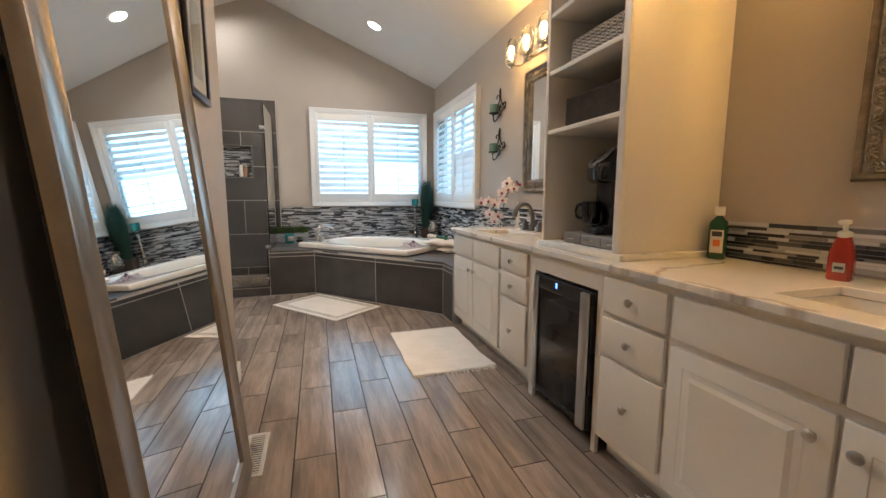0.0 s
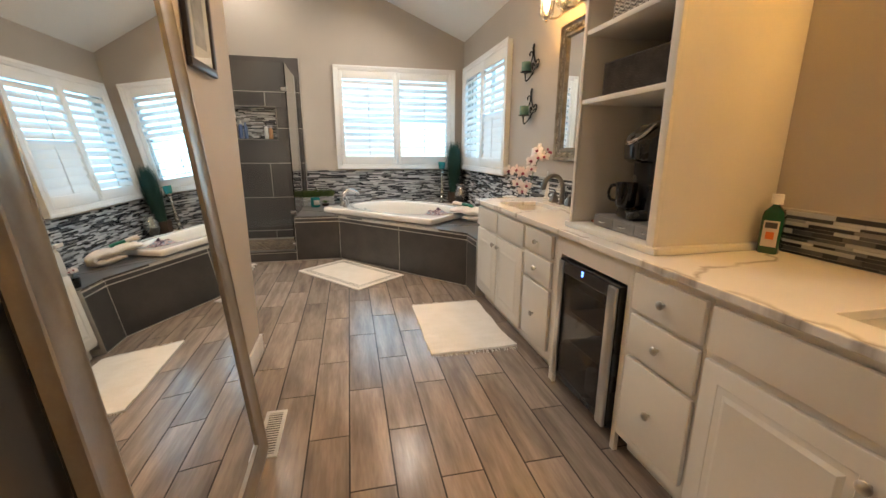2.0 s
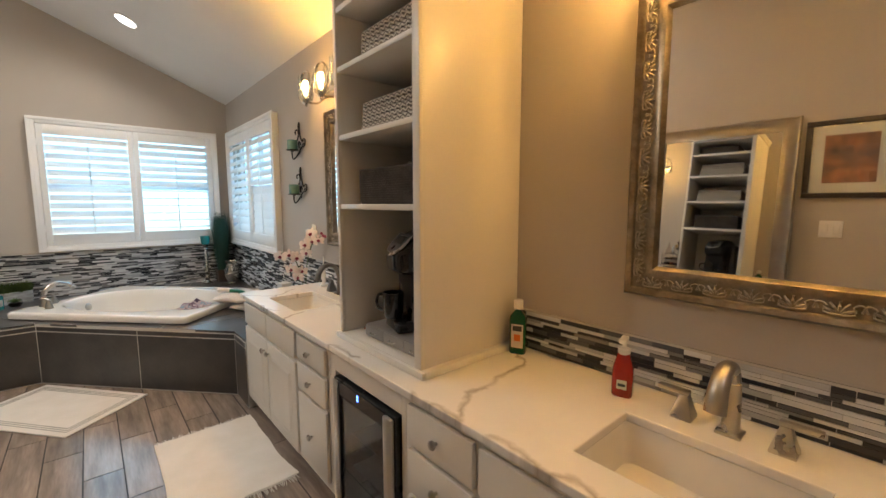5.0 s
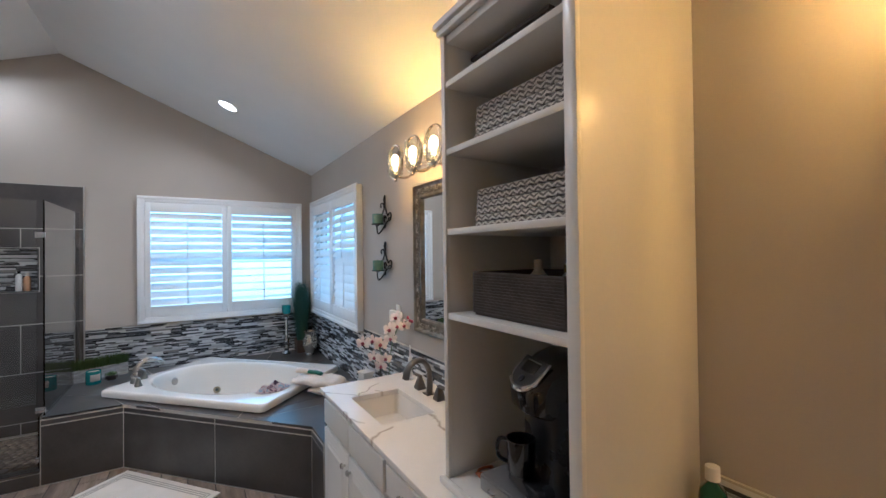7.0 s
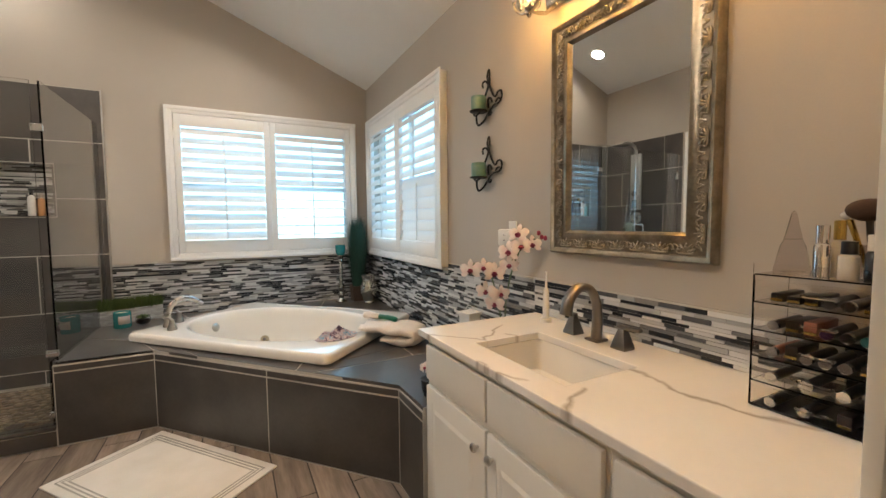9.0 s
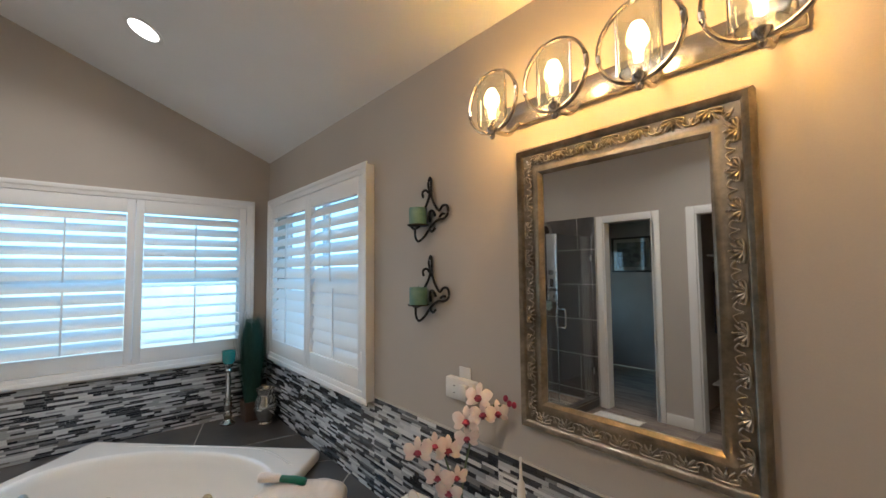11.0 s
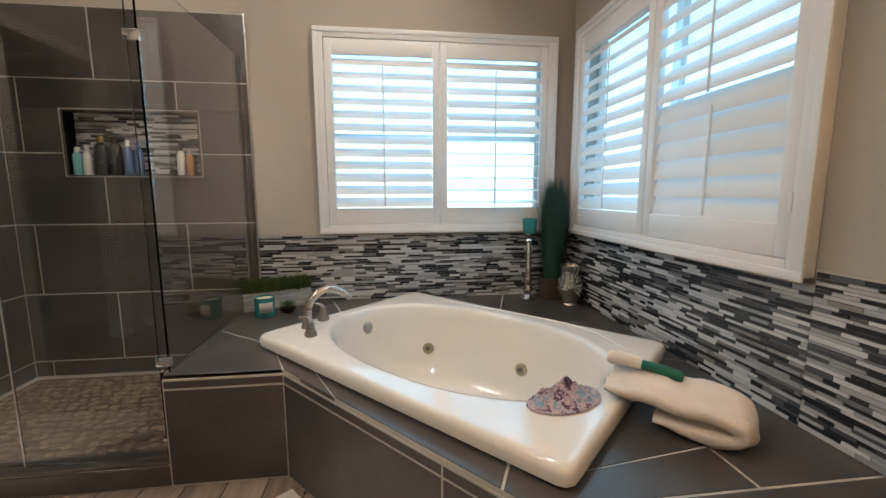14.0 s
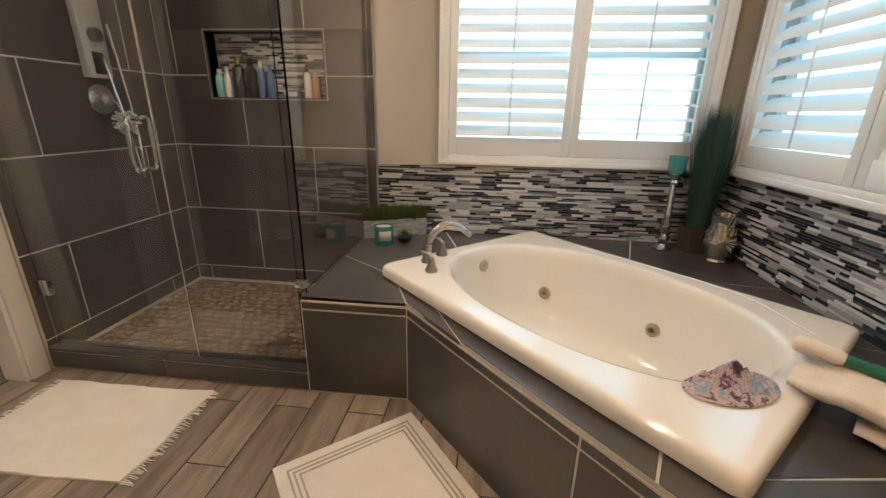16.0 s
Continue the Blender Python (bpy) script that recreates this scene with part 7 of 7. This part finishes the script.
for c_ in ((0.085, -0.2, 0.77), (0.095, -0.215, 0.765), (0.075, -0.19, 0.79)):
    part("bud", ball(B(), c_, 0.01, 1.3, 10, 7), M_lip, orc, smooth=True)

pp = thing("small_flower_pot", "small pink flower in a black pot on the deck edge", "plant", (1.235, 3.62, DZ))
part("pot", lathe(B(), [(0.035, 0), (0.048, 0.075), (0.05, 0.08), (0.044, 0.08), (0.02, 0.07)], seg=20), M_black, pp, smooth=True)
part("stem", tube(B(), [(0, 0, 0.07), (-0.005, 0.01, 0.1), (-0.01, 0.015, 0.125)], 0.003, 6), M_stem, pp)
for k in range(5):
    a = k * 1.256
    orchid_flower(pp, (-0.01 + 0.02 * math.cos(a), 0.015 + 0.02 * math.sin(a), 0.13 + 0.008 * (k % 2)), (math.cos(a) - 0.6, math.sin(a) - 0.5, 0.6), 0.03)


# ---- bottles in the shower niche, sponge on the valve ----
M_blue = material("blue_plastic_bottle", (0.08, 0.14, 0.3), 0.3, 0, 0.04, 50)
M_aqua = material("aqua_plastic_bottle", (0.2, 0.5, 0.52), 0.3, 0, 0.04, 50)
M_amber = material("amber_plastic_bottle", (0.5, 0.26, 0.12), 0.35, 0, 0.04, 50)
nbz = NICHE[2] + 0.0005
for k, (x, hz, rr, ma, mb, lab) in enumerate(((-1.715, 0.19, 0.03, M_aqua, M_white_metal, "aqua shampoo bottle with a white pump"), (-1.655, 0.2, 0.028, M_white_metal, M_white_metal, "white conditioner bottle"), (-1.565, 0.27, 0.042, M_black, M_gold, "tall black shampoo bottle with a gold cap"), (-1.475, 0.26, 0.042, M_black, M_black, "tall black conditioner bottle"), (-1.395, 0.24, 0.028, M_blue, M_white_metal, "blue spray bottle"), (-1.33, 0.22, 0.027, M_blue, M_blue, "blue shaving gel can"), (-1.065, 0.21, 0.025, M_white_metal, M_black, "white bottle with a dark cap"), (-1.005, 0.18, 0.028, M_amber, M_label, "amber body wash bottle"))):
    o = thing("shampoo_bottle", lab + " in the niche", "bottle", (x, YN + 0.04, nbz), group="niche bottles")
    part("bottle_body", lathe(B(), [(rr * 0.95, 0), (rr, 0.005), (rr, hz * 0.7), (rr * 0.6, hz * 0.8), (rr * 0.4, hz * 0.82)], seg=16), ma, o, smooth=True)
    part("cap", lathe(B(), [(rr * 0.5, hz * 0.82), (rr * 0.5, hz * 0.97), (rr * 0.3, hz)], seg=14), mb, o, smooth=True)
lo_ = thing("bath_pouf", "pale teal mesh bath pouf hanging on the shower valve", "bath pouf", (XW + 0.13, 5.87, 1.30))
M_mesh = material("pale_teal_mesh", (0.42, 0.55, 0.5), 0.8, 0, 0.2, 120, 0.003)
pb_ = B()
for k in range(60):
    a, b_ = r.uniform(0, 6.28), r.uniform(-1.2, 1.2)
    d = Vector((math.cos(a) * math.cos(b_), math.sin(a) * math.cos(b_), math.sin(b_)))
    s_ = d.cross(Vector((0.3, 0.2, 1))).normalized()
    tube(pb_, smooth_path([d * 0.02, d * 0.055 + s_ * 0.02, d * 0.075, d * 0.05 - s_ * 0.025], 3), 0.007, 5, 0.4)
part("mesh_ruffles", pb_, M_mesh, lo_, smooth=True)
part("cord", tube(B(), [(0, 0, 0.05), (-0.03, -0.03, 0.13)], 0.003, 5), M_mesh, lo_)
dr_ = thing("floor_drain", "dark round shower floor drain", "drain", (-0.95, 5.55, 0.037))
part("grate", lathe(B(), [(0.05, 0), (0.05, 0.003), (0.04, 0.004)], seg=20), M_pewter, dr_)

# ---- things in the closet seen in the mirror ----
M_garments = [material("hung_garment_cloth", c_, 0.9, 0, 0.15, 60, 0.002, second=tuple(v_ * 0.6 for v_ in c_), big=9) for c_ in ((0.6, 0.55, 0.5), (0.08, 0.08, 0.1), (0.3, 0.15, 0.12), (0.45, 0.42, 0.4), (0.12, 0.16, 0.22))]
rod = thing("closet_rod", "wooden closet hanging rod under a shelf", "closet rod", (-3.3, 3.3, 1.9))
part("rod", tube(B(), [(0, -0.78, 0), (0, 0.83, 0)], 0.016, 10), M_brown_pot, rod, smooth=True)
part("shelf_board", box(B(), (-0.3, -0.79, 0.08), (0.2, 0.83, 0.1)), M_trim, rod)
for k in range(12):
    y = 2.68 + k * 0.124
    g = thing("hanging_garment", "shirt on a hanger in the closet", "garment", (-3.3, y, 1.86), group="hanging clothes")
    part("hanger_hook", tube(B(), smooth_path([(0, 0, 0.0), (0, 0, 0.05), (0.018, 0, 0.058), (0, 0, 0.06)], 3), 0.003, 5), M_pewter, g)
    bm = B()
    L_ = r.uniform(0.65, 0.95)
    prof_ = [(0.06, 0.0), (0.22, -0.09), (0.24, -0.3), (0.21, -L_)]
    left = [[bm.verts.new((sx * w_, 0.022 * sy + 0.012 * math.sin(z_ * 17 + k), z_)) for w_, z_ in prof_] for sx, sy in ((-1, -1), (1, -1), (1, 1), (-1, 1))]
    for i in range(4):
        p0, p1 = left[i], left[(i + 1) % 4]
        for j in range(3):
            bm.faces.new((p0[j], p1[j], p1[j + 1], p0[j + 1]))
    for j in (0, 3):
        bm.faces.new([left[i][j] for i in range(4)])
    part("garment_body", bm, M_garments[k % 5], g, smooth=True)
hp = thing("laundry_hamper", "teal plastic hamper on the closet floor", "hamper", (-2.75, 3.3, -0.01))
part("hamper_body", lathe(B(), [(0.14, 0), (0.19, 0.42), (0.2, 0.44), (0.185, 0.44), (0.135, 0.01)], seg=24), M_teal_glass, hp, smooth=True)
cs2 = thing("closet_shelf", "low white closet shelf board on brackets", "shelf", (-3.3, 3.3, 0.0))
part("board", box(B(), (-0.3, -0.79, 0.3), (0.2, 0.83, 0.32)), M_trim, cs2, bev=0.003)
for y in (-0.7, 0.0, 0.75):
    part("bracket", box(B(), (-0.3, y, -0.009), (0.15, y + 0.02, 0.3)), M_trim, cs2)
wb = thing("wicker_basket", "brown wicker basket on the low closet shelf", "basket", (-3.33, 3.6, 0.3205))
part("basket_body", lathe(B(), [(0.13, 0), (0.17, 0.1), (0.18, 0.25), (0.17, 0.26), (0.16, 0.24), (0.12, 0.02)], seg=24), material("brown_wicker", (0.16, 0.09, 0.05), 0.8, 0, 0.3, 90, 0.004, second=(0.08, 0.045, 0.025), big=20), wb, smooth=True)
part("handle", tube(B(), [(0.0, 0.17 * math.cos(math.pi * k / 12), 0.25 + 0.12 * math.sin(math.pi * k / 12)) for k in range(13)], 0.01, 6), M_brown_pot, wb, smooth=True)
tb2 = thing("toy_bin", "purple plastic bin on the closet floor", "bin", (-2.85, 3.78, -0.01))
part("bin_body", lathe(B(), [(0.12, 0), (0.15, 0.2), (0.155, 0.21), (0.14, 0.21), (0.11, 0.01)], seg=20), material("purple_plastic", (0.12, 0.04, 0.16), 0.4, 0, 0.05, 60), tb2, smooth=True)
